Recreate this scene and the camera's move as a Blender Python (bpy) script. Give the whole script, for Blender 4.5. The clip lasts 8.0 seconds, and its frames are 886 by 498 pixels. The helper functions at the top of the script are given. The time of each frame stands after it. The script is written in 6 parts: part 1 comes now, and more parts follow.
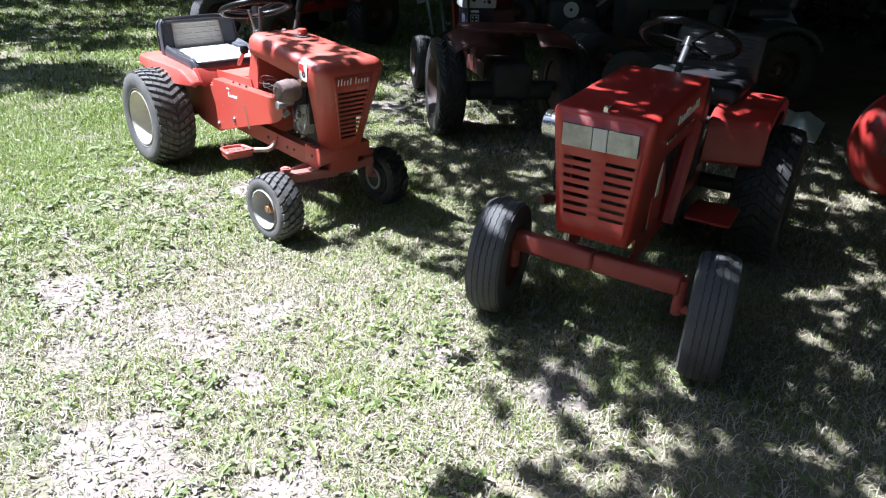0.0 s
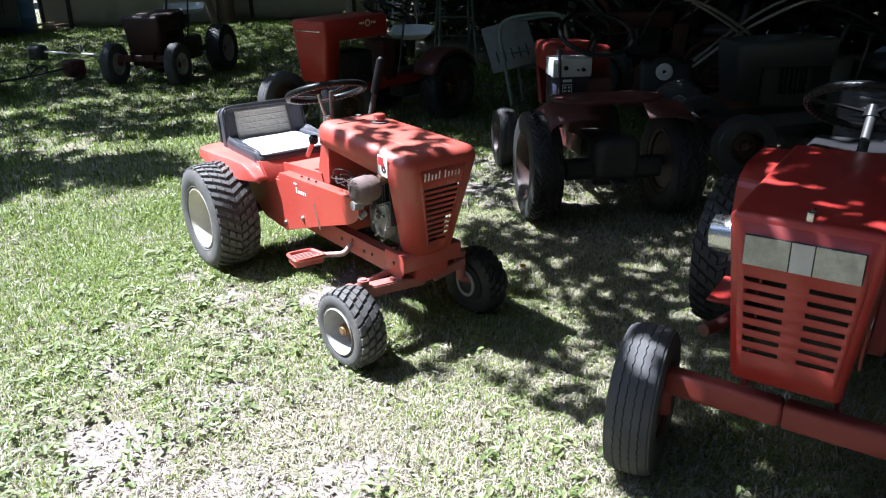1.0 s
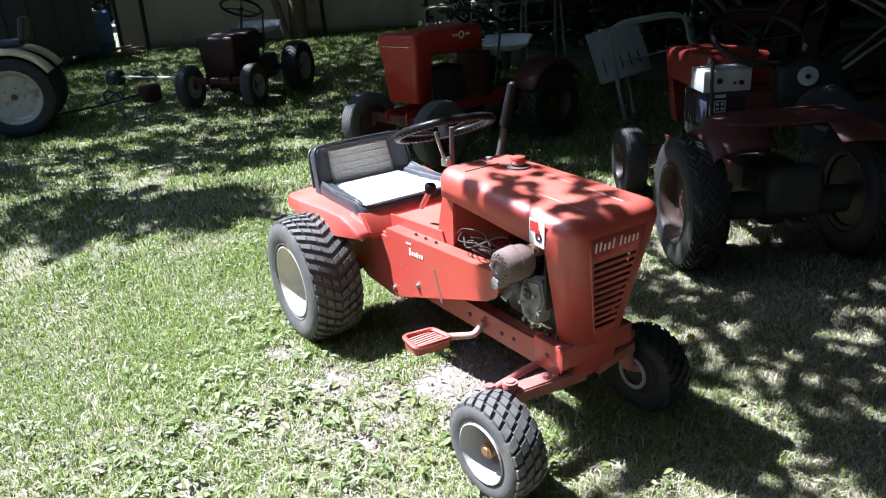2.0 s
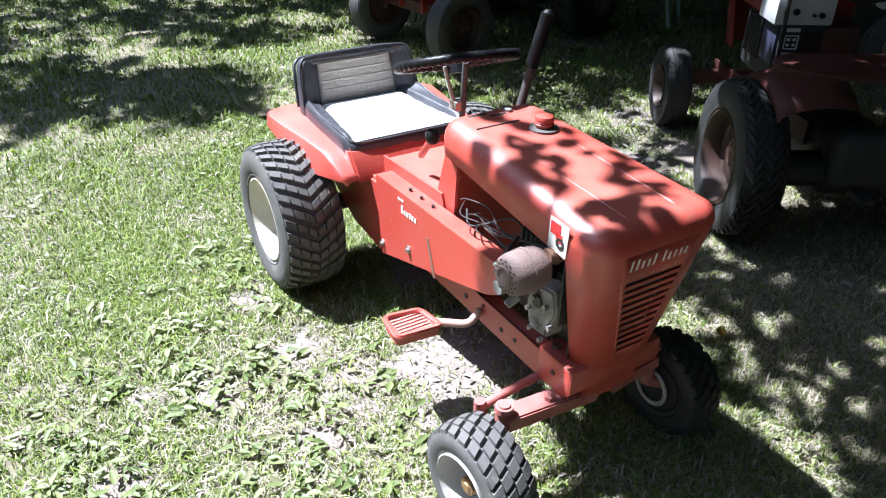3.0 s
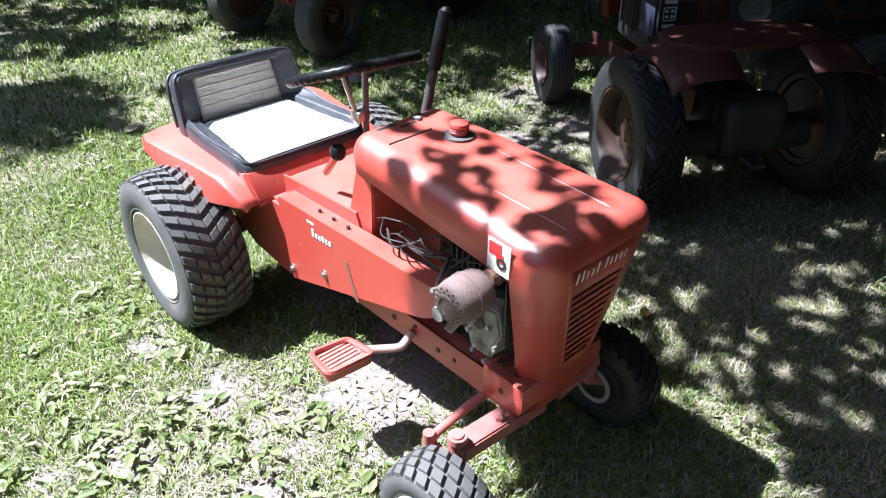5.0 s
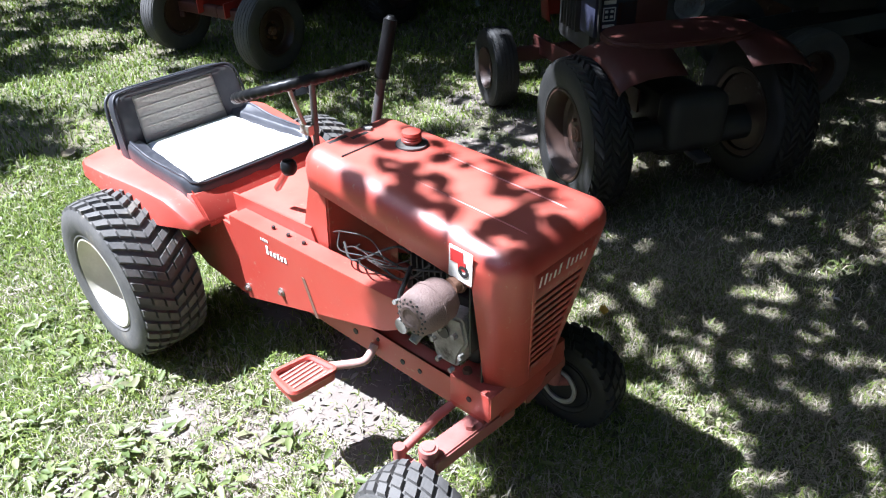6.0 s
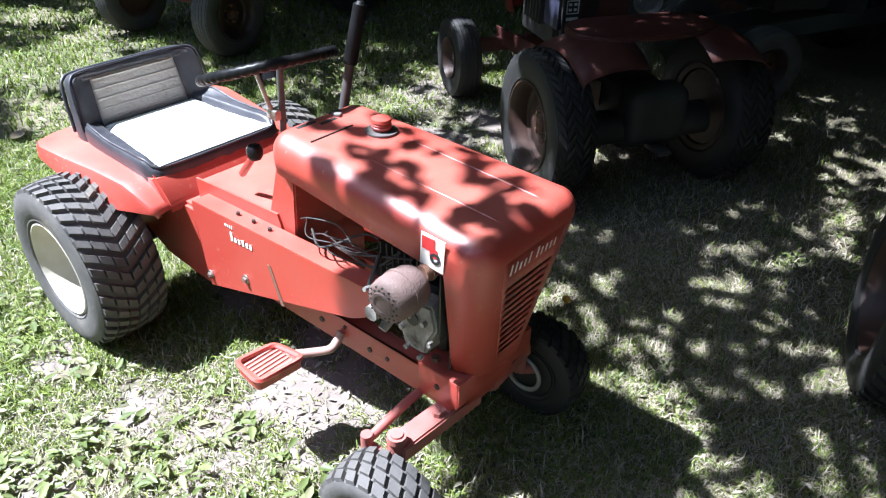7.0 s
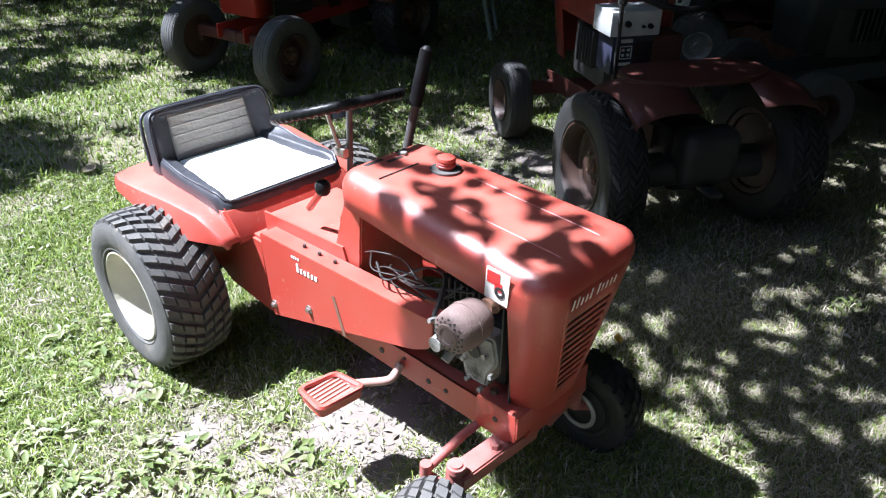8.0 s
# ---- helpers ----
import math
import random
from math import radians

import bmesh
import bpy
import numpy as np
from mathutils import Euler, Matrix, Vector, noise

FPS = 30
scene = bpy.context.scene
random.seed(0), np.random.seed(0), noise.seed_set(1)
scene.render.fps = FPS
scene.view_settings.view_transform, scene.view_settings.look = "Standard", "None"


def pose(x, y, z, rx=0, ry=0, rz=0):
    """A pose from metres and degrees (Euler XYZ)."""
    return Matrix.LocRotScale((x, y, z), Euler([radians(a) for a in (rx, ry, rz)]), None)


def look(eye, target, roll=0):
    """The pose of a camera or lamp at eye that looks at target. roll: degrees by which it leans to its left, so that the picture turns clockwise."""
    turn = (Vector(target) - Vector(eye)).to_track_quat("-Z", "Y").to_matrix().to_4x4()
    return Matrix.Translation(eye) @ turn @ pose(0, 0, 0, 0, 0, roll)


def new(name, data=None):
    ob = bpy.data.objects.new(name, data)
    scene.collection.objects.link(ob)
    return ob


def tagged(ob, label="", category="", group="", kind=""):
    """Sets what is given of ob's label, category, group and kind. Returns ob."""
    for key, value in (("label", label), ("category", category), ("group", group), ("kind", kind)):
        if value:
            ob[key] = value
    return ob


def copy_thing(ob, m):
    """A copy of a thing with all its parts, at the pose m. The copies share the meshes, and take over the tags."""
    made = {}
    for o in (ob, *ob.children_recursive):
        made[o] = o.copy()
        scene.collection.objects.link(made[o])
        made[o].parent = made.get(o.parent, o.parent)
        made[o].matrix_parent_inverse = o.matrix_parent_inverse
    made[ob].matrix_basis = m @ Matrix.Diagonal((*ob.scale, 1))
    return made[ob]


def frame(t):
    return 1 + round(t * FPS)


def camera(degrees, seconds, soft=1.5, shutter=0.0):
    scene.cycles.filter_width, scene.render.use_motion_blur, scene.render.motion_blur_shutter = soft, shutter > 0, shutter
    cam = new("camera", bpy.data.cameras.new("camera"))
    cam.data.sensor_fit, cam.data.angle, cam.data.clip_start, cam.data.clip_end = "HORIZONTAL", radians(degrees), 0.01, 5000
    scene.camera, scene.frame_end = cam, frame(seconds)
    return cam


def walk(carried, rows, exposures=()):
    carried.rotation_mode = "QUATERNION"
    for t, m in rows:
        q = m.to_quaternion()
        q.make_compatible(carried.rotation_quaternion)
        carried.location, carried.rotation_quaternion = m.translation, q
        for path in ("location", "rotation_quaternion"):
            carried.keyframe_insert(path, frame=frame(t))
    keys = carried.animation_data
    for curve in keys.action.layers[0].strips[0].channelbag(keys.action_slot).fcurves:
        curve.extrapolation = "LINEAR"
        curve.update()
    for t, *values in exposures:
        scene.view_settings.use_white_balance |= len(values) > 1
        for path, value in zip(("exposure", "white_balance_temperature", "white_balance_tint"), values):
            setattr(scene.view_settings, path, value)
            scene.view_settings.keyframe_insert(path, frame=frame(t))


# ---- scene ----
cam = camera(61.7, 8.0, 1.15)
PATH = [
    (0, (1.299, 1.009, 1.337), (2.453, 2.384, 0.454), 2.7),
    (0.5, (1.448, 1.251, 1.311), (2.636, 2.654, 0.522), 2.8),
    (1, (1.551, 1.551, 1.29), (2.599, 3.088, 0.555), -1.1),
    (1.5, (1.647, 1.892, 1.29), (2.625, 3.497, 0.606), -1.6),
    (1.7, (1.673, 2.041, 1.267), (2.637, 3.665, 0.609), -3.6),
    (2.8, (1.882, 2.581, 1.351), (2.618, 4.148, 0.349), -1.1),
    (3, (1.965, 2.641, 1.357), (2.762, 4.16, 0.328), 0.6),
    (3.5, (2.033, 2.73, 1.365), (3.087, 4.075, 0.326), 1.9),
    (4, (2.006, 2.784, 1.381), (3.014, 4.128, 0.296), -1.1),
    (4.5, (1.967, 2.806, 1.382), (2.982, 4.153, 0.306), -0.1),
    (5.8, (1.96, 2.831, 1.394), (3.067, 4.09, 0.304), -2.5),
    (6, (1.96, 2.837, 1.382), (3.106, 4.078, 0.313), -1.6),
    (6.5, (1.95, 2.839, 1.379), (3.136, 4.014, 0.278), -0.7),
    (7, (1.936, 2.856, 1.376), (3.16, 4.003, 0.286), 1.2),
    (7.5, (1.897, 2.863, 1.391), (3.119, 4.105, 0.409), 1.6),
    (8, (1.866, 2.857, 1.393), (3.055, 4.117, 0.393), 0.6),
]
walk(cam, [(t, look(eye, target, roll)) for t, eye, target, roll in PATH], [(0.0, 2.08, 5640, 12), (8.0, 2.08, 5640, 12)])
# ---------------- world and light ----------------
SUN_DIR = Vector((-0.38, 0.44, 1.0)).normalized()
SUN_ELEV = math.asin(SUN_DIR.z)
SUN_AZ = math.atan2(SUN_DIR.x, SUN_DIR.y)
world = bpy.data.worlds.new("sky")
scene.world = world
world.use_nodes = True
_n = world.node_tree.nodes
_sky = _n.new("ShaderNodeTexSky")
_sky.sky_type = "NISHITA"
_sky.sun_disc = False
_sky.sun_elevation = SUN_ELEV
_sky.sun_rotation = SUN_AZ
_n["Background"].inputs["Strength"].default_value = 0.076
world.node_tree.links.new(_sky.outputs["Color"], _n["Background"].inputs["Color"])
_sl = bpy.data.lights.new("sun", "SUN")
_sl.energy, _sl.angle, _sl.color = 5.0, radians(0.55), (1.0, 0.985, 0.965)
sun = new("sun", _sl)
sun.matrix_world = look(SUN_DIR * 30, (0, 0, 0))
scene.view_settings.exposure = 2.08


# ---------------- materials ----------------
def mat(name, col, rough=0.6, metal=0.0, col2=None, scale=8.0, fac=0.5, bump=0.0, bump_scale=60.0, rnd=0.0, spec=0.5, stain=None, stain_scale=3.0, stain_at=0.62, stain_w=0.12, coat=0.0, island=False, fade_and_sheen=None, speck=None):
    """A surface with broad and fine variation, optional stains, relief and a tint for each object or piece."""
    m = bpy.data.materials.new(name)
    m.use_nodes = True
    n, l = m.node_tree.nodes, m.node_tree.links
    b = n["Principled BSDF"]
    b.inputs["Roughness"].default_value = rough
    b.inputs["Metallic"].default_value = metal
    b.inputs["Specular IOR Level"].default_value = spec
    b.inputs["Coat Weight"].default_value = coat
    tc = n.new("ShaderNodeTexCoord")
    no = n.new("ShaderNodeTexNoise")
    no.inputs["Scale"].default_value, no.inputs["Detail"].default_value, no.inputs["Roughness"].default_value = scale, 6.0, 0.65
    l.new(tc.outputs["Object"], no.inputs["Vector"])
    ramp = n.new("ShaderNodeMapRange")
    ramp.inputs[1].default_value, ramp.inputs[2].default_value = 0.5 - 0.25, 0.5 + 0.25
    l.new(no.outputs["Fac"], ramp.inputs[0])
    mix = n.new("ShaderNodeMix")
    mix.data_type = "RGBA"
    c2 = col2 or tuple(c * 0.7 for c in col)
    mix.inputs["A"].default_value, mix.inputs["B"].default_value = (*col, 1), (*c2, 1)
    mul = n.new("ShaderNodeMath")
    mul.operation = "MULTIPLY"
    mul.inputs[1].default_value = fac
    l.new(ramp.outputs[0], mul.inputs[0])
    l.new(mul.outputs[0], mix.inputs["Factor"])
    out = mix.outputs["Result"]
    if stain:
        ns = n.new("ShaderNodeTexNoise")
        ns.inputs["Scale"].default_value, ns.inputs["Detail"].default_value, ns.inputs["Roughness"].default_value = stain_scale, 9.0, 0.7
        l.new(tc.outputs["Object"], ns.inputs["Vector"])
        rs = n.new("ShaderNodeMapRange")
        rs.inputs[1].default_value, rs.inputs[2].default_value = stain_at, stain_at + stain_w
        l.new(ns.outputs["Fac"], rs.inputs[0])
        ms = n.new("ShaderNodeMix")
        ms.data_type = "RGBA"
        l.new(rs.outputs[0], ms.inputs["Factor"])
        l.new(out, ms.inputs["A"])
        ms.inputs["B"].default_value = (*stain, 1)
        out = ms.outputs["Result"]
    if speck:
        sp = n.new("ShaderNodeTexNoise")
        sp.inputs["Scale"].default_value, sp.inputs["Detail"].default_value, sp.inputs["Roughness"].default_value = 75.0, 3.0, 0.6
        l.new(tc.outputs["Object"], sp.inputs["Vector"])
        big = n.new("ShaderNodeTexNoise")
        big.inputs["Scale"].default_value, big.inputs["Detail"].default_value = 6.0, 3.0
        l.new(tc.outputs["Object"], big.inputs["Vector"])
        ad = n.new("ShaderNodeMath")
        ad.operation = "MULTIPLY_ADD"
        ad.inputs[1].default_value = 0.55
        l.new(big.outputs["Fac"], ad.inputs[0])
        l.new(sp.outputs["Fac"], ad.inputs[2])
        rp = n.new("ShaderNodeMapRange")
        rp.inputs[1].default_value, rp.inputs[2].default_value, rp.inputs[4].default_value = 0.93, 1.0, 0.7
        l.new(ad.outputs[0], rp.inputs[0])
        mp = n.new("ShaderNodeMix")
        mp.data_type = "RGBA"
        l.new(rp.outputs[0], mp.inputs["Factor"])
        l.new(out, mp.inputs["A"])
        mp.inputs["B"].default_value = (*speck, 1)
        out = mp.outputs["Result"]
    # Upward faces paler: sun fade, with sky sheen mixed into the colour.
    if fade_and_sheen:
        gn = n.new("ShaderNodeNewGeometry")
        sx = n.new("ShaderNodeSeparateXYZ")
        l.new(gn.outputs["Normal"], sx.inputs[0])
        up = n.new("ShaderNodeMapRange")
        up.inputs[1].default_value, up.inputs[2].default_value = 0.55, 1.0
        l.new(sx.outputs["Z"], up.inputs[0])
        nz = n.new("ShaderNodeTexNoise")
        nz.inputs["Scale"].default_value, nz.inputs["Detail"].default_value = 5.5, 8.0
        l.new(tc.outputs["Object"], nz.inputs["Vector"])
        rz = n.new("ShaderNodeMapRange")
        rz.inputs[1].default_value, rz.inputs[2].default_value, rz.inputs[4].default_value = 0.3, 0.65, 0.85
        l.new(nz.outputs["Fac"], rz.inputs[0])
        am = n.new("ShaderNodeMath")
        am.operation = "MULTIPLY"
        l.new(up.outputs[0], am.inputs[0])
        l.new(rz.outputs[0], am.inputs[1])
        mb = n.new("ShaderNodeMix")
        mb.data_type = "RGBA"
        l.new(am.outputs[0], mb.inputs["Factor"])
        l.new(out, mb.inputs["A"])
        mb.inputs["B"].default_value = (*fade_and_sheen, 1)
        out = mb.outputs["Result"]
    if rnd:
        src = n.new("ShaderNodeNewGeometry").outputs["Random Per Island"] if island else n.new("ShaderNodeObjectInfo").outputs["Random"]
        hs = n.new("ShaderNodeHueSaturation")
        mr = n.new("ShaderNodeMapRange")
        mr.inputs[3].default_value, mr.inputs[4].default_value = 1 - rnd, 1 + rnd
        l.new(src, mr.inputs[0])
        l.new(mr.outputs[0], hs.inputs["Value"])
        l.new(out, hs.inputs["Color"])
        out = hs.outputs["Color"]
    l.new(out, b.inputs["Base Color"])
    rr = n.new("ShaderNodeMapRange")
    rr.inputs[3].default_value, rr.inputs[4].default_value = max(0.02, rough - 0.12), min(1, rough + 0.12)
    l.new(no.outputs["Fac"], rr.inputs[0])
    l.new(rr.outputs[0], b.inputs["Roughness"])
    if bump:
        nb = n.new("ShaderNodeTexNoise")
        nb.inputs["Scale"].default_value, nb.inputs["Detail"].default_value = bump_scale, 4.0
        l.new(tc.outputs["Object"], nb.inputs["Vector"])
        bp = n.new("ShaderNodeBump")
        bp.inputs["Strength"].default_value, bp.inputs["Distance"].default_value = bump, 0.004
        l.new(nb.outputs["Fac"], bp.inputs["Height"])
        l.new(bp.outputs["Normal"], b.inputs["Normal"])
    return m


def leafy(name, lo, hi, trans=0.35, dry=None, dry_share=0.0, rough=0.55):
    """Leaves or blades: a tint for each piece between two greens, some dry, with light through the blade."""
    m = bpy.data.materials.new(name)
    m.use_nodes = True
    n, l = m.node_tree.nodes, m.node_tree.links
    b = n["Principled BSDF"]
    b.inputs["Roughness"].default_value = rough
    geo = n.new("ShaderNodeNewGeometry")
    mix = n.new("ShaderNodeMix")
    mix.data_type = "RGBA"
    mix.inputs["A"].default_value, mix.inputs["B"].default_value = (*lo, 1), (*hi, 1)
    l.new(geo.outputs["Random Per Island"], mix.inputs["Factor"])
    out = mix.outputs["Result"]
    if dry:
        wn = n.new("ShaderNodeTexWhiteNoise")
        wn.noise_dimensions = "1D"
        l.new(geo.outputs["Random Per Island"], wn.inputs["W"])
        lt = n.new("ShaderNodeMath")
        lt.operation = "LESS_THAN"
        lt.inputs[1].default_value = dry_share
        l.new(wn.outputs["Value"], lt.inputs[0])
        m2 = n.new("ShaderNodeMix")
        m2.data_type = "RGBA"
        l.new(lt.outputs[0], m2.inputs["Factor"])
        l.new(out, m2.inputs["A"])
        m2.inputs["B"].default_value = (*dry, 1)
        out = m2.outputs["Result"]
    l.new(out, b.inputs["Base Color"])
    tr = n.new("ShaderNodeBsdfTranslucent")
    l.new(out, tr.inputs["Color"])
    ms = n.new("ShaderNodeMixShader")
    ms.inputs[0].default_value = trans
    l.new(b.outputs[0], ms.inputs[1])
    l.new(tr.outputs[0], ms.inputs[2])
    l.new(ms.outputs[0], n["Material Output"].inputs["Surface"])
    return m


RED = mat("faded_red_paint", (0.400, 0.040, 0.026), 0.44, spec=0.9, col2=(0.390, 0.074, 0.052), scale=4, fac=0.8, speck=(0.42, 0.19, 0.13), fade_and_sheen=(0.43, 0.118, 0.086), stain=(0.27, 0.12, 0.10), stain_scale=16, stain_at=0.64, bump=0.08, bump_scale=35)
RED_DEEP = mat("glossy_red_paint", (0.33, 0.022, 0.018), 0.36, col2=(0.32, 0.05, 0.042), scale=5, fac=0.6, stain=(0.18, 0.05, 0.03), stain_scale=10, stain_at=0.68)
RED_AXLE = mat("dusty_worn_red_axle_paint", (0.27, 0.032, 0.024), 0.6, col2=(0.30, 0.075, 0.055), scale=7, fac=0.8, stain=(0.15, 0.08, 0.06), stain_scale=12, stain_at=0.6)
RED_WORN = mat("dusty_pink_worn_red_paint", (0.33, 0.085, 0.07), 0.55, col2=(0.36, 0.16, 0.14), scale=9, fac=0.9, bump=0.15, bump_scale=60, stain=(0.20, 0.11, 0.085), stain_scale=18, stain_at=0.62)
# Red taken near black to carry the tree shade on the far tractor.
RED_BLACK = mat("tree_shaded_red_paint", (0.040, 0.011, 0.011), 0.55, col2=(0.022, 0.012, 0.012), scale=6, fac=0.8)
# Glossy red at about half strength, for a hood in shade.
RED_MID = mat("shaded_hood_red_paint", (0.17, 0.014, 0.012), 0.4, col2=(0.11, 0.018, 0.014), scale=6, fac=0.8)
# Dusty red, its tone lowered to hold the deep shade round the machines.
RED_DULL = mat("dusty_shaded_red_paint", (0.070, 0.013, 0.010), 0.6, col2=(0.045, 0.016, 0.012), scale=6, fac=0.7, stain=(0.07, 0.045, 0.035), stain_scale=9, stain_at=0.58)
RUBBER = mat("weathered_tyre_rubber", (0.058, 0.057, 0.058), 0.75, col2=(0.135, 0.126, 0.114), scale=14, fac=0.8, bump=0.25, bump_scale=120, stain=(0.19, 0.165, 0.13), stain_scale=9, stain_at=0.57)
# Tyre rubber with the shade on parked wheels put into its colour.
RUBBER_SHADE = mat("shade_darkened_tyre_rubber", (0.013, 0.013, 0.014), 0.6, col2=(0.032, 0.031, 0.030), scale=12, fac=0.8, bump=0.25, bump_scale=110)
RUBBER_GREY = mat("dusty_grey_tyre_rubber", (0.045, 0.045, 0.048), 0.75, col2=(0.095, 0.092, 0.088), scale=10, fac=0.8, bump=0.2, bump_scale=100)
CREAM = mat("cream_rim_paint", (0.56, 0.53, 0.45), 0.5, col2=(0.38, 0.34, 0.26), scale=8, fac=0.9, stain=(0.24, 0.17, 0.10), stain_scale=7, stain_at=0.54, bump=0.2, bump_scale=90)
RIM_WHITE = mat("chipped_white_rim_paint", (0.42, 0.41, 0.39), 0.5, col2=(0.27, 0.25, 0.22), scale=14, fac=0.8, stain=(0.22, 0.13, 0.08), stain_scale=18, stain_at=0.55)
BRASS = mat("tarnished_brass_cap", (0.36, 0.22, 0.10), 0.5, 0.5, col2=(0.20, 0.11, 0.06), scale=30, fac=0.8)
RUST = mat("rusty_steel", (0.20, 0.10, 0.06), 0.8, col2=(0.11, 0.06, 0.045), scale=20, fac=0.9, bump=0.4, bump_scale=150, stain=(0.33, 0.24, 0.18), stain_scale=20, stain_at=0.62)
RUST_RIM = mat("rust_streaked_rim", (0.062, 0.032, 0.022), 0.5, col2=(0.034, 0.017, 0.013), scale=16, fac=0.9, stain=(0.42, 0.37, 0.32), stain_scale=9, stain_at=0.62)
MUFF = mat("rusty_muffler_steel", (0.120, 0.078, 0.070), 0.7, col2=(0.19, 0.135, 0.118), scale=30, fac=0.9, bump=0.5, bump_scale=260)
ALU = mat("dull_cast_aluminium", (0.36, 0.345, 0.325), 0.65, 0.1, col2=(0.15, 0.14, 0.125), scale=26, fac=1.0, bump=0.5, bump_scale=120, stain=(0.07, 0.058, 0.05), stain_scale=16, stain_at=0.54)
STEEL = mat("worn_bare_steel", (0.45, 0.44, 0.42), 0.4, 0.8, col2=(0.25, 0.2, 0.16), scale=25, fac=0.8)
DULL_STEEL = mat("dull_grey_steel", (0.085, 0.085, 0.088), 0.45, 0.0, col2=(0.04, 0.036, 0.034), scale=22, fac=0.9)
PALE_WORN = mat("paint_worn_to_pale_metal", (0.40, 0.27, 0.235), 0.5, col2=(0.34, 0.17, 0.14), scale=14, fac=0.9, stain=(0.22, 0.13, 0.10), stain_scale=20, stain_at=0.62)
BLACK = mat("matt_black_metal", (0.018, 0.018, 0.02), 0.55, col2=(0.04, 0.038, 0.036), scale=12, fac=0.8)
VINYL = mat("black_seat_vinyl", (0.028, 0.030, 0.038), 0.44, col2=(0.065, 0.067, 0.077), scale=8, fac=0.8, bump=0.25, bump_scale=40, stain=(0.16, 0.16, 0.16), stain_scale=9, stain_at=0.66)
VINYL_K = mat("deep_black_vinyl", (0.012, 0.012, 0.014), 0.42, col2=(0.03, 0.03, 0.032), scale=9, fac=0.7, bump=0.2, bump_scale=50)
# Off-white vinyl greyed to hold the weak grazing sun on the backrest.
QUILT = mat("shade_greyed_quilted_vinyl", (0.46, 0.44, 0.40), 0.5, col2=(0.36, 0.34, 0.305), scale=12, fac=0.8, bump=0.25, bump_scale=70)
VINYL_W = mat("off_white_seat_vinyl", (0.78, 0.77, 0.74), 0.5, col2=(0.66, 0.64, 0.58), scale=10, fac=0.7, bump=0.3, bump_scale=45, stain=(0.52, 0.48, 0.40), stain_scale=6, stain_at=0.64)
PLASTIC = mat("black_plastic", (0.006, 0.0065, 0.008), 0.34, spec=0.15, col2=(0.02, 0.02, 0.02), scale=20, fac=0.7)
DECAL_W = mat("white_decal", (0.80, 0.79, 0.75), 0.5, col2=(0.68, 0.62, 0.55), scale=40, fac=0.7)
DECAL_R = mat("red_decal", (0.55, 0.03, 0.03), 0.5, scale=40, fac=0.4)
DECAL_K = mat("black_decal", (0.02, 0.02, 0.02), 0.5, scale=40, fac=0.4)
LENS = mat("dusty_headlight_lens", (0.46, 0.46, 0.40), 0.22, col2=(0.24, 0.24, 0.20), scale=30, fac=0.9, bump=0.5, bump_scale=90, stain=(0.16, 0.14, 0.10), stain_scale=14, stain_at=0.6)
CHROME = mat("dull_chrome", (0.65, 0.65, 0.64), 0.25, 0.9, col2=(0.4, 0.38, 0.35), scale=20, fac=0.7)
WIRE = mat("dusty_wire_insulation", (0.018, 0.017, 0.017), 0.6, col2=(0.06, 0.056, 0.052), scale=30, fac=0.8)
GRIP = mat("black_rubber_grip", (0.010, 0.010, 0.011), 0.5, spec=0.2, bump=0.3, bump_scale=200)
WHITE = mat("white_enamel", (0.78, 0.78, 0.77), 0.35, col2=(0.62, 0.60, 0.57), scale=9, fac=0.7, stain=(0.4, 0.33, 0.26), stain_scale=12, stain_at=0.66)
GREY_PANEL = mat("dusty_grey_panel_paint", (0.22, 0.23, 0.225), 0.6, col2=(0.14, 0.145, 0.14), scale=10, fac=0.9, stain=(0.12, 0.10, 0.08), stain_scale=9, stain_at=0.6)
GREY_BOX = mat("scuffed_grey_sheet_metal", (0.50, 0.51, 0.52), 0.45, 0.2, col2=(0.36, 0.36, 0.36), scale=15, fac=0.8)
NAVY = mat("dark_blue_plastic", (0.02, 0.022, 0.045), 0.5, col2=(0.03, 0.03, 0.05), scale=10)
GREEN_FRAME = mat("pale_green_painted_tube", (0.16, 0.195, 0.17), 0.5, col2=(0.10, 0.125, 0.105), scale=12, fac=0.8)
TARP = mat("tan_tarpaulin", (0.47, 0.41, 0.30), 0.7, col2=(0.37, 0.32, 0.23), scale=1.6, fac=0.8, bump=0.6, bump_scale=4, stain=(0.33, 0.27, 0.18), stain_scale=1.2, stain_at=0.6)
BARK = mat("grey_brown_bark", (0.16, 0.12, 0.085), 0.9, col2=(0.07, 0.052, 0.04), scale=9, fac=1.0, bump=0.9, bump_scale=24)
WOOD = mat("weathered_timber", (0.34, 0.25, 0.16), 0.8, col2=(0.20, 0.14, 0.09), scale=12, fac=0.9, bump=0.4, bump_scale=60)
BLUE = mat("faded_blue_plastic", (0.06, 0.13, 0.30), 0.5, col2=(0.10, 0.18, 0.34), scale=6, fac=0.7)
DARK_PAINT = mat("dark_green_grey_paint", (0.03, 0.038, 0.04), 0.5, col2=(0.055, 0.06, 0.06), scale=5, fac=0.8)
YELLOW = mat("faded_cream_yellow_paint", (0.72, 0.64, 0.36), 0.5, col2=(0.58, 0.50, 0.28), scale=6, fac=0.7, stain=(0.3, 0.22, 0.12), stain_scale=9, stain_at=0.66)


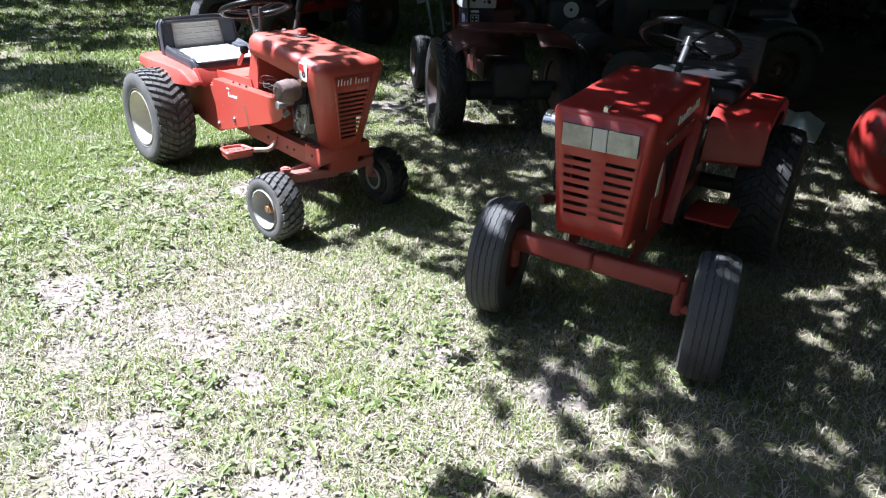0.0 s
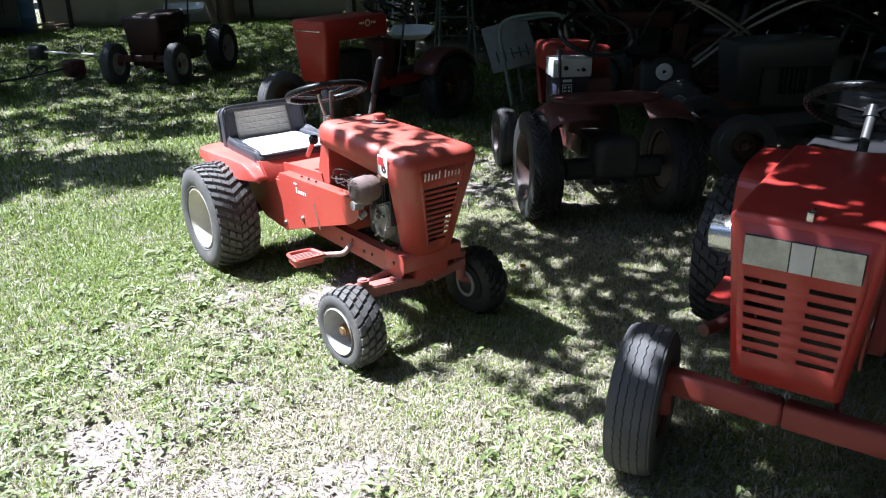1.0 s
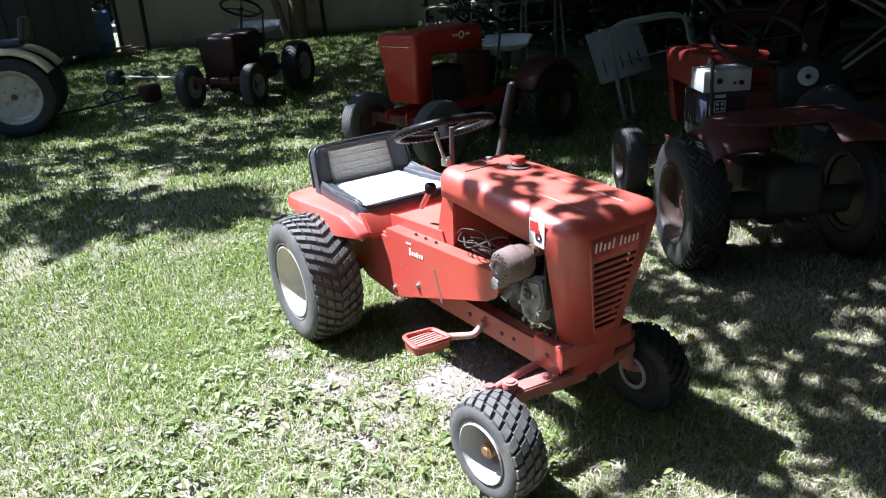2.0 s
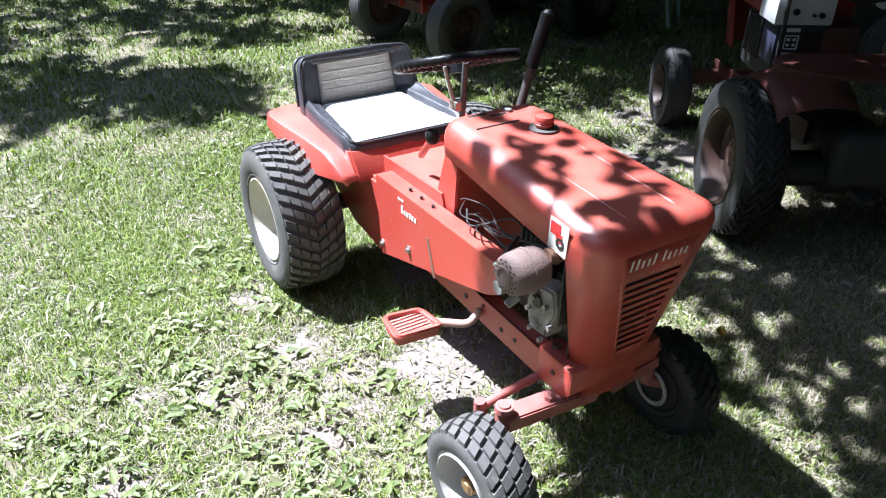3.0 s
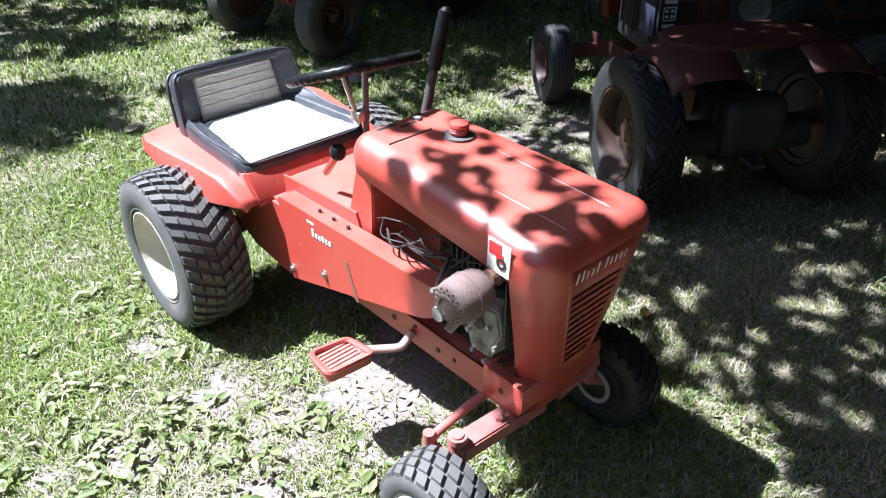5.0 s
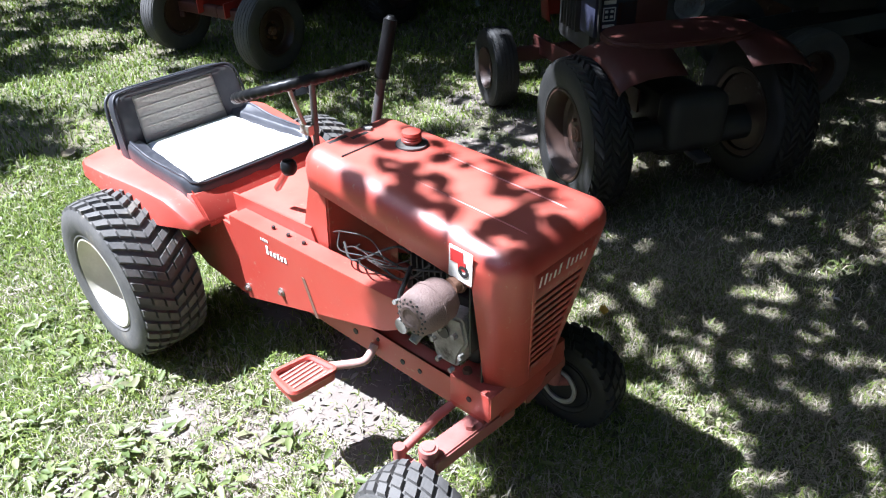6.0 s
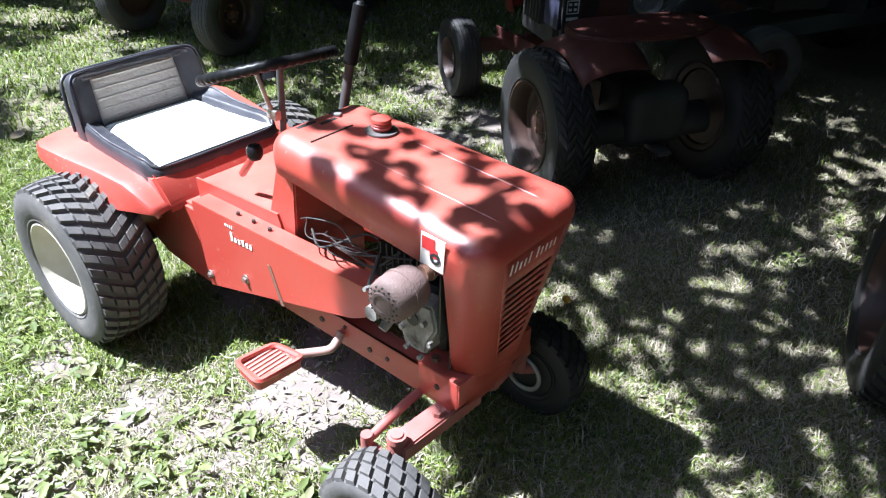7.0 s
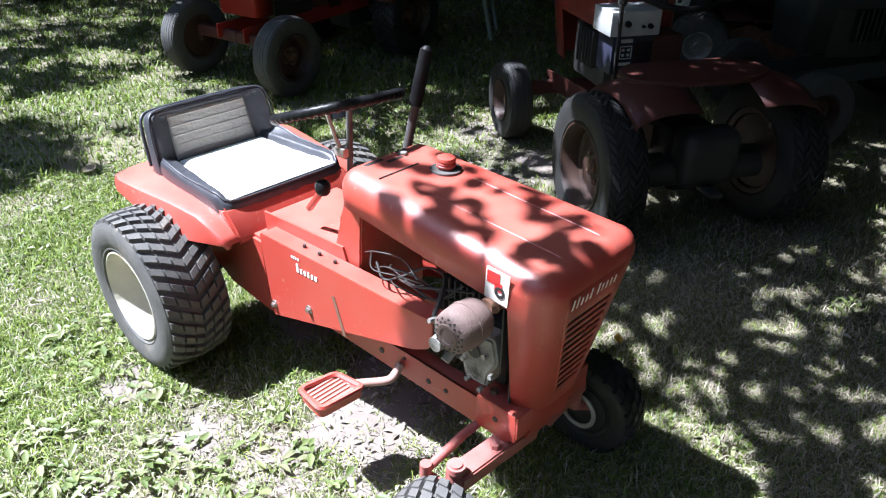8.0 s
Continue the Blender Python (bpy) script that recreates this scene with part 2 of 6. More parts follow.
# ---------------- mesh helpers ----------------
def thing(name, m, label, category, group="", kind=""):
    ob = new(name)
    ob.empty_display_size = 0.1
    ob.matrix_world = m
    return tagged(ob, label, category, group, kind)


def part(name, bm, material, parent=None, label="", smooth=40, m=None, mods=None):
    me = bpy.data.meshes.new(name)
    bm.normal_update()
    bm.to_mesh(me)
    bm.free()
    me.materials.append(material)
    if smooth:
        for p in me.polygons:
            p.use_smooth = True
        me.set_sharp_from_angle(angle=radians(smooth))
    ob = new(name, me)
    if parent:
        ob.parent = parent
    if m is not None:
        ob.matrix_local = m
    if label:
        ob["label"] = label
    return ob


def solid(ob, t, offset=-1.0):
    md = ob.modifiers.new("thickness", "SOLIDIFY")
    md.thickness, md.offset = t, offset
    return ob


def box(bm, c, s, bevel=0.0, rot=None, seg=2):
    m = Matrix.Translation(c) @ (Euler([radians(a) for a in rot]).to_matrix().to_4x4() if rot else Matrix()) @ Matrix.Diagonal((*s, 1))
    r = bmesh.ops.create_cube(bm, size=1.0, matrix=m)
    if bevel:
        es = list({e for v in r["verts"] for e in v.link_edges})
        bmesh.ops.bevel(bm, geom=es, offset=bevel, segments=seg, affect="EDGES", profile=0.5)
    return bm


def cyl(bm, a, b, r, r2=None, n=16, cap=True):
    a, b = Vector(a), Vector(b)
    d = b - a
    m = Matrix.Translation((a + b) / 2) @ d.to_track_quat("Z", "Y").to_matrix().to_4x4()
    bmesh.ops.create_cone(bm, cap_ends=cap, segments=n, radius1=r, radius2=r if r2 is None else r2, depth=d.length, matrix=m)
    return bm


def lathe(bm, prof, n=40, axis="Y", center=(0, 0, 0), close=False):
    """Turns a profile of (radius, along) about an axis."""
    rings = []
    for k in range(n):
        a = 2 * math.pi * k / n
        ring = []
        for r, h in prof:
            p = (r * math.cos(a), h, r * math.sin(a)) if axis == "Y" else (r * math.cos(a), r * math.sin(a), h)
            ring.append(bm.verts.new(Vector(p) + Vector(center)))
        rings.append(ring)
    m = len(prof)
    for k in range(n):
        q, w = rings[k], rings[(k + 1) % n]
        for i in range(m if close else m - 1):
            j = (i + 1) % m
            bm.faces.new((q[i], q[j], w[j], w[i]))
    bmesh.ops.recalc_face_normals(bm, faces=bm.faces[:])
    return bm


def tube(bm, pts, r, n=8, close=False):
    """A round bar swept along points."""
    pts = [Vector(p) for p in pts]
    rings, up = [], Vector((0.13, 0.29, 0.95))
    for i, p in enumerate(pts):
        a = pts[i - 1] if (i > 0 or close) else p
        b = pts[(i + 1) % len(pts)] if (i < len(pts) - 1 or close) else p
        d = (b - a).normalized()
        s = d.cross(up)
        if s.length < 0.05:
            s = d.cross(Vector((1, 0, 0)))
        s.normalize()
        u = s.cross(d)
        rr = r[i] if isinstance(r, (list, tuple)) else r
        rings.append([bm.verts.new(p + (s * math.cos(2 * math.pi * k / n) + u * math.sin(2 * math.pi * k / n)) * rr) for k in range(n)])
    for i in range(len(rings) - (0 if close else 1)):
        q, w = rings[i], rings[(i + 1) % len(rings)]
        for k in range(n):
            bm.faces.new((q[k], q[(k + 1) % n], w[(k + 1) % n], w[k]))
    if not close:
        bm.faces.new(rings[0][::-1])
        bm.faces.new(rings[-1])
    return bm


def curve_pts(pts, n=8):
    """Smooth points through the given ones (Catmull-Rom)."""
    p = [Vector(q) for q in pts]
    p = [2 * p[0] - p[1]] + p + [2 * p[-1] - p[-2]]
    out = []
    for i in range(1, len(p) - 2):
        for k in range(n):
            t = k / n
            out.append(0.5 * ((2 * p[i]) + (p[i + 1] - p[i - 1]) * t + (2 * p[i - 1] - 5 * p[i] + 4 * p[i + 1] - p[i + 2]) * t * t + (3 * p[i] - p[i - 1] - 3 * p[i + 1] + p[i + 2]) * t ** 3))
    return out + [p[-2]]


def plate(bm, poly, y0, y1, bevel=0.0):
    """A sheet cut to a side outline of (forward, up), between two places across."""
    f = [bm.verts.new((x, y0, z)) for x, z in poly]
    g = [bm.verts.new((x, y1, z)) for x, z in poly]
    n = len(poly)
    fs = [bm.faces.new(f), bm.faces.new(g[::-1])]
    for i in range(n):
        fs.append(bm.faces.new((f[i], g[i], g[(i + 1) % n], f[(i + 1) % n])))
    bmesh.ops.recalc_face_normals(bm, faces=fs)
    if bevel:
        bmesh.ops.bevel(bm, geom=list({e for q in fs for e in q.edges}), offset=bevel, segments=2, affect="EDGES")
    return bm


def slab(bm, poly, z0, z1, bevel=0.0):
    """A flat piece with a plan outline, between two heights."""
    f = [bm.verts.new((x, y, z0)) for x, y in poly]
    g = [bm.verts.new((x, y, z1)) for x, y in poly]
    n = len(poly)
    fs = [bm.faces.new(f[::-1]), bm.faces.new(g)]
    for i in range(n):
        fs.append(bm.faces.new((f[i], f[(i + 1) % n], g[(i + 1) % n], g[i])))
    bmesh.ops.recalc_face_normals(bm, faces=fs)
    if bevel:
        bmesh.ops.bevel(bm, geom=list(fs[1].edges), offset=bevel, segments=3, affect="EDGES")
    return bm


def rounded(pts, r, n=5):
    """Rounds the corners of a plan or side outline."""
    out = []
    for i, p in enumerate(pts):
        p, a, b = Vector(p), Vector(pts[i - 1]), Vector(pts[(i + 1) % len(pts)])
        ri = r[i] if isinstance(r, (list, tuple)) else r
        if ri <= 0:
            out.append(tuple(p))
            continue
        u, w = (a - p).normalized(), (b - p).normalized()
        s, e = p + u * ri, p + w * ri
        for k in range(n + 1):
            t = k / n
            out.append(tuple((1 - t) ** 2 * s + 2 * t * (1 - t) * p + t * t * e))
    return out


# ---------------- wheels ----------------
def tyre_mesh(R, W, r_rim, tread="turf", n=56):
    """A tyre about the y axis with its tread moulded in; the outer side is at -y."""
    bm = bmesh.new()
    h = W / 2
    lug, k = {"turf": (0.011, 36), "block": (0.010, 24), "rib": (0.0035, 46), "zig": (0.010, 44)}[tread]
    Rb = R - lug
    st = 2 * math.pi / k
    side = [(r_rim * 0.97, 0.62), (r_rim * 1.04, 0.80), (r_rim + (Rb - r_rim) * 0.12, 0.90), (r_rim + (Rb - r_rim) * 0.16, 0.94), (r_rim + (Rb - r_rim) * 0.20, 0.93), (r_rim + (Rb - r_rim) * 0.36, 0.985), (r_rim + (Rb - r_rim) * 0.62, 1.0), (r_rim + (Rb - r_rim) * 0.80, 0.965), (r_rim + (Rb - r_rim) * 0.92, 0.90)]
    bands = {"turf": (-0.88, -0.60, -0.56, -0.30, -0.26, -0.02, 0.02, 0.26, 0.30, 0.56, 0.60, 0.88), "block": (-0.88, -0.50, -0.44, -0.04, 0.04, 0.44, 0.50, 0.88),
             "rib": (-0.80, -0.50, -0.47, -0.185, -0.155, 0.155, 0.185, 0.47, 0.50, 0.80), "zig": (-0.86, -0.56, -0.54, -0.20, -0.18, 0.18, 0.20, 0.54, 0.56, 0.86)}[tread]
    rows = [(r, -y * h, 0.0, 0.0, False) for r, y in side]
    for i in range(0, len(bands), 2):
        a, b = bands[i], bands[i + 1]
        for y, hh in ((a - 0.008, 0), (a + 0.008, 1), (b - 0.008, 1), (b + 0.008, 0)):
            crown = 0.06 * R * abs(y) ** 3
            if tread == "turf":
                off = abs(y) * 1.5 * st
            elif tread == "block":
                off = (0.5 * st if (i // 2) % 2 else 0) + 0.16 * st * (y - (a + b) / 2) / (b - a) * 2
            elif tread == "zig":
                off = 0.5 * st * (1 if hh and y > (a + b) / 2 else -1) * (1 if (i // 2) % 2 else -1)
            else:
                off = 0.0
            rows.append((Rb - crown, y * h, off, hh, True))
    rows += [(r, y * h, 0.0, 0.0, False) for r, y in side[::-1]]
    cut = {"turf": (0.0, 0.07, 0.56, 0.63), "block": (0.0, 0.06, 0.72, 0.78), "rib": (0.0, 0.25, 0.5, 0.75), "zig": (0.0, 0.08, 0.52, 0.60)}[tread]
    lift = (0.0, 1.0, 1.0, 0.0)
    ring = []
    for r, y, off, hh, on in rows:
        vs = []
        for p in range(k):
            for c, l in zip(cut, lift):
                a = (p + c) * st + off
                ll = 1.0 if tread == "rib" else l
                rr = r + (lug * hh * ll if on else 0)
                zz = 0.028 * h * (0, 1, 0, -1)[cut.index(c)] if tread == "rib" and on and abs(y) < 0.6 * h else 0.0
                vs.append(bm.verts.new((rr * math.cos(a), y + zz, rr * math.sin(a))))
        ring.append(vs)
    m = len(ring[0])
    for i in range(len(ring) - 1):
        for q in range(m):
            bm.faces.new((ring[i][q], ring[i][(q + 1) % m], ring[i + 1][(q + 1) % m], ring[i + 1][q]))
    bmesh.ops.recalc_face_normals(bm, faces=bm.faces[:])
    return bm


def rim_mesh(r, W, dish=0.05, n=40):
    """A pressed steel rim; the outer side is at -y and the disc lies dish deep."""
    bm = bmesh.new()
    h = W / 2 * 0.80
    d = -h + dish
    prof = [(r * 1.05, -h - 0.002), (r * 1.06, -h - 0.010), (r * 1.02, -h - 0.012), (r * 0.98, -h - 0.002), (r * 0.93, -h + dish * 0.25), (r * 0.90, d - 0.006), (r * 0.82, d + 0.004),
            (r * 0.62, d - 0.006), (r * 0.45, d - 0.008), (r * 0.36, d + 0.002), (r * 0.05, d + 0.002)]
    prof += [(r * 0.05, d + 0.008), (r * 0.8, d + 0.012), (r * 0.92, d + 0.02), (r * 0.93, h), (r * 0.98, h + 0.004), (r * 1.05, h + 0.006), (r * 1.06, h)]
    lathe(bm, prof, n)
    return bm


def wheel(parent, pos, R, W, r_rim, tread, rim_mat, side=-1, dish=0.05, hub_mat=None, hub_r=0.02, hub_len=0.03, rubber=None, steer=0.0, n=56, name="wheel", label="", bolts=5):
    """A wheel as a tyre with its rim and hub under it. side -1: the outer face looks to the tractor's right."""
    t = part(name, tyre_mesh(R, W, r_rim, tread, n), rubber or RUBBER, parent, label, 30)
    t.matrix_local = pose(*pos, 0, random.uniform(0, 360), 0) if not steer and side < 0 else pose(*pos, 0, 0, steer + (180 if side > 0 else 0))
    part("rim", rim_mesh(r_rim, W, dish), rim_mat, t, "", 35)
    bm = bmesh.new()
    d = -W / 2 * 0.8 + dish
    cyl(bm, (0, d - hub_len, 0), (0, d + 0.01, 0), hub_r * 0.92, hub_r, 20)
    cyl(bm, (0, d - hub_len - 0.004, 0), (0, d - hub_len + 0.002, 0), hub_r * 0.5, hub_r * 0.6, 12)
    for i in range(bolts):
        a = 2 * math.pi * i / bolts
        p = (math.cos(a) * r_rim * 0.36, d - 0.012, math.sin(a) * r_rim * 0.36)
        cyl(bm, p, (p[0], d + 0.004, p[2]), 0.007, 0.008, 6)
    b = max(W * 0.26, d + 0.016)
    part("hub", bm, hub_mat or rim_mat, t, "", 35)
    bm = bmesh.new()
    lathe(bm, [(0.0, b + 0.012), (r_rim * 0.90, b + 0.012), (r_rim * 0.92, b + 0.004), (r_rim * 0.3, b), (0.0, b)], 24)
    part("inner_disc", bm, rim_mat, t, "", 35)
    return t


def steering_wheel(parent, c, R, tilt, turn=0.0, spokes=3, mat_=None, name="steering_wheel", roll=0.0):
    """A ring with a scalloped underside, spokes and boss, tipped back by tilt degrees."""
    bm = bmesh.new()
    n = 192
    tube(bm, [(R * math.cos(2 * math.pi * k / n), R * math.sin(2 * math.pi * k / n), -0.0012 * (1 + math.cos(k * math.pi / 2))) for k in range(n)], [0.0125 + 0.0006 * math.cos(k * math.pi / 2) for k in range(n)], 10, True)
    for k in range(spokes):
        a = 2 * math.pi * k / spokes + radians(turn)
        tube(bm, [(R * math.cos(a), R * math.sin(a), 0), (R * 0.5 * math.cos(a), R * 0.5 * math.sin(a), -0.006), (0.02 * math.cos(a), 0.02 * math.sin(a), -0.014)], 0.006, 6)
    cyl(bm, (0, 0, -0.03), (0, 0, 0.006), 0.026, 0.02, 16)
    return part(name, bm, mat_ or PLASTIC, parent, "", 50, pose(*c, roll, tilt, 0))


# ---------------- the small red tractor in the sun ----------------
def sheet_hood(prof, hw, bevel, seg=6, slots=None):
    """An open sheet-metal hood: six side points (rear bottom, rear top, front top, front bottom, cowl rear bottom, inner corner) with a half width each.
    slots: (first, last, count, share open, inner edge, outer edge, centre bar) as shares of the front face."""
    bm = bmesh.new()
    R = [bm.verts.new((x, -w, z)) for (x, z), w in zip(prof, hw)]
    L = [bm.verts.new((x, w, z)) for (x, z), w in zip(prof, hw)]
    for S, flip in ((R, False), (L, True)):
        for q in ((0, 5, 2, 1), (5, 4, 3, 2)):
            vs = [S[i] for i in q]
            bm.faces.new(vs[::-1] if flip else vs)
    bm.faces.new((R[1], R[2], L[2], L[1]))
    bm.faces.new((R[2], R[3], L[3], L[2]))
    bm.faces.new((R[0], R[1], L[1], L[0]))
    bmesh.ops.recalc_face_normals(bm, faces=bm.faces[:])
    es = []
    for a, b in ((R[1], R[2]), (L[1], L[2]), (R[2], L[2]), (R[2], R[3]), (L[2], L[3]), (R[1], L[1]), (R[0], R[1]), (L[0], L[1])):
        es.append(bm.edges.get((a, b)))
    bmesh.ops.bevel(bm, geom=es, offset=bevel, segments=seg, affect="EDGES", profile=0.5)
    if slots:
        first, last, count, share, u0, u1, mid = slots
        bm.normal_update()
        front = max((f for f in bm.faces if f.normal.x > 0.85), key=lambda f: f.calc_area())
        vs = sorted(front.verts, key=lambda v: v.co.z)
        lo, hi = sorted(vs[:2], key=lambda v: v.co.y), sorted(vs[-2:], key=lambda v: v.co.y)
        bl, br, tl, tr = lo[0].co.copy(), lo[1].co.copy(), hi[0].co.copy(), hi[1].co.copy()
        bmesh.ops.delete(bm, geom=[front], context="FACES_ONLY")
        rows = [0.0]
        st = (last - first) / count
        for i in range(count):
            rows += [first + st * i, first + st * (i + share)]
        rows.append(1.0)
        cols = [0, u0, 0.5 - mid, 0.5 + mid, u1, 1] if mid else [0, u0, u1, 1]
        g = [[bm.verts.new(tl.lerp(tr, u).lerp(bl.lerp(br, u), v)) for u in cols] for v in rows]
        for r in range(len(rows) - 1):
            for c in range(len(cols) - 1):
                hole = r % 2 == 1 and (c in ((1, 3) if mid else (1,)))
                if not hole:
                    bm.faces.new((g[r][c], g[r + 1][c], g[r + 1][c + 1], g[r][c + 1]))
        bmesh.ops.remove_doubles(bm, verts=bm.verts[:], dist=0.0004)
        bmesh.ops.recalc_face_normals(bm, faces=bm.faces[:])
    if sum(f.normal.z for f in bm.faces) < 0:
        bmesh.ops.reverse_faces(bm, faces=bm.faces[:])
    return bm


def bars(bm, o, along, up, n, length, heights, thick=0.0012, fill=0.5):
    """A row of plain upright bars in place of lettering."""
    along, up = Vector(along), Vector(up)
    nrm = along.cross(up).normalized()
    st = length / n
    for i in range(n):
        h = heights[i % len(heights)]
        c = Vector(o) + along * (st * (i + 0.5)) + up * (h / 2)
        vs = []
        for dz in (0, 1):
            for a, b in ((-1, -1), (1, -1), (1, 1), (-1, 1)):
                vs.append(bm.verts.new(c + along * (a * st * fill / 2) + up * (b * h / 2) + nrm * (dz * thick)))
        for f in ((4, 5, 6, 7), (0, 1, 5, 4), (1, 2, 6, 5), (2, 3, 7, 6), (3, 0, 4, 7)):
            bm.faces.new([vs[k] for k in f])
    return bm


def padded(nu, nv, fn, thick=0.0):
    bm = bmesh.new()
    g = [[bm.verts.new(fn(u / nu, v / nv)) for v in range(nv + 1)] for u in range(nu + 1)]
    for u in range(nu):
        for v in range(nv):
            bm.faces.new((g[u][v], g[u + 1][v], g[u + 1][v + 1], g[u][v + 1]))
    bmesh.ops.recalc_face_normals(bm, faces=bm.faces[:])
    return bm


def puff(u, v, p=0.12):
    e = min(u, 1 - u, v, 1 - v) / p
    return math.sqrt(max(0.0, 1 - (1 - min(1, e)) ** 2))


def step_up(t):
    t = max(0.0, min(1.0, t))
    return t * t * (3 - 2 * t)


def along_list(xs, t):
    t *= len(xs) - 1
    i = min(int(t), len(xs) - 2)
    return xs[i] * (1 - t + i) + xs[i + 1] * (t - i)


def bucket_seat(T, z=0.512, x0=0.108, x1=-0.232, w=0.209):
    """A low two-tone seat: flat black side rolls and a drooping front apron round an off-white cushion, and a dished back."""
    cx, hl = (x0 + x1 - 0.03) / 2, (x0 - x1 + 0.03) / 2
    def edge(a, r):
        """A point at share r of the way from the middle to the rounded outline."""
        c, q = math.cos(a), math.sin(a)
        k = (abs(c) ** 9 + abs(q) ** 9) ** (-1 / 9)
        wide = w * (1.0 if c * k > -0.6 else 1.0 - 0.03 * (-c * k - 0.6))
        return cx + hl * c * k * r, wide * q * k * r
    def top(x, y):
        """Height of the vinyl over the seat's level: a well for the cushion, side rolls, low in front."""
        u = max(0.0, min(1.0, (x - x1) / (x0 - x1)))
        roll = step_up((abs(y) - 0.138 - 0.030 * u) / 0.022)
        fore = step_up((x0 - 0.006 - x) / 0.040)
        return -0.014 + 0.012 * step_up((x - x0 + 0.03) / 0.02) + 0.032 * roll * fore + 0.016 * roll * step_up((x1 + 0.14 - x) / 0.14) * step_up((abs(y) / w - 0.80) / 0.2)
    rs = (0, .3, .5, .6, .66, .70, .74, .78, .82, .86, .90, .94, .965, .985, 1.0, 1.006, 1.004, .99, .955)
    ds = (0, 0, 0, 0, 0, 0, 0, 0, 0, 0, 0, 0, -.002, -.007, -.016, -.030, -.046, -.062, -.072)
    def base(u, v):
        r, d = along_list(rs, u), along_list(ds, u)
        x, y = edge(v * 2 * math.pi, r)
        front = step_up((x - x0 + 0.05) / 0.04)
        fold = noise.noise((y * 26, d * 18 + y * 9, 3.0)) if r > 0.95 else 0.0
        soft = 0.0026 * noise.noise((x * 22, y * 22, 4.0)) + 0.0014 * noise.noise((x * 60, y * 60, 1.0))
        return Vector((x + front * fold * 0.006 * min(1.0, -d * 40), y * (1 + (1 - front) * fold * 0.012), z + top(x, y) + d * (1 + 0.25 * front) + soft * (r > 0.6)))
    b0 = padded(54, 128, base)
    bmesh.ops.remove_doubles(b0, verts=b0.verts[:], dist=0.0004)
    seat = part("seat", b0, VINYL, T, "black vinyl seat base with flat side rolls and creased apron", 60)
    bm = bmesh.new()
    ring = [edge(2 * math.pi * (k + 0.5) / 96, 0.958) for k in range(96)]
    tube(bm, [Vector((x, y, z + top(x, y) + 0.0005)) for x, y in ring], 0.0036, 6, True)
    part("piping", bm, VINYL, seat, "", 60)
    def cf(u, v):
        ww = 0.146 + (0.178 - 0.146) * u
        x = x1 - 0.006 + (x0 - 0.013 - x1 + 0.006) * u
        crease = 0.0022 * math.cos(u * 2 * math.pi * 5)
        return Vector((x, (v * 2 - 1) * ww, z + 0.003 * u + 0.012 * puff(u, v, 0.1) - 0.006 * math.sin(math.pi * u) + crease * 0.5))
    part("cushion", padded(44, 24, cf), VINYL_W, seat, "off-white vinyl cushion", 60)
    # backrest: a padded pan with rims that stand forward at the sides and top
    lo, hi = -0.06, 0.156
    def dish(y, h):
        return 0.004 + max(0.034 * step_up((abs(y) - 0.132) / (w * 0.94 - 0.132)), 0.024 * step_up((h - 0.128) / 0.014))
    br = (0, .4, .6, .66, .72, .78, .84, .88, .92, .95, .975, .99, 1.0, 1.004, 1.0, .985, .95, .6, 0)
    bd = (0, 0, 0, 0, 0, 0, 0, 0, 0, 0, -.003, -.009, -.018, -.032, -.044, -.054, -.058, -.058, -.058)
    def bf(u, v):
        r, d = along_list(br, u), along_list(bd, u)
        a = v * 2 * math.pi
        c, q = math.cos(a), math.sin(a)
        k = (abs(c) ** 9 + abs(q) ** 9) ** (-1 / 9)
        h = (lo + hi) / 2 + (hi - lo) / 2 * q * k * r
        y = w * c * k * r * (1 - 0.075 * max(0.0, h) / hi)
        full = r if d == 0 else 1.0
        front = dish(y, h) if d == 0 else dish(y / max(r, 0.3), hi if abs(q) > abs(c) and q > 0 else h)
        crumple = 0.0030 * noise.noise((y * 20, h * 24, 7.0)) + 0.0016 * noise.noise((y * 55, h * 55, 2.0))
        return Vector((max(front + d, -0.026) + crumple * (0.5 + full * 0.5), y, h + crumple * 0.6 * (r > 0.9)))
    b1 = padded(60, 128, bf)
    bmesh.ops.remove_doubles(b1, verts=b1.verts[:], dist=0.0004)
    back = part("backrest", b1, VINYL, T, "black vinyl backrest with a soft raised rim", 60, pose(x1 - 0.03, 0, z, 0, -16, 0))
    bm = bmesh.new()
    for xo, r in ((0.034, 0.0036), (-0.022, 0.005)):
        tube(bm, curve_pts([(xo, -w + 0.002, 0.0), (xo, -w + 0.008, 0.10), (xo - 0.004, -w + 0.02, 0.140), (xo - 0.010, -w + 0.06, 0.153), (xo - 0.010, 0, 0.155), (xo - 0.010, w - 0.06, 0.153), (xo - 0.004, w - 0.02, 0.140), (xo, w - 0.008, 0.10), (xo, w - 0.002, 0.0)], 6), r, 8)
    part("piping", bm, VINYL, back, "", 60)
    def qf(u, v):
        k = u * 5.0 + 0.35
        seam = math.exp(-((k - round(k)) / 0.06) ** 2)
        vert = math.exp(-((v - 0.27) / 0.012) ** 2) * (u > 0.55)
        pucker = 0.0016 * noise.noise((u * 11, v * 12, 2.0)) + 0.0011 * noise.noise((u * 24 + v * 9, v * 30, 5.0)) + 0.0004 * noise.noise((u * 50, v * 60, 9.0)) - 0.0008
        y = (v * 2 - 1) * (0.137 - 0.007 * u)
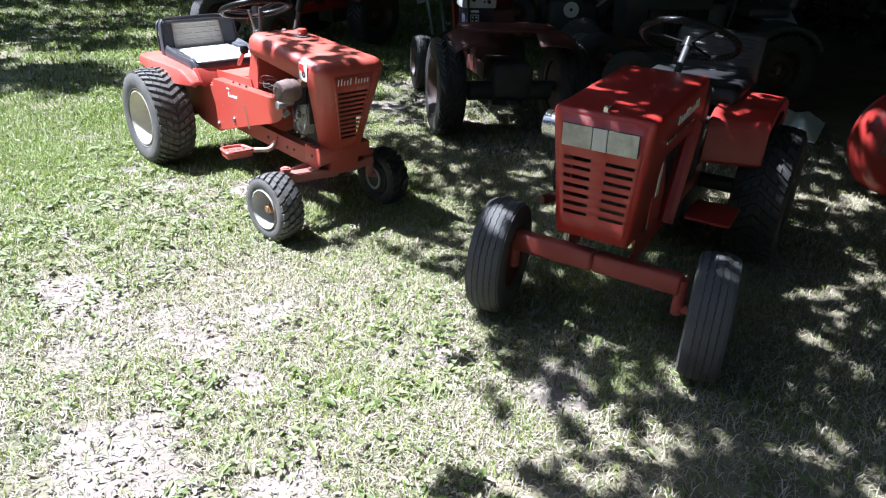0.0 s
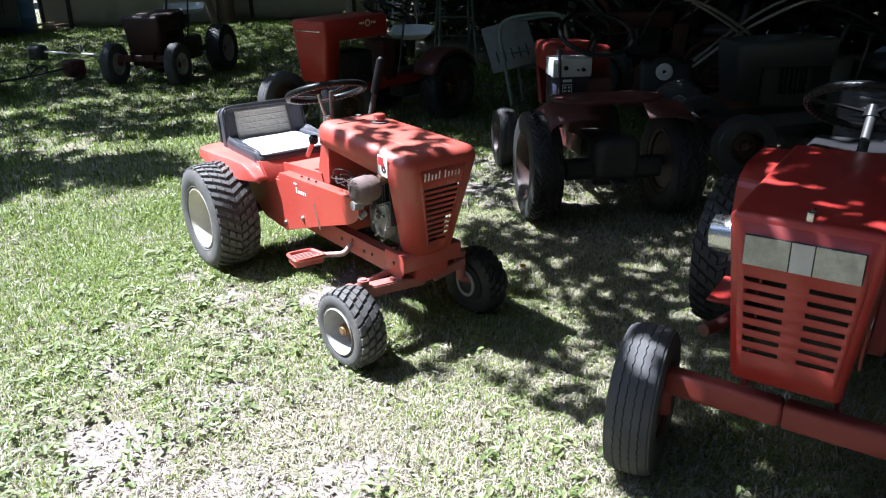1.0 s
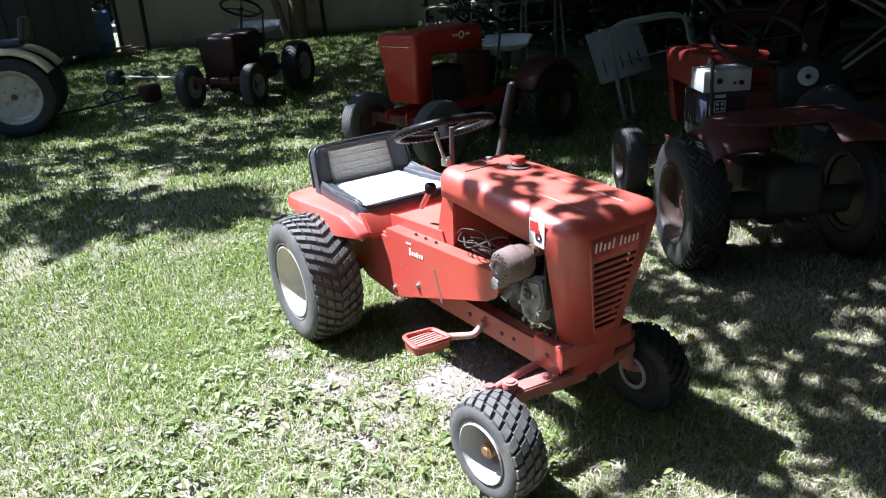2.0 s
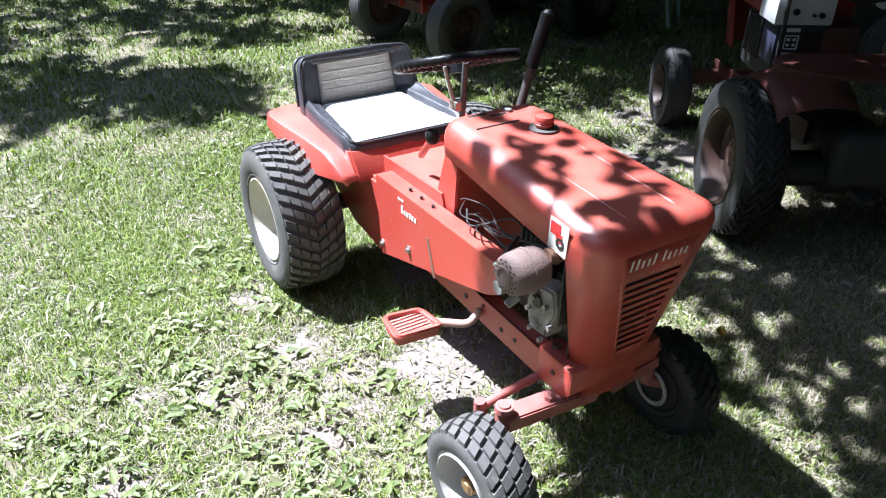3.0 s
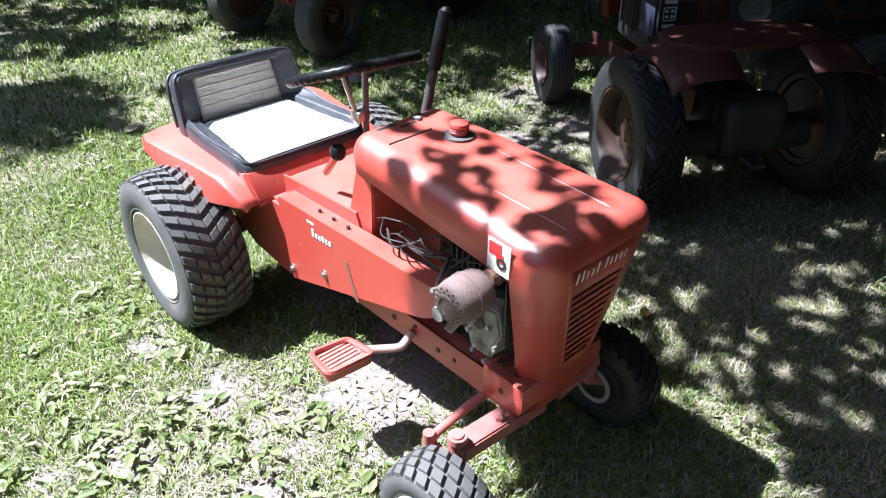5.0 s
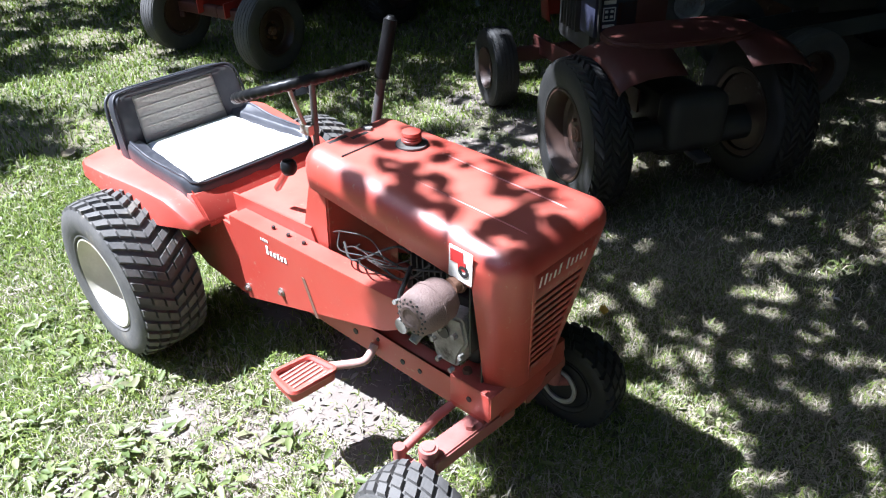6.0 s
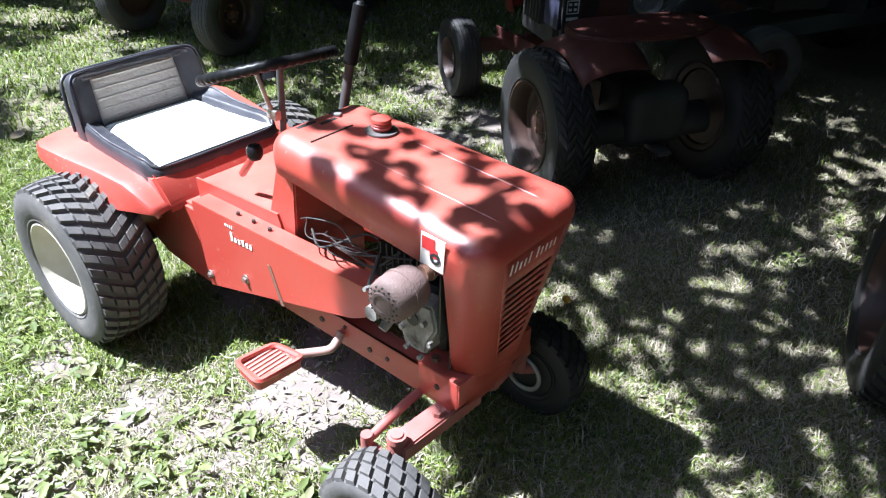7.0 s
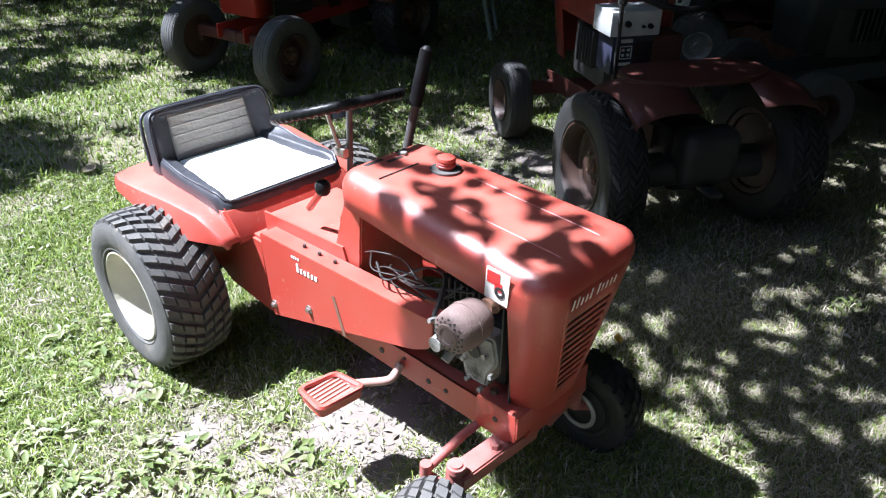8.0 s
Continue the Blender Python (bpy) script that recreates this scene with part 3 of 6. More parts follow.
        return Vector((0.004 + 0.008 * puff(u, v, 0.07) + (pucker * (1 - seam) + 0.0018 * seam - 0.0010 * vert) * puff(u, v, 0.08), y, -0.004 + 0.138 * u))
    part("quilted_panel", padded(120, 80, qf), QUILT, back, "off-white quilted vinyl panel in puckered rows, greyed for grazing sun", 70)
    return seat


def small_tractor():
    T = thing("lawn_tractor", pose(2.84, 4.635, 0, 0, 0, -86.7), "small faded red lawn tractor with black and white seat", "tractor", "old tractors on the lawn")
    # wheels
    wheel(T, (-0.100, -0.330, 0.233), 0.237, 0.20, 0.128, "turf", CREAM, -1, 0.085, CREAM, 0.02, 0.01, name="wheel", label="wide rear tyre with chevron tread")
    wheel(T, (-0.100, 0.330, 0.233), 0.237, 0.20, 0.128, "turf", CREAM, 1, 0.075, CREAM, 0.02, 0.01, name="wheel", label="wide rear tyre with chevron tread")
    wheel(T, (1.045, -0.352, 0.133), 0.139, 0.112, 0.078, "block", RIM_WHITE, -1, 0.068, BRASS, 0.022, 0.060, steer=4, name="wheel", label="small front tyre with block tread", bolts=4)
    # Stands in shadow: tyre, rim and hub are blackened to show it.
    wheel(T, (1.005, 0.232, 0.124), 0.133, 0.100, 0.074, "block", BLACK, 1, 0.055, BLACK, 0.02, 0.02, rubber=RUBBER_SHADE, steer=4, name="wheel", label="small front tyre with block tread", bolts=4)
    bm = bmesh.new()
    lathe(bm, [(0.040, 0.0), (0.047, -0.003), (0.052, 0.0), (0.050, 0.006), (0.041, 0.006)], 28, "Y", (1.003, 0.178, 0.124), close=True)
    part("inner_ring", bm, RIM_WHITE, T, "chipped white inner ring of the front wheel")
    # rear axle and gear case
    bm = bmesh.new()
    cyl(bm, (-0.10, -0.30, 0.233), (-0.10, 0.30, 0.233), 0.028, None, 14)
    box(bm, (-0.04, 0, 0.25), (0.24, 0.16, 0.20), 0.03)
    part("gear_case", bm, BLACK, T)
    # frame rails
    for s in (-1, 1):
        bm = bmesh.new()
        plate(bm, [(0.05, 0.33), (0.05, 0.255), (0.30, 0.235), (1.02, 0.235), (1.02, 0.31), (0.30, 0.31)], s * 0.118, s * 0.124)
        plate(bm, [(0.30, 0.306), (1.02, 0.306), (1.02, 0.31), (0.30, 0.31)], s * 0.085, s * 0.124)
        rail = part("frame_rail", bm, RED, T)
        bm = bmesh.new()
        for x, z, r in ((0.62, 0.272, 0.008), (0.78, 0.268, 0.007), (0.835, 0.272, 0.006), (0.70, 0.29, 0.005)):
            bm = bmesh.new()
            cyl(bm, (x, s * 0.1238, z), (x, s * 0.1262, z), r, r, 12)
            part("bolt_hole", bm, BLACK, rail)
    bm = bmesh.new()
    box(bm, (0.985, -0.1265, 0.287), (0.11, 0.006, 0.072), 0.003)
    box(bm, (0.985, 0.1265, 0.287), (0.11, 0.006, 0.072), 0.003)
    box(bm, (0.985, 0, 0.322), (0.11, 0.256, 0.005), 0.002)
    box(bm, (1.041, 0, 0.292), (0.006, 0.256, 0.062), 0.002)
    nose = part("front_bracket", bm, RED, T)
    bm = bmesh.new()
    cyl(bm, (0.985, -0.129, 0.287), (0.985, -0.1315, 0.287), 0.007, 0.007, 10)
    part("bolt_hole", bm, BLACK, nose)
    for y in (-0.10, 0.10):
        bm = bmesh.new()
        cyl(bm, (0.955, y, 0.324), (0.955, y, 0.334), 0.011, 0.010, 6)
        part("bolt", bm, RUST, nose)
    bm = bmesh.new()
    plate(bm, [(0.95, 0.245), (0.965, 0.195), (1.02, 0.195), (1.038, 0.25), (1.038, 0.345), (1.02, 0.345)], -0.075, 0.075, 0.004)
    part("axle_mount", bm, RED, T)
    # front axle, spindles, tie rod
    for s in (-1, 1):
        bm = bmesh.new()
        ay = 0.268 if s < 0 else 0.160
        for a, b in (((1.0, s * 0.03, 0.205), (1.0, s * (ay - 0.003), 0.225)),):
            d = Vector(b) - Vector(a)
            m = Matrix.Translation((Vector(a) + Vector(b)) / 2) @ Matrix.Rotation(math.atan2(d.z, abs(d.y)) * s, 4, "X")
            box2 = bmesh.ops.create_cube(bm, size=1.0, matrix=m @ Matrix.Diagonal((0.052, d.length + 0.02, 0.038, 1)))
            bmesh.ops.bevel(bm, geom=list({e for v in box2["verts"] for e in v.link_edges}), offset=0.004, segments=2, affect="EDGES")
        cyl(bm, (1.005, s * (ay - 0.118), 0.235), (1.005, s * (ay - 0.118), 0.245), 0.012, 0.011, 6)
        ax = part("axle_arm", bm, RED_WORN, T)
        bm = bmesh.new()
        cyl(bm, (1.0, s * ay, 0.15), (1.0, s * ay, 0.255), 0.017, 0.017, 18)
        cyl(bm, (1.0, s * ay, 0.253), (1.0, s * ay, 0.266), 0.021, 0.020, 18)
        cyl(bm, (1.0, s * ay, 0.266), (1.0, s * ay, 0.270), 0.014, 0.013, 14)
        cyl(bm, (1.0, s * (ay + 0.002), 0.15), (1.03, s * (ay + 0.047), 0.140), 0.014, 0.014, 12)
        part("spindle", bm, RED_WORN, ax)
    bm = bmesh.new()
    tube(bm, [(0.93, -0.07, 0.235), (0.925, -0.16, 0.225), (0.925, -0.285, 0.205)], 0.0105, 10)
    cyl(bm, (0.925, -0.28, 0.185), (0.925, -0.28, 0.225), 0.013, 0.013, 10)
    box(bm, (0.96, -0.275, 0.19), (0.09, 0.022, 0.008), 0.002)
    part("steering_rod", bm, RED_WORN, T)
    # body under the seat
    bm = bmesh.new()
    plate(bm, [(-0.18, 0.43), (-0.16, 0.30), (0.02, 0.215), (0.215, 0.20), (0.205, 0.43)], -0.165, 0.165, 0.008)
    part("body_panel", bm, RED, T)
    # fender pan: a flat top with a folded outer lip that deepens towards the front, and a wall below the seat
    bm = bmesh.new()
    sections = [(-0.352, 0.245, 0.262, 0.470, 0.492), (-0.335, 0.288, 0.300, 0.464, 0.492), (-0.30, 0.300, 0.312, 0.456, 0.491), (-0.20, 0.290, 0.312, 0.440, 0.489), (-0.06, 0.270, 0.306, 0.424, 0.487),
                (0.05, 0.258, 0.288, 0.417, 0.482), (0.100, 0.250, 0.262, 0.416, 0.462), (0.135, 0.240, 0.246, 0.416, 0.440), (0.155, 0.229, 0.233, 0.414, 0.424)]
    rows = []
    for x, yc, yo, zl, zt in sections:
        half = [(yo - 0.004, zl), (yo, zl + 0.003), (yc + 0.010, zt - 0.012), (yc + 0.004, zt - 0.003), (yc - 0.008, zt), (0.205, zt + 0.001), (0.10, zt + 0.001)]
        rows.append([bm.verts.new((x, -y, z)) for y, z in half] + [bm.verts.new((x, y, z)) for y, z in half[::-1]])
    for p, q in zip(rows, rows[1:]):
        for i in range(len(p) - 1):
            bm.faces.new((p[i], p[i + 1], q[i + 1], q[i]))
    bm.faces.new(rows[0])
    bmesh.ops.recalc_face_normals(bm, faces=bm.faces[:])
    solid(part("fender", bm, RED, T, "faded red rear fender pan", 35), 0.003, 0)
    bm = bmesh.new()
    plate(bm, [(0.030, 0.412), (0.030, 0.497), (0.098, 0.497), (0.150, 0.440), (0.158, 0.412)], -0.206, 0.206, 0.008)
    part("seat_base", bm, RED, T, "red front wall below the seat")
    bucket_seat(T)
    # tunnel and dash
    bm = bmesh.new()
    box(bm, (0.350, 0, 0.368), (0.35, 0.23, 0.235), 0.006)
    tun = part("tunnel", bm, RED, T)
    bm = bmesh.new()
    plate(bm, [(0.172, 0.40), (0.164, 0.488), (0.49, 0.508), (0.52, 0.425)], -0.124, -0.118)
    part("tunnel_flange", bm, RED, tun)
    bm = bmesh.new()
    plate(bm, [(0.445, 0.47), (0.50, 0.64), (0.56, 0.64), (0.545, 0.45)], -0.118, 0.118, 0.004)
    part("dash_support", bm, RED, T)
    for s in (-1, 1):
        bm = bmesh.new()
        plate(bm, rounded([(0.208, 0.462), (0.232, 0.213), (0.780, 0.386), (0.838, 0.420), (0.842, 0.490)], [0.014, 0.010, 0.02, 0.02, 0.012], 4), s * 0.170, s * 0.174, 0.0015)
        vs = [(0.216, 0.458), (0.84, 0.486)]
        a = [bm.verts.new((x, s * y, z + dz)) for dz in (0, 0.004) for x, z in vs for y in (0.125, 0.1735)]
        for f in ((0, 1, 3, 2), (4, 6, 7, 5), (0, 4, 5, 1), (2, 3, 7, 6), (0, 2, 6, 4), (1, 5, 7, 3)):
            bm.faces.new([a[i] for i in f])
        bmesh.ops.recalc_face_normals(bm, faces=bm.faces[:])
        sk = part("side_panel", bm, RED, T, "flat red side panel")
        bm = bmesh.new()
        for x, z in ((0.243, 0.252), (0.402, 0.311)):
            bm = bmesh.new()
            cyl(bm, (x, s * 0.173, z), (x, s * 0.183, z), 0.008, 0.007, 6)
            cyl(bm, (x, s * 0.173, z), (x, s * 0.1765, z), 0.012, 0.012, 12)
            part("panel_bolt", bm, STEEL, sk, "bare steel bolt")
        for x in (0.37, 0.43, 0.49):
            bm = bmesh.new()
            cyl(bm, (x, s * 0.148, 0.465 + (x - 0.2) * 0.04), (x, s * 0.148, 0.471 + (x - 0.2) * 0.04), 0.0055, 0.005, 6)
            part("top_bolt", bm, BLACK, sk)
        if s < 0:
            bm = bmesh.new()
            bars(bm, (0.362, -0.1746, 0.408), (1, 0, 0.07), (0, 0, 1), 6, 0.088, [0.024, 0.013, 0.013, 0.016, 0.013, 0.013], 0.001, 0.6)
            bars(bm, (0.345, -0.1746, 0.442), (1, 0, 0.07), (0, 0, 1), 4, 0.035, [0.007], 0.001, 0.5)
            part("panel_lettering", bm, DECAL_W, sk, "small white lettering, shown as bars")
            bm = bmesh.new()
            plate(bm, [(0.50, 0.40), (0.512, 0.40), (0.548, 0.30), (0.536, 0.298)], -0.1752, -0.1744)
            part("diagonal_strip", bm, RUST, sk, "dark diagonal strip on the panel")
    # hood
    prof = [(0.500, 0.640), (0.488, 0.722), (1.124, 0.690), (1.062, 0.318), (1.000, 0.304), (1.026, 0.608)]
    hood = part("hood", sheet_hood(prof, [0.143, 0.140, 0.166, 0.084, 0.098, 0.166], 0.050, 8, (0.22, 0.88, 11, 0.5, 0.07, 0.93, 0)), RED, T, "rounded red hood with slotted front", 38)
    solid(hood, 0.003)
    for y in (-0.062, 0.062):
        bm = bmesh.new()
        tube(bm, curve_pts([(0.74, y, 0.7084), (0.82, y, 0.7044), (0.90, y, 0.7006), (0.96, y, 0.6982), (1.02, y, 0.6952), (1.060, y, 0.6925), (1.085, y, 0.6865), (1.104, y, 0.671), (1.1135, y, 0.650), (1.1125, y, 0.634)], 5), 0.0017, 6)
        part("crease", bm, RED, hood)
    # Plate added to keep sunlit grass from showing through the slots.
    bm = bmesh.new()
    vs = [bm.verts.new((1.062 + (h - 0.318) / 6 - d, k * (0.072 + (h - 0.318) * 0.215), h)) for d in (0.020, 0.023) for k, h in ((-1, 0.395), (0.45, 0.395), (0.45, 0.66), (-1, 0.66))]
    for f in ((0, 1, 2, 3), (7, 6, 5, 4), (0, 4, 5, 1), (1, 5, 6, 2), (2, 6, 7, 3), (3, 7, 4, 0)):
        bm.faces.new([vs[i] for i in f])
    part("slot_backing", bm, BLACK, hood, "added black plate hiding the daylight behind the slots")
    bm = bmesh.new()
    bars(bm, (1.1085, -0.082, 0.600), (0, 1, 0), (0.166, 0, 1), 5, 0.074, [0.027, 0.027, 0.019, 0.019, 0.027], 0.001, 0.36)
    bars(bm, (1.1085, 0.002, 0.600), (0, 1, 0), (0.166, 0, 1), 5, 0.074, [0.027, 0.019, 0.019, 0.019, 0.019], 0.001, 0.36)
    part("hood_lettering", bm, DECAL_W, hood, "white lettering, shown as bars")
    bm = bmesh.new()
    box(bm, (1.0, -0.1665, 0.648), (0.056, 0.002, 0.068), 0.0, (0, 3, 0))
    em = part("emblem", bm, DECAL_W, hood, "square white emblem with red and black shapes", 0, pose(0, 0, 0, 0, 0, 0))
    bm = bmesh.new()
    box(bm, (0.992, -0.1678, 0.664), (0.030, 0.002, 0.026), 0)
    box(bm, (1.004, -0.1678, 0.648), (0.018, 0.002, 0.018), 0)
    part("emblem_red", bm, DECAL_R, em)
    bm = bmesh.new()
    lathe(bm, [(0.006, -0.0012), (0.012, -0.0012), (0.012, 0.0005), (0.006, 0.0005)], 20, close=True, center=(1.008, -0.168, 0.638))
    part("emblem_ring", bm, DECAL_K, em)
    bm = bmesh.new()
    box(bm, (0.605, -0.04, 0.7172), (0.003, 0.12, 0.0025), 0.0, (0, 2.7, 0))
    part("hood_seam", bm, BLACK, hood)
    for x, y, w in ((0.535, -0.052, 0.055), (0.553, -0.004, 0.050), (0.528, 0.040, 0.030)):
        bm = bmesh.new()
        box(bm, (x, y, 0.7205 - 0.05 * (x - 0.49)), (0.013, w, 0.003), 0.0012, (0, 2.9, 0))
        part("dash_opening", bm, BLACK, hood)
    bm = bmesh.new()
    box(bm, (0.545, 0.028, 0.722), (0.022, 0.014, 0.010), 0.003, (0, 2.9, 20))
    part("choke_lever", bm, ALU, hood, "small grey lever")
    # fuel cap
    bm = bmesh.new()
    lathe(bm, [(0.0, 0), (0.036, 0), (0.036, 0.005), (0.0, 0.006)], 28, "Z", (0.668, 0.045, 0.712))
    collar = part("filler_collar", bm, RUBBER, hood, "black rubber filler collar")
    bm = bmesh.new()
    lathe(bm, [(0.0, 0), (0.018, 0), (0.018, 0.008), (0.022, 0.009), (0.0225, 0.013), (0.0205, 0.015), (0.0225, 0.018), (0.0205, 0.021), (0.0225, 0.024), (0.021, 0.030), (0.012, 0.032), (0.0, 0.032)], 28, "Z", (0.668, 0.045, 0.714))
    part("fuel_cap", bm, RED, collar, "ribbed red fuel cap")
    # engine
    bm = bmesh.new()
    box(bm, (0.86, 0.02, 0.41), (0.22, 0.20, 0.17), 0.02)
    eng = part("engine", bm, BLACK, T, "dark greasy engine block")
    for i in range(7):
        bm = bmesh.new()
        box(bm, (0.80 + i * 0.017, -0.02, 0.51), (0.005, 0.16, 0.09), 0.001)
        part("cooling_fin", bm, BLACK, eng)
    bm = bmesh.new()
    plate(bm, rounded([(0.91, 0.375), (0.895, 0.44), (0.915, 0.49), (0.95, 0.50), (0.985, 0.505), (0.998, 0.45), (0.975, 0.41), (0.97, 0.375)], 0.012, 4), -0.150, -0.10, 0.006)
    for a in range(6):
        cyl(bm, (0.95 + 0.038 * math.cos(a), -0.161, 0.42 + 0.05 * math.sin(a)), (0.95 + 0.038 * math.cos(a), -0.15, 0.42 + 0.05 * math.sin(a)), 0.006, 0.006, 6)
    sh = part("blower_housing", bm, ALU, eng, "dull cast aluminium housing")
    bm = bmesh.new()
    cyl(bm, (0.94, -0.157, 0.46), (0.94, -0.155, 0.46), 0.016, 0.016, 16)
    part("housing_hole", bm, BLACK, eng)
    bm = bmesh.new()
    box(bm, (0.905, -0.185, 0.515), (0.035, 0.05, 0.04), 0.008)
    cyl(bm, (0.905, -0.20, 0.50), (0.905, -0.235, 0.50), 0.018, 0.016, 14)
    cyl(bm, (0.885, -0.17, 0.53), (0.885, -0.23, 0.545), 0.006, 0.005, 8)
    cyl(bm, (0.915, -0.19, 0.47), (0.915, -0.215, 0.455), 0.012, 0.010, 10)
    part("carburettor", bm, ALU, eng, "small grey carburettor")
    bm = bmesh.new()
    lathe(bm, [(0.0, -0.267), (0.016, -0.2675), (0.018, -0.2705), (0.023, -0.2705), (0.025, -0.2675), (0.034, -0.266), (0.041, -0.259), (0.0445, -0.243), (0.0455, -0.222), (0.047, -0.222), (0.047, -0.214), (0.0445, -0.213), (0.0435, -0.19), (0.037, -0.178), (0.018, -0.175), (0.0, -0.175)], 32, "Y", (0.970, 0, 0.573))
    muff = part("muffler", bm, MUFF, eng, "round rusty muffler")
    bm = bmesh.new()
    for k in range(14):
        a = 2 * math.pi * k / 14
        for rr in (0.0285, 0.0345):
            b = a + (0.22 if rr > 0.032 else 0)
            y = -0.2680 if rr < 0.032 else -0.2664
            p = (0.970 + rr * math.cos(b), y, 0.573 + rr * math.sin(b))
            cyl(bm, p, (p[0], y + 0.002, p[2]), 0.0024, 0.0024, 6)
    part("muffler_holes", bm, BLACK, muff)
    bm = bmesh.new()
    cyl(bm, (0.985, -0.178, 0.60), (0.99, -0.12, 0.60), 0.017, 0.017, 14)
    cyl(bm, (0.985, -0.165, 0.60), (0.985, -0.156, 0.60), 0.021, 0.021, 8)
    part("exhaust_stub", bm, RUST, eng)
    rnd = random.Random(5)
    for k in range(8):
        x = 0.62 + 0.02 * k
        bm = bmesh.new()
        p = [(x - 0.06, -0.12 + rnd.uniform(-0.01, 0.02), 0.50 + rnd.uniform(-0.01, 0.03)), (x, -0.15 + rnd.uniform(-0.015, 0.03), 0.505 + rnd.uniform(0, 0.05)), (x + 0.07, -0.14 + rnd.uniform(-0.02, 0.04), 0.51 + rnd.uniform(-0.01, 0.05)), (x + 0.13, -0.10 + rnd.uniform(-0.03, 0.04), 0.53 + rnd.uniform(-0.03, 0.04))]
        tube(bm, curve_pts(p, 6), rnd.choice([0.0015, 0.0019, 0.0026]), 6)
        part("wire", bm, WIRE, eng)
    bm = bmesh.new()
    tube(bm, curve_pts([(0.84, -0.14, 0.56), (0.875, -0.19, 0.565), (0.88, -0.21, 0.54), (0.90, -0.20, 0.52)], 6), 0.005, 8)
    part("fuel_hose", bm, WIRE, eng)
    # More added black plates that stop daylight seen through the grille.
    bm = bmesh.new()
    plate(bm, [(1.0, 0.43), (1.0, 0.64), (1.004, 0.64), (1.004, 0.43)], -0.145, 0.148)
    plate(bm, [(1.0, 0.33), (1.0, 0.43), (1.004, 0.43), (1.004, 0.33)], -0.11, 0.05)
    part("see_through_plate", bm, BLACK, eng)
    # foot rests
    for s in (-1, 1):
        bm = bmesh.new()
        pl = [(0.565, s * 0.335), (0.655, s * 0.345), (0.665, s * 0.225), (0.58, s * 0.24)]
        if s > 0:
            pl = pl[::-1]
        slab(bm, rounded(pl, 0.016, 4), 0.217, 0.238)
        ring = rounded(pl, 0.016, 4)
        tube(bm, [(x, y, 0.244) for x, y in ring], 0.0075, 6, True)
        box(bm, (0.61, s * 0.29, 0.225), (0.02, 0.03, 0.02), 0.003)
        fp = part("foot_rest", bm, RED, T, "ribbed red foot rest")
        for i in range(6):
            bm = bmesh.new()
            box(bm, (0.585 + i * 0.0125, s * 0.285, 0.2395), (0.005, 0.085, 0.004), 0.001)
            part("rib", bm, PALE_WORN, fp)
        bm = bmesh.new()
        tube(bm, curve_pts([(0.62, s * 0.235, 0.232), (0.655, s * 0.20, 0.236), (0.685, s * 0.165, 0.240), (0.69, s * 0.145, 0.252), (0.69, s * 0.128, 0.272)], 6), 0.0105, 10)
        part("foot_rest_arm", bm, PALE_WORN, fp)
    # steering column, wheel, lever
    bm = bmesh.new()
    cyl(bm, (0.372, 0.0, 0.47), (0.388, 0.004, 0.80), 0.008, 0.008, 12)
    part("steering_column", bm, DULL_STEEL, T)
    bm = bmesh.new()
    tube(bm, [(0.368, -0.014, 0.69), (0.362, -0.022, 0.72), (0.350, -0.034, 0.785)], 0.0055, 8)
    box(bm, (0.368, -0.004, 0.685), (0.036, 0.034, 0.026), 0.004)
    part("column_brace", bm, STEEL, T)
    steering_wheel(T, (0.335, 0.012, 0.789), 0.155, -20.6, 20, 3, roll=-3.6)
    bm = bmesh.new()
    cyl(bm, (0.425, 0.125, 0.55), (0.437, 0.18, 0.79), 0.0125, 0.0115, 14)
    lev = part("lift_lever", bm, DULL_STEEL, T, "tall grey lever with black grip")
    bm = bmesh.new()
    cyl(bm, (0.4360, 0.176, 0.775), (0.444, 0.21, 0.91), 0.0175, 0.0165, 14)
    cyl(bm, (0.444, 0.21, 0.908), (0.445, 0.212, 0.918), 0.0165, 0.008, 14)
    part("lever_grip", bm, GRIP, lev)
    bm = bmesh.new()
    box(bm, (0.35, -0.088, 0.575), (0.10, 0.016, 0.016), 0.005, (0, -50, 0))
    kn = part("shift_handle", bm, RED, T)
    bm = bmesh.new()
    lathe(bm, [(0.0, -0.004), (0.014, -0.003), (0.0185, 0.004), (0.0195, 0.014), (0.0185, 0.024), (0.014, 0.030), (0.0, 0.032)], 20, "Z", (0.383, -0.088, 0.604))
    part("shift_knob", bm, PLASTIC, kn)
    return T


small_tractor()


# ---------------- the other tractors ----------------
def front_axle(T, x, z, half, wheel_z, mat_, beam=0.05):
    for s in (-1, 1):
        bm = bmesh.new()
        a, b = Vector((x, s * 0.0, z)), Vector((x, s * half, z - 0.02))
        box(bm, (a + b) / 2, (beam, half, 0.066), 0.012, None, 3)
        ax = part("axle_arm", bm, mat_, T)
        bm = bmesh.new()
        cyl(bm, (x, s * half, wheel_z - 0.02), (x, s * half, z + 0.01), 0.019, 0.019, 14)
        cyl(bm, (x, s * half, wheel_z), (x, s * (half + 0.08), wheel_z), 0.015, 0.015, 10)
        part("spindle", bm, mat_, ax)


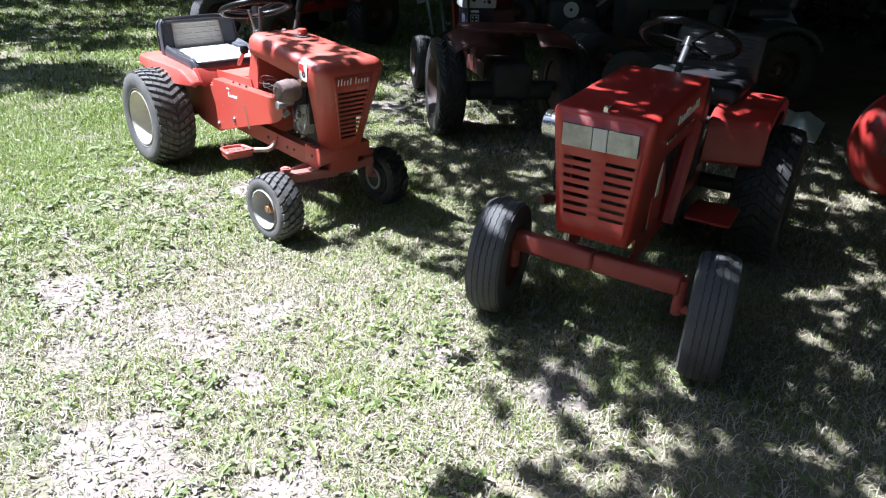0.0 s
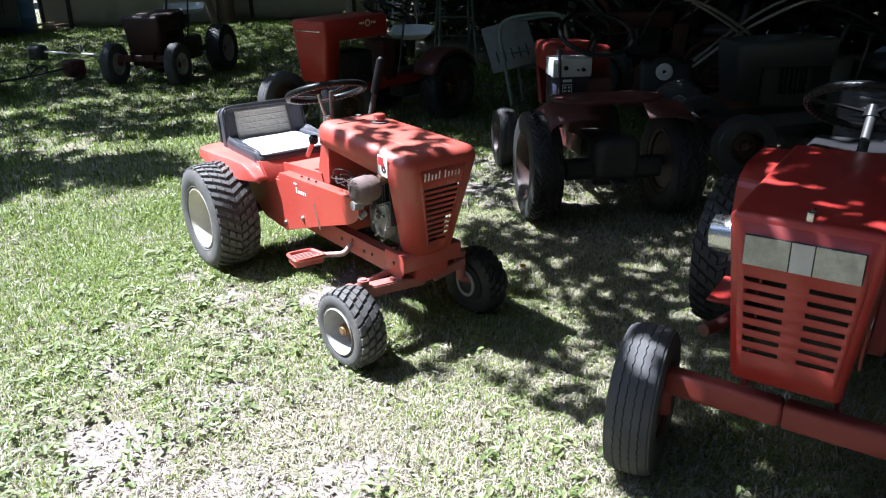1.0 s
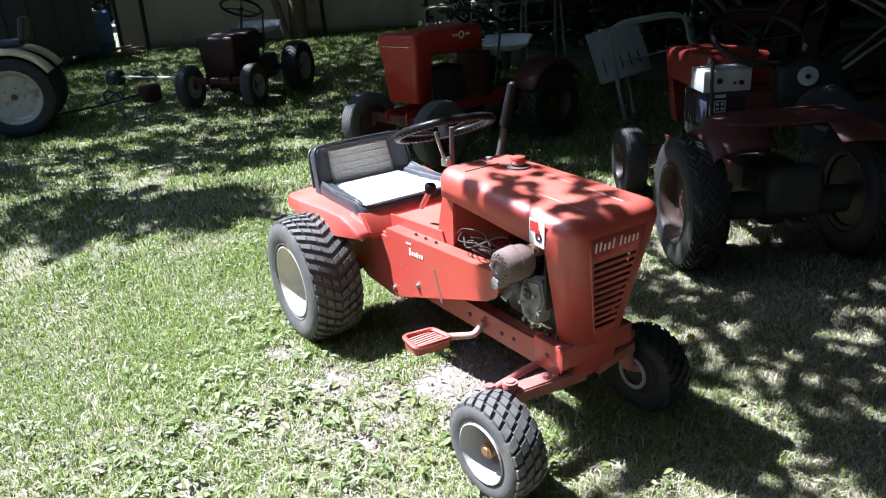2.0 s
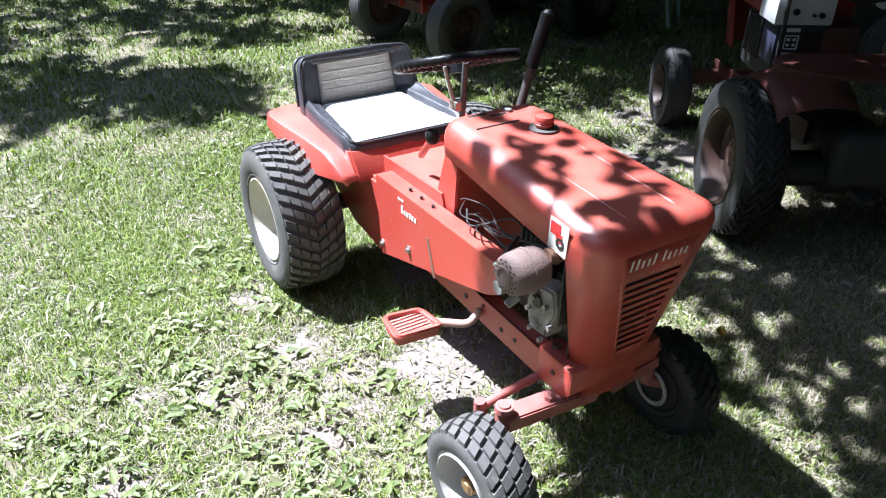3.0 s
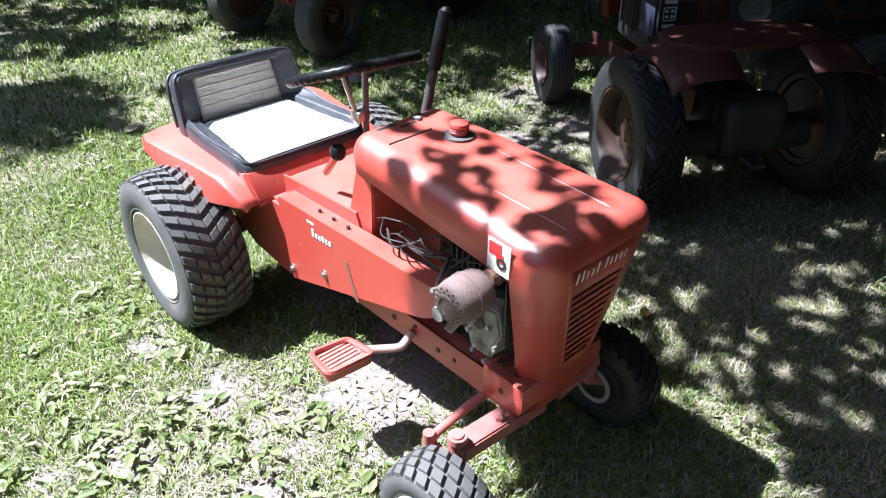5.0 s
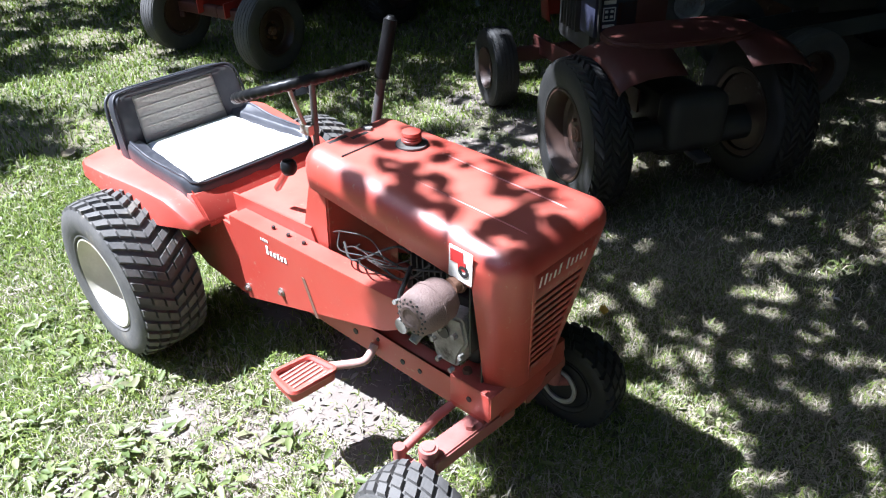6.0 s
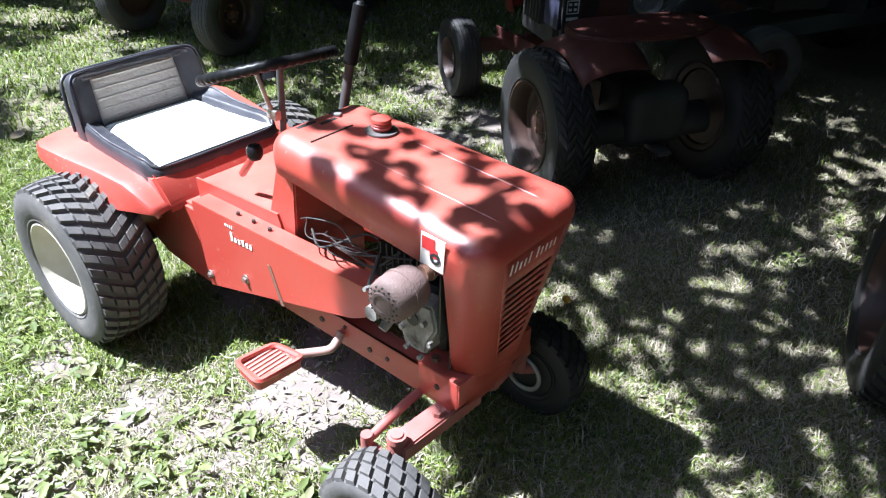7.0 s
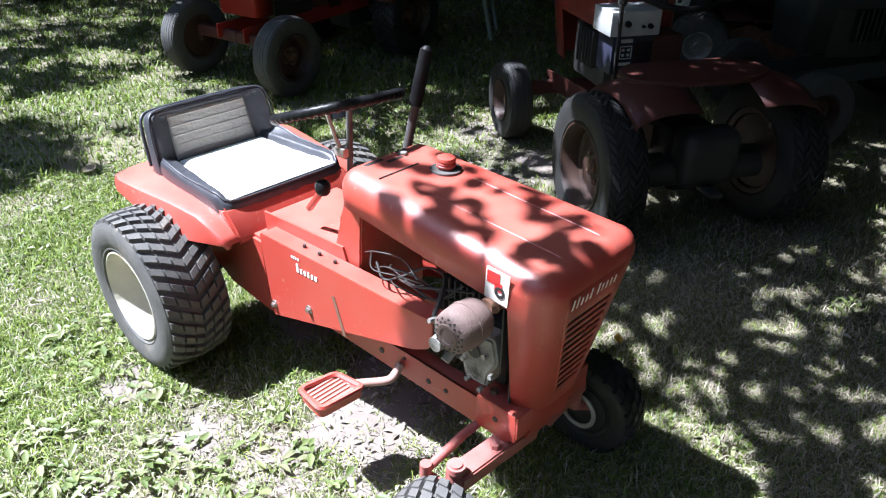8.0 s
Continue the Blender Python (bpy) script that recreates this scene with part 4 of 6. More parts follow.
def arch_fender(T, x, y, z, R, w, mat_, a0=10, a1=150, name="fender", flat=0.0):
    """A curved mudguard over a wheel, w wide, about the axle at (x, y, z)."""
    bm = bmesh.new()
    n = 14
    rows = []
    for k in range(n + 1):
        a = radians(a0 + (a1 - a0) * k / n)
        cx, cz = x + R * math.cos(a), z + R * math.sin(a)
        if flat:
            cz = min(cz, flat)
        prof = [(-w / 2, -0.035), (-w / 2 + 0.004, -0.008), (-w / 2 + 0.02, 0.004), (0, 0.008), (w / 2 - 0.02, 0.004), (w / 2 - 0.004, -0.008), (w / 2, -0.035)]
        d = Vector((math.cos(a), 0, math.sin(a)))
        rows.append([bm.verts.new(Vector((cx, y + py, cz)) + d * pz) for py, pz in prof])
    for i in range(n):
        for j in range(len(rows[0]) - 1):
            bm.faces.new((rows[i][j], rows[i][j + 1], rows[i + 1][j + 1], rows[i + 1][j]))
    bmesh.ops.recalc_face_normals(bm, faces=bm.faces[:])
    return solid(part(name, bm, mat_, T, "", 40), 0.004, 0)


def square_tractor():
    """The taller tractor with twin headlights and worn ribbed front tyres."""
    T = thing("garden_tractor", pose(3.966, 2.674, 0, 0, 0, 200.6), "red garden tractor with twin headlights and slotted grille", "tractor", "old tractors on the lawn")
    wheel(T, (0.0, -0.36, 0.275), 0.275, 0.20, 0.15, "turf", RUST_RIM, -1, 0.06, RUST, 0.03, 0.02, rubber=RUBBER_SHADE, label="rear tyre with bar tread")
    wheel(T, (0.0, 0.36, 0.275), 0.275, 0.20, 0.15, "turf", RUST_RIM, 1, 0.06, RUST, 0.03, 0.02, rubber=RUBBER_SHADE, label="rear tyre with bar tread")
    wheel(T, (0.985, -0.335, 0.195), 0.198, 0.125, 0.10, "rib", RED_DULL, -1, 0.05, RUST, 0.025, 0.03, rubber=RUBBER_GREY, steer=8, n=64, label="worn grey ribbed front tyre")
    wheel(T, (0.985, 0.375, 0.195), 0.198, 0.125, 0.10, "rib", RED_DULL, 1, 0.05, RUST, 0.025, 0.03, rubber=RUBBER_GREY, steer=8, n=64, label="worn grey ribbed front tyre")
    front_axle(T, 0.99, 0.285, 0.28, 0.195, RED_AXLE)
    bm = bmesh.new()
    cyl(bm, (0, -0.32, 0.275), (0, 0.32, 0.275), 0.032, None, 14)
    box(bm, (0.05, 0, 0.28), (0.34, 0.20, 0.24), 0.03)
    part("gear_case", bm, BLACK, T)
    for s in (-1, 1):
        bm = bmesh.new()
        plate(bm, [(0.05, 0.38), (0.05, 0.30), (0.95, 0.27), (0.95, 0.36)], s * 0.10, s * 0.108)
        part("frame_rail", bm, RED_DEEP, T)
    prof = [(0.47, 0.645), (0.47, 0.796), (1.106, 0.783), (1.075, 0.385), (0.93, 0.385), (0.955, 0.645)]
    hood = part("hood", sheet_hood(prof, [0.150, 0.150, 0.152, 0.115, 0.118, 0.152], 0.016, 4, (0.33, 0.86, 7, 0.42, 0.06, 0.94, 0.09)), RED_DEEP, T, "square red hood with slotted grille", 30)
    solid(hood, 0.003)
    # headlights
    bm = bmesh.new()
    box(bm, (1.1085, 0, 0.708), (0.006, 0.228, 0.069), 0.003, (0, 4.5, 0))
    pan = part("headlight_panel", bm, BLACK, hood)
    for y0, w, mm in ((-0.068, 0.088, LENS), (0.068, 0.088, LENS), (0.0, 0.042, GREY_BOX)):
        bm = bmesh.new()
        m = int(w / 0.004)
        loop = [(1.1075, y0 - w / 2)] + [(1.1135 + 0.0006 * (k % 2), y0 - w / 2 + w * k / m) for k in range(m + 1)] + [(1.1075, y0 + w / 2)]
        lo = [bm.verts.new((x - 0.0032, y, 0.674)) for x, y in loop]
        hi = [bm.verts.new((x + 0.0028, y, 0.740)) for x, y in loop]
        for k in range(len(loop)):
            j = (k + 1) % len(loop)
            bm.faces.new((lo[k], lo[j], hi[j], hi[k]))
        bm.faces.new(lo[::-1])
        bm.faces.new(hi)
        part("headlight", bm, mm, pan, "dusty ribbed lens" if mm is LENS else "grey centre plate")
    bm = bmesh.new()
    box(bm, (1.06, 0.0, 0.790), (0.055, 0.008, 0.010), 0.003, (0, 4, 0))
    box(bm, (1.09, 0.0, 0.792), (0.010, 0.014, 0.022), 0.003)
    part("hood_ornament", bm, CHROME, hood, "small chrome ornament")
    bm = bmesh.new()
    bars(bm, (0.86, 0.1525, 0.715), (-1, 0, 0.03), (0, 0, 1), 9, 0.26, [0.03, 0.022, 0.022, 0.03], 0.001, 0.6)
    part("hood_lettering", bm, DECAL_W, hood, "white lettering, shown as bars")
    bm = bmesh.new()
    box(bm, (0.80, 0.1535, 0.69), (0.32, 0.003, 0.010), 0.001)
    part("trim_strip", bm, CHROME, hood)
    # lower side plates and engine
    for s in (-1, 1):
        bm = bmesh.new()
        plate(bm, [(0.93, 0.40), (0.95, 0.66), (0.88, 0.66), (0.80, 0.50), (0.80, 0.40)], s * 0.128, s * 0.134)
        sp = part("grille_side", bm, RED_DEEP, T)
        bm = bmesh.new()
        box(bm, (0.90, s * 0.1365, 0.555), (0.034, 0.003, 0.105), 0.001)
        part("side_reflector", bm, WHITE, sp, "dusty white side plate")
        bm = bmesh.new()
        tube(bm, [(0.72, s * 0.14, 0.35), (0.66, s * 0.15, 0.55), (0.58, s * 0.145, 0.66)], 0.028, 8)
        part("side_brace", bm, RED_DEEP, T)
    bm = bmesh.new()
    box(bm, (0.76, 0, 0.48), (0.26, 0.22, 0.28), 0.02)
    cyl(bm, (0.95, 0.0, 0.55), (0.93, 0.0, 0.55), 0.10, 0.10, 24)
    eng = part("engine", bm, BLACK, T)
    for k in range(8):
        bm = bmesh.new()
        box(bm, (0.66 + 0.022 * k, 0.02, 0.63), (0.006, 0.2, 0.06), 0.001)
        part("cooling_fin", bm, BLACK, eng)
    bm = bmesh.new()
    cyl(bm, (1.02, -0.145, 0.70), (1.02, -0.20, 0.70), 0.045, 0.04, 24)
    cyl(bm, (1.02, -0.20, 0.70), (1.02, -0.207, 0.70), 0.036, 0.02, 24)
    part("side_lamp", bm, CHROME, T, "round chrome canister on the hood side")
    bm = bmesh.new()
    tube(bm, curve_pts([(0.80, -0.12, 0.46), (0.95, -0.18, 0.44), (1.0, -0.20, 0.44)], 5), 0.016, 10)
    part("exhaust_pipe", bm, RED_DULL, T)
    # rear body
    bm = bmesh.new()
    box(bm, (0.36, 0, 0.55), (0.18, 0.26, 0.36), 0.02)
    part("dash_tower", bm, BLACK, T)
    for s in (-1, 1):
        bm = bmesh.new()
        pts = rounded([(-0.24, 0.50), (-0.27, 0.595), (-0.12, 0.640), (0.17, 0.640), (0.275, 0.600), (0.298, 0.445), (0.275, 0.445), (0.245, 0.565), (0.02, 0.595), (-0.12, 0.580)], [0.01, 0.03, 0.04, 0.05, 0.03, 0.004, 0.004, 0.02, 0.02, 0.02], 3)
        plate(bm, pts, s * 0.135, s * 0.345, 0.006)
        for v in bm.verts:
            if abs(v.co.y) > 0.25 and v.co.x > 0.1:
                v.co.x -= 0.06
        part("fender", bm, RED_DEEP, T, "boxy red fender")
        bm = bmesh.new()
        box(bm, (0.42, s * 0.24, 0.30), (0.20, 0.16, 0.012), 0.004)
        part("foot_rest", bm, RED_DEEP, T)
    bm = bmesh.new()
    box(bm, (-0.05, 0, 0.56), (0.40, 0.5, 0.03), 0.01)
    part("seat_deck", bm, BLACK, T)
    bm = bmesh.new()
    box(bm, (-0.02, 0.0, 0.655), (0.34, 0.40, 0.075), 0.032, None, 4)
    seat = part("seat", bm, VINYL_K, T, "black vinyl seat", 50)
    bm = bmesh.new()
    box(bm, (-0.245, 0.03, 0.745), (0.05, 0.36, 0.20), 0.024, (0, -10, 0), 4)
    back = part("backrest", bm, VINYL_K, T, "black ribbed vinyl backrest", 50)
    for k in range(5):
        bm = bmesh.new()
        tube(bm, [(-0.222 - 0.006 * k, -0.115, 0.675 + 0.034 * k), (-0.216 - 0.006 * k, -0.10, 0.675 + 0.034 * k), (-0.216 - 0.006 * k, 0.16, 0.675 + 0.034 * k), (-0.222 - 0.006 * k, 0.175, 0.675 + 0.034 * k)], 0.013, 8)
        part("backrest_rib", bm, VINYL_K, back, "", 60)
    bm = bmesh.new()
    cyl(bm, (0.40, 0, 0.68), (0.21, 0, 0.85), 0.014, 0.014, 12)
    part("steering_column", bm, BLACK, T)
    steering_wheel(T, (0.20, 0, 0.86), 0.175, -30, 40, 3)
    return T


def old_tractor(m, label, hood_mat, scale=1.0, hood=True, hood_top=0.78, hood_low=0.42, hood_w=0.17, wb=1.05, rear=(0.265, 0.19, 0.145), front=(0.19, 0.12, 0.095), tread="turf", seat="pan", dash=None, deck=False, rim=None, fender="flat", track=0.36, ftrack=0.33, fsteer=0, steer_at=None, slots=None, emblem=False):
    """A general old garden tractor, varied by what it is given."""
    T = thing("garden_tractor", m, label, "tractor", "old tractors on the lawn")
    rim = rim or RUST_RIM
    R, W, rr = rear
    for s in (-1, 1):
        wheel(T, (0, s * track, R), R, W, rr, tread, rim, s, 0.06, RUST, 0.03, 0.02, rubber=RUBBER_SHADE, name="wheel", label="rear tyre", n=48)
        wheel(T, (wb, s * ftrack, front[0]), front[0], front[1], front[2], "rib", rim, s, 0.04, RUST, 0.025, 0.02, rubber=RUBBER_SHADE if deck else RUBBER_GREY, steer=fsteer if fsteer else 0.01, name="wheel", label="ribbed front tyre", n=48)
    front_axle(T, wb, front[0] + 0.06, ftrack - 0.06, front[0], RED_DULL)
    bm = bmesh.new()
    cyl(bm, (0, -track + 0.02, R), (0, track - 0.02, R), 0.03, None, 12)
    box(bm, (0.06, 0, R + 0.02), (0.32, 0.20, 0.24), 0.03)
    # Black in place of the hood colour, for the shade under the machine.
    part("gear_case", bm, BLACK, T)
    for s in (-1, 1):
        bm = bmesh.new()
        plate(bm, [(0.05, R + 0.12), (0.05, R + 0.03), (wb + 0.06, front[0] + 0.04), (wb + 0.06, front[0] + 0.12)], s * 0.11, s * 0.118)
        part("frame_rail", bm, hood_mat, T)
    if hood:
        x0, x1 = wb * 0.42, wb + 0.02
        prof = [(x0, hood_top - 0.17), (x0, hood_top), (x1, hood_top - 0.02), (x1 - 0.03, hood_low), (x1 - 0.16, hood_low), (x1 - 0.15, hood_top - 0.17)]
        hw = [hood_w, hood_w, hood_w, hood_w * 0.8, hood_w * 0.8, hood_w]
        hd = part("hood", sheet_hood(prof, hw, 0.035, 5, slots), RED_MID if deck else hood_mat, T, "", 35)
        solid(hd, 0.003)
        if emblem:
            for s in (-1, 1):
                bm = bmesh.new()
                lathe(bm, [(0.018, -0.001), (0.026, -0.001), (0.026, 0.001), (0.018, 0.001)], 20, close=True, center=(x0 + 0.22, s * (hood_w + 0.003), hood_top - 0.06))
                bars(bm, (x0 + 0.255, s * (hood_w + 0.003), hood_top - 0.066), (1, 0, 0), (0, 0, 1), 3, 0.05, [0.016], 0.001, 0.6)
                bars(bm, (x0 + 0.135, s * (hood_w + 0.003), hood_top - 0.066), (1, 0, 0), (0, 0, 1), 3, 0.05, [0.016], 0.001, 0.6)
                part("side_emblem", bm, DECAL_W, hd, "white ring emblem with bars")
            bm = bmesh.new()
            box(bm, (x1 - 0.006, 0, hood_top - 0.10), (0.004, hood_w * 1.5, 0.008), 0.001)
            part("trim_strip", bm, CHROME, hd)
        bm = bmesh.new()
        box(bm, (wb * 0.68, 0, hood_low + 0.08), (0.34, hood_w * 1.3, 0.26), 0.03)
        eng = part("engine", bm, BLACK, T)
        for k in range(12):
            bm = bmesh.new()
            box(bm, (wb * 0.58 + 0.03 * (k // 2), hood_w * (0.7 if k % 2 else -0.7), hood_low + 0.12), (0.008, 0.06, 0.16), 0.002)
            part("cooling_fin", bm, BLACK, eng)
    bm = bmesh.new()
    box(bm, (0.38, 0, 0.50), (0.14, 0.24, 0.34), 0.02)
    # Behind the emblem hood the shade-darkened red replaces the hood paint.
    part("dash_tower", bm, RED_DULL if emblem else hood_mat, T)
    if fender == "flat":
        for s in (-1, 1):
            arch_fender(T, 0, s * (track - 0.02), R, R + 0.05, W + 0.05, RED_DULL if emblem else hood_mat, 25, 150)
    if fender == "flare":
        for s in (-1, 1):
            bm = bmesh.new()
            rows = []
            for k in range(9):
                a = k / 8
                x = -0.25 + 0.44 * a
                zz = R * 2 + 0.045 - 0.075 * (2 * a - 0.9) ** 2
                rows.append([bm.verts.new((x, s * y, zz + dz)) for y, dz in ((track - 0.24, 0.01), (track - 0.17, 0.014), (track - 0.10, 0.010), (track - 0.04, -0.004), (track - 0.008, -0.022), (track, -0.036))])
            for i in range(8):
                for j in range(5):
                    bm.faces.new((rows[i][j], rows[i][j + 1], rows[i + 1][j + 1], rows[i + 1][j]))
            bmesh.ops.recalc_face_normals(bm, faces=bm.faces[:])
            solid(part("fender", bm, hood_mat, T, "", 50), 0.004, 0)
    if deck:
        bm = bmesh.new()
        slab(bm, rounded([(0.12, -0.19), (0.12, 0.23), (0.06, 0.30), (-0.06, 0.31), (-0.13, 0.20), (-0.15, 0.02), (-0.13, -0.16), (-0.06, -0.27), (0.06, -0.26)], 0.04), R * 2 + 0.050, R * 2 + 0.066, 0.006)
        part("seat_deck", bm, RED_DULL, T)
        bm = bmesh.new()
        box(bm, (-0.13, 0, R + 0.06), (0.13, 0.24, 0.22), 0.05, None, 4)
        cyl(bm, (-0.10, -0.24, R), (-0.10, 0.24, R), 0.055, 0.055, 16)
        box(bm, (-0.20, 0, R - 0.05), (0.10, 0.05, 0.02), 0.004)
        # Red housing coloured black to hold the deep shade below the deck.
        part("rear_housing", bm, BLACK, T)
    if seat == "pan":
        bm = bmesh.new()
        def sf(u, v):
            a, r = v * 2 * math.pi, u
            x, y = 0.19 * r * math.cos(a), 0.22 * r * math.sin(a)
            return Vector((0.02 + x, y, R * 2 + 0.10 + 0.055 * r ** 3 + (0.05 * r ** 4 if math.cos(a) < 0 else 0.0)))
        b2 = padded(10, 28, sf)
        bmesh.ops.remove_doubles(b2, verts=b2.verts[:], dist=0.0005)
        solid(part("seat", b2, WHITE, T, "white steel pan seat", 60), 0.006, 0)
        cyl(bm, (0.03, 0, R * 2 - 0.04), (0.03, 0, R * 2 + 0.11), 0.03, 0.05, 12)
        part("seat_post", bm, BLACK, T)
    elif seat == "vinyl":
        bm = bmesh.new()
        box(bm, (0.02, 0, R * 2 + 0.09), (0.32, 0.38, 0.07), 0.03, None, 4)
        st = part("seat", bm, VINYL, T, "black vinyl seat", 50)
        bm = bmesh.new()
        box(bm, (-0.16, 0, R * 2 + 0.22), (0.06, 0.38, 0.22), 0.028, (0, -12, 0), 4)
        part("backrest", bm, VINYL, T, "", 50)
    if dash == "box":
        bm = bmesh.new()
        box(bm, (0.37, 0.115, 0.725), (0.16, 0.21, 0.095), 0.004)
        d = part("dash_box", bm, GREY_BOX, T, "scuffed grey sheet-metal dash box")
        bm = bmesh.new()
        cyl(bm, (0.29, 0.150, 0.725), (0.282, 0.150, 0.725), 0.013, 0.012, 14)
        part("dash_switch", bm, PLASTIC, d)
        for y, q in ((0.055, 0.011), (0.085, 0.006)):
            bm = bmesh.new()
            cyl(bm, (0.29, y, 0.714), (0.277, y, 0.714), q, q * 0.85, 14)
            part("dash_knob", bm, PLASTIC, d)
        bm = bmesh.new()
        box(bm, (0.375, 0.105, 0.60), (0.13, 0.18, 0.155), 0.006)
        bt = part("battery", bm, NAVY, T, "dark blue battery case")
        bm = bmesh.new()
        box(bm, (0.309, 0.135, 0.655), (0.003, 0.05, 0.014), 0.0005)
        box(bm, (0.309, 0.135, 0.565), (0.003, 0.05, 0.012), 0.0005)
        for i in (-1, 1):
            box(bm, (0.309, 0.135 + i * 0.024, 0.61), (0.003, 0.004, 0.05), 0.0005)
            box(bm, (0.309, 0.135, 0.61 + i * 0.024), (0.003, 0.05, 0.004), 0.0005)
            box(bm, (0.309, 0.135 + i * 0.011, 0.61 + 0.010), (0.003, 0.012, 0.010), 0.0005)
            box(bm, (0.309, 0.135 + i * 0.011, 0.61 - 0.010), (0.003, 0.012, 0.010), 0.0005)
        part("battery_label", bm, DECAL_W, bt, "white printed label, shown as bars")
    sx, sz = steer_at or (0.30, 0.88)
    bm = bmesh.new()
    cyl(bm, (0.42, 0, 0.62), (sx, 0, sz - 0.01), 0.013, 0.013, 12)
    part("steering_column", bm, BLACK, T)
    steering_wheel(T, (sx, 0, sz), 0.19, -28, 30, 3)
    bm = bmesh.new()
    tube(bm, [(0.33, 0.16, 0.40), (0.28, 0.19, 0.80)], 0.009, 8)
    bmesh.ops.create_uvsphere(bm, u_segments=12, v_segments=8, radius=0.018, matrix=Matrix.Translation((0.28, 0.19, 0.81)))
    part("hand_lever", bm, BLACK, T)
    if scale != 1.0:
        T.scale = (scale,) * 3
    return T


square_tractor()
old_tractor(pose(4.355, 4.155, 0, 0, 0, 61.5), "dusty red tractor seen from behind, shade in its paint, grey dash box", RED_DULL, hood_top=0.82, wb=1.06, rear=(0.28, 0.16, 0.16), tread="zig", seat="none", dash="box", deck=True, rim=RUST_RIM, fender="flare", track=0.36, ftrack=0.33, steer_at=(0.28, 0.90), hood_w=0.15)
old_tractor(pose(5.09, 7.14, 0, 0, 0, 192), "bright red hooded tractor with white pan seat", RED_DEEP, hood_top=0.88, hood_low=0.40, hood_w=0.20, wb=1.10, front=(0.225, 0.125, 0.125), seat="pan", emblem=True, track=0.40, ftrack=0.40, slots=None)
old_tractor(pose(4.36, 11.15, 0, 0, 0, -134), "small red tractor darkened for tree shade, black steering wheel", RED_BLACK, scale=1.15, hood_top=0.66, hood_low=0.18, hood_w=0.19, wb=0.92, rear=(0.25, 0.17, 0.13), front=(0.20, 0.10, 0.10), seat="pan", rim=RIM_WHITE, steer_at=(0.34, 0.86), fender="none")


# ---------------- ground ----------------
def rise(x, y):
    """The lie of the lawn: nearly level, with small swells."""
    return 0.012 * noise.noise((x * 0.5, y * 0.5, 3.1)) + 0.006 * noise.noise((x * 2.3, y * 2.3, 7.7))


def ground_sheet():
    bm = bmesh.new()
    def axis(lo, hi, a, b, fine, coarse):
        out = [lo * 1.0]
        for v in coarse[0]:
            out.append(v)
        n = int((b - a) / fine)
        out += [a + (b - a) * i / n for i in range(n + 1)]
        out += coarse[1] + [hi]
        return sorted(set(out))
    xs = axis(-400, 400, -1, 10, 0.07, ([-100, -30, -10, -5, -2.5], [12, 16, 25, 50, 120]))
    ys = axis(-400, 400, 0, 13, 0.07, ([-100, -30, -10, -5, -2], [15, 18, 22, 30, 60, 140]))
    g = [[bm.verts.new((x, y, rise(x, y) - 0.004)) for y in ys] for x in xs]
    for i in range(len(xs) - 1):
        for j in range(len(ys) - 1):
            bm.faces.new((g[i][j], g[i + 1][j], g[i + 1][j + 1], g[i][j + 1]))
    return bm


SOIL = mat("thin_thatch_over_soil", (0.105, 0.094, 0.055), 0.95, col2=(0.210, 0.182, 0.130), scale=4.5, fac=0.95, bump=0.9, bump_scale=55, stain=(0.06, 0.07, 0.035), stain_scale=1.1, stain_at=0.48, stain_w=0.2)
DIRT = mat("pale_dry_dirt", (0.205, 0.174, 0.153), 0.95, col2=(0.140, 0.115, 0.098), scale=9, fac=0.9, bump=0.5, bump_scale=70, stain=(0.20, 0.18, 0.12), stain_scale=14, stain_at=0.6)
tagged(part("ground", ground_sheet(), SOIL, None, "", 60), "thin thatch and soil under patchy lawn", "ground", kind="structure")


# ---------------- leaves, blades and crowns, built from arrays ----------------
def raw_mesh(name, verts, faces, material, parent=None, label="", category="", kind="stuff"):
    me = bpy.data.meshes.new(name)
    nv, nf = len(verts), len(faces)
    k = faces.shape[1]
    me.vertices.add(nv)
    me.vertices.foreach_set("co", verts.astype(np.float32).ravel())
    me.loops.add(nf * k)
    me.loops.foreach_set("vertex_index", faces.astype(np.int32).ravel())
    me.polygons.add(nf)
    me.polygons.foreach_set("loop_start", (np.arange(nf) * k).astype(np.int32))
    me.polygons.foreach_set("loop_total", np.full(nf, k, np.int32))
    me.update(calc_edges=True)
    me.materials.append(material)
    ob = new(name, me)
    if parent:
        ob.parent = parent
    return tagged(ob, label, category, "", kind)


rng = np.random.default_rng(11)


def value_noise(x, y, seed=0):
    """Smooth noise on arrays, 0 to 1."""
    xi, yi = np.floor(x).astype(int), np.floor(y).astype(int)
    fx, fy = x - xi, y - yi
    fx, fy = fx * fx * (3 - 2 * fx), fy * fy * (3 - 2 * fy)
    def hsh(a, b):
        v = np.sin(a * 127.1 + b * 311.7 + seed * 74.7) * 43758.5453
        return v - np.floor(v)
    return (hsh(xi, yi) * (1 - fx) + hsh(xi + 1, yi) * fx) * (1 - fy) + (hsh(xi, yi + 1) * (1 - fx) + hsh(xi + 1, yi + 1) * fx) * fy


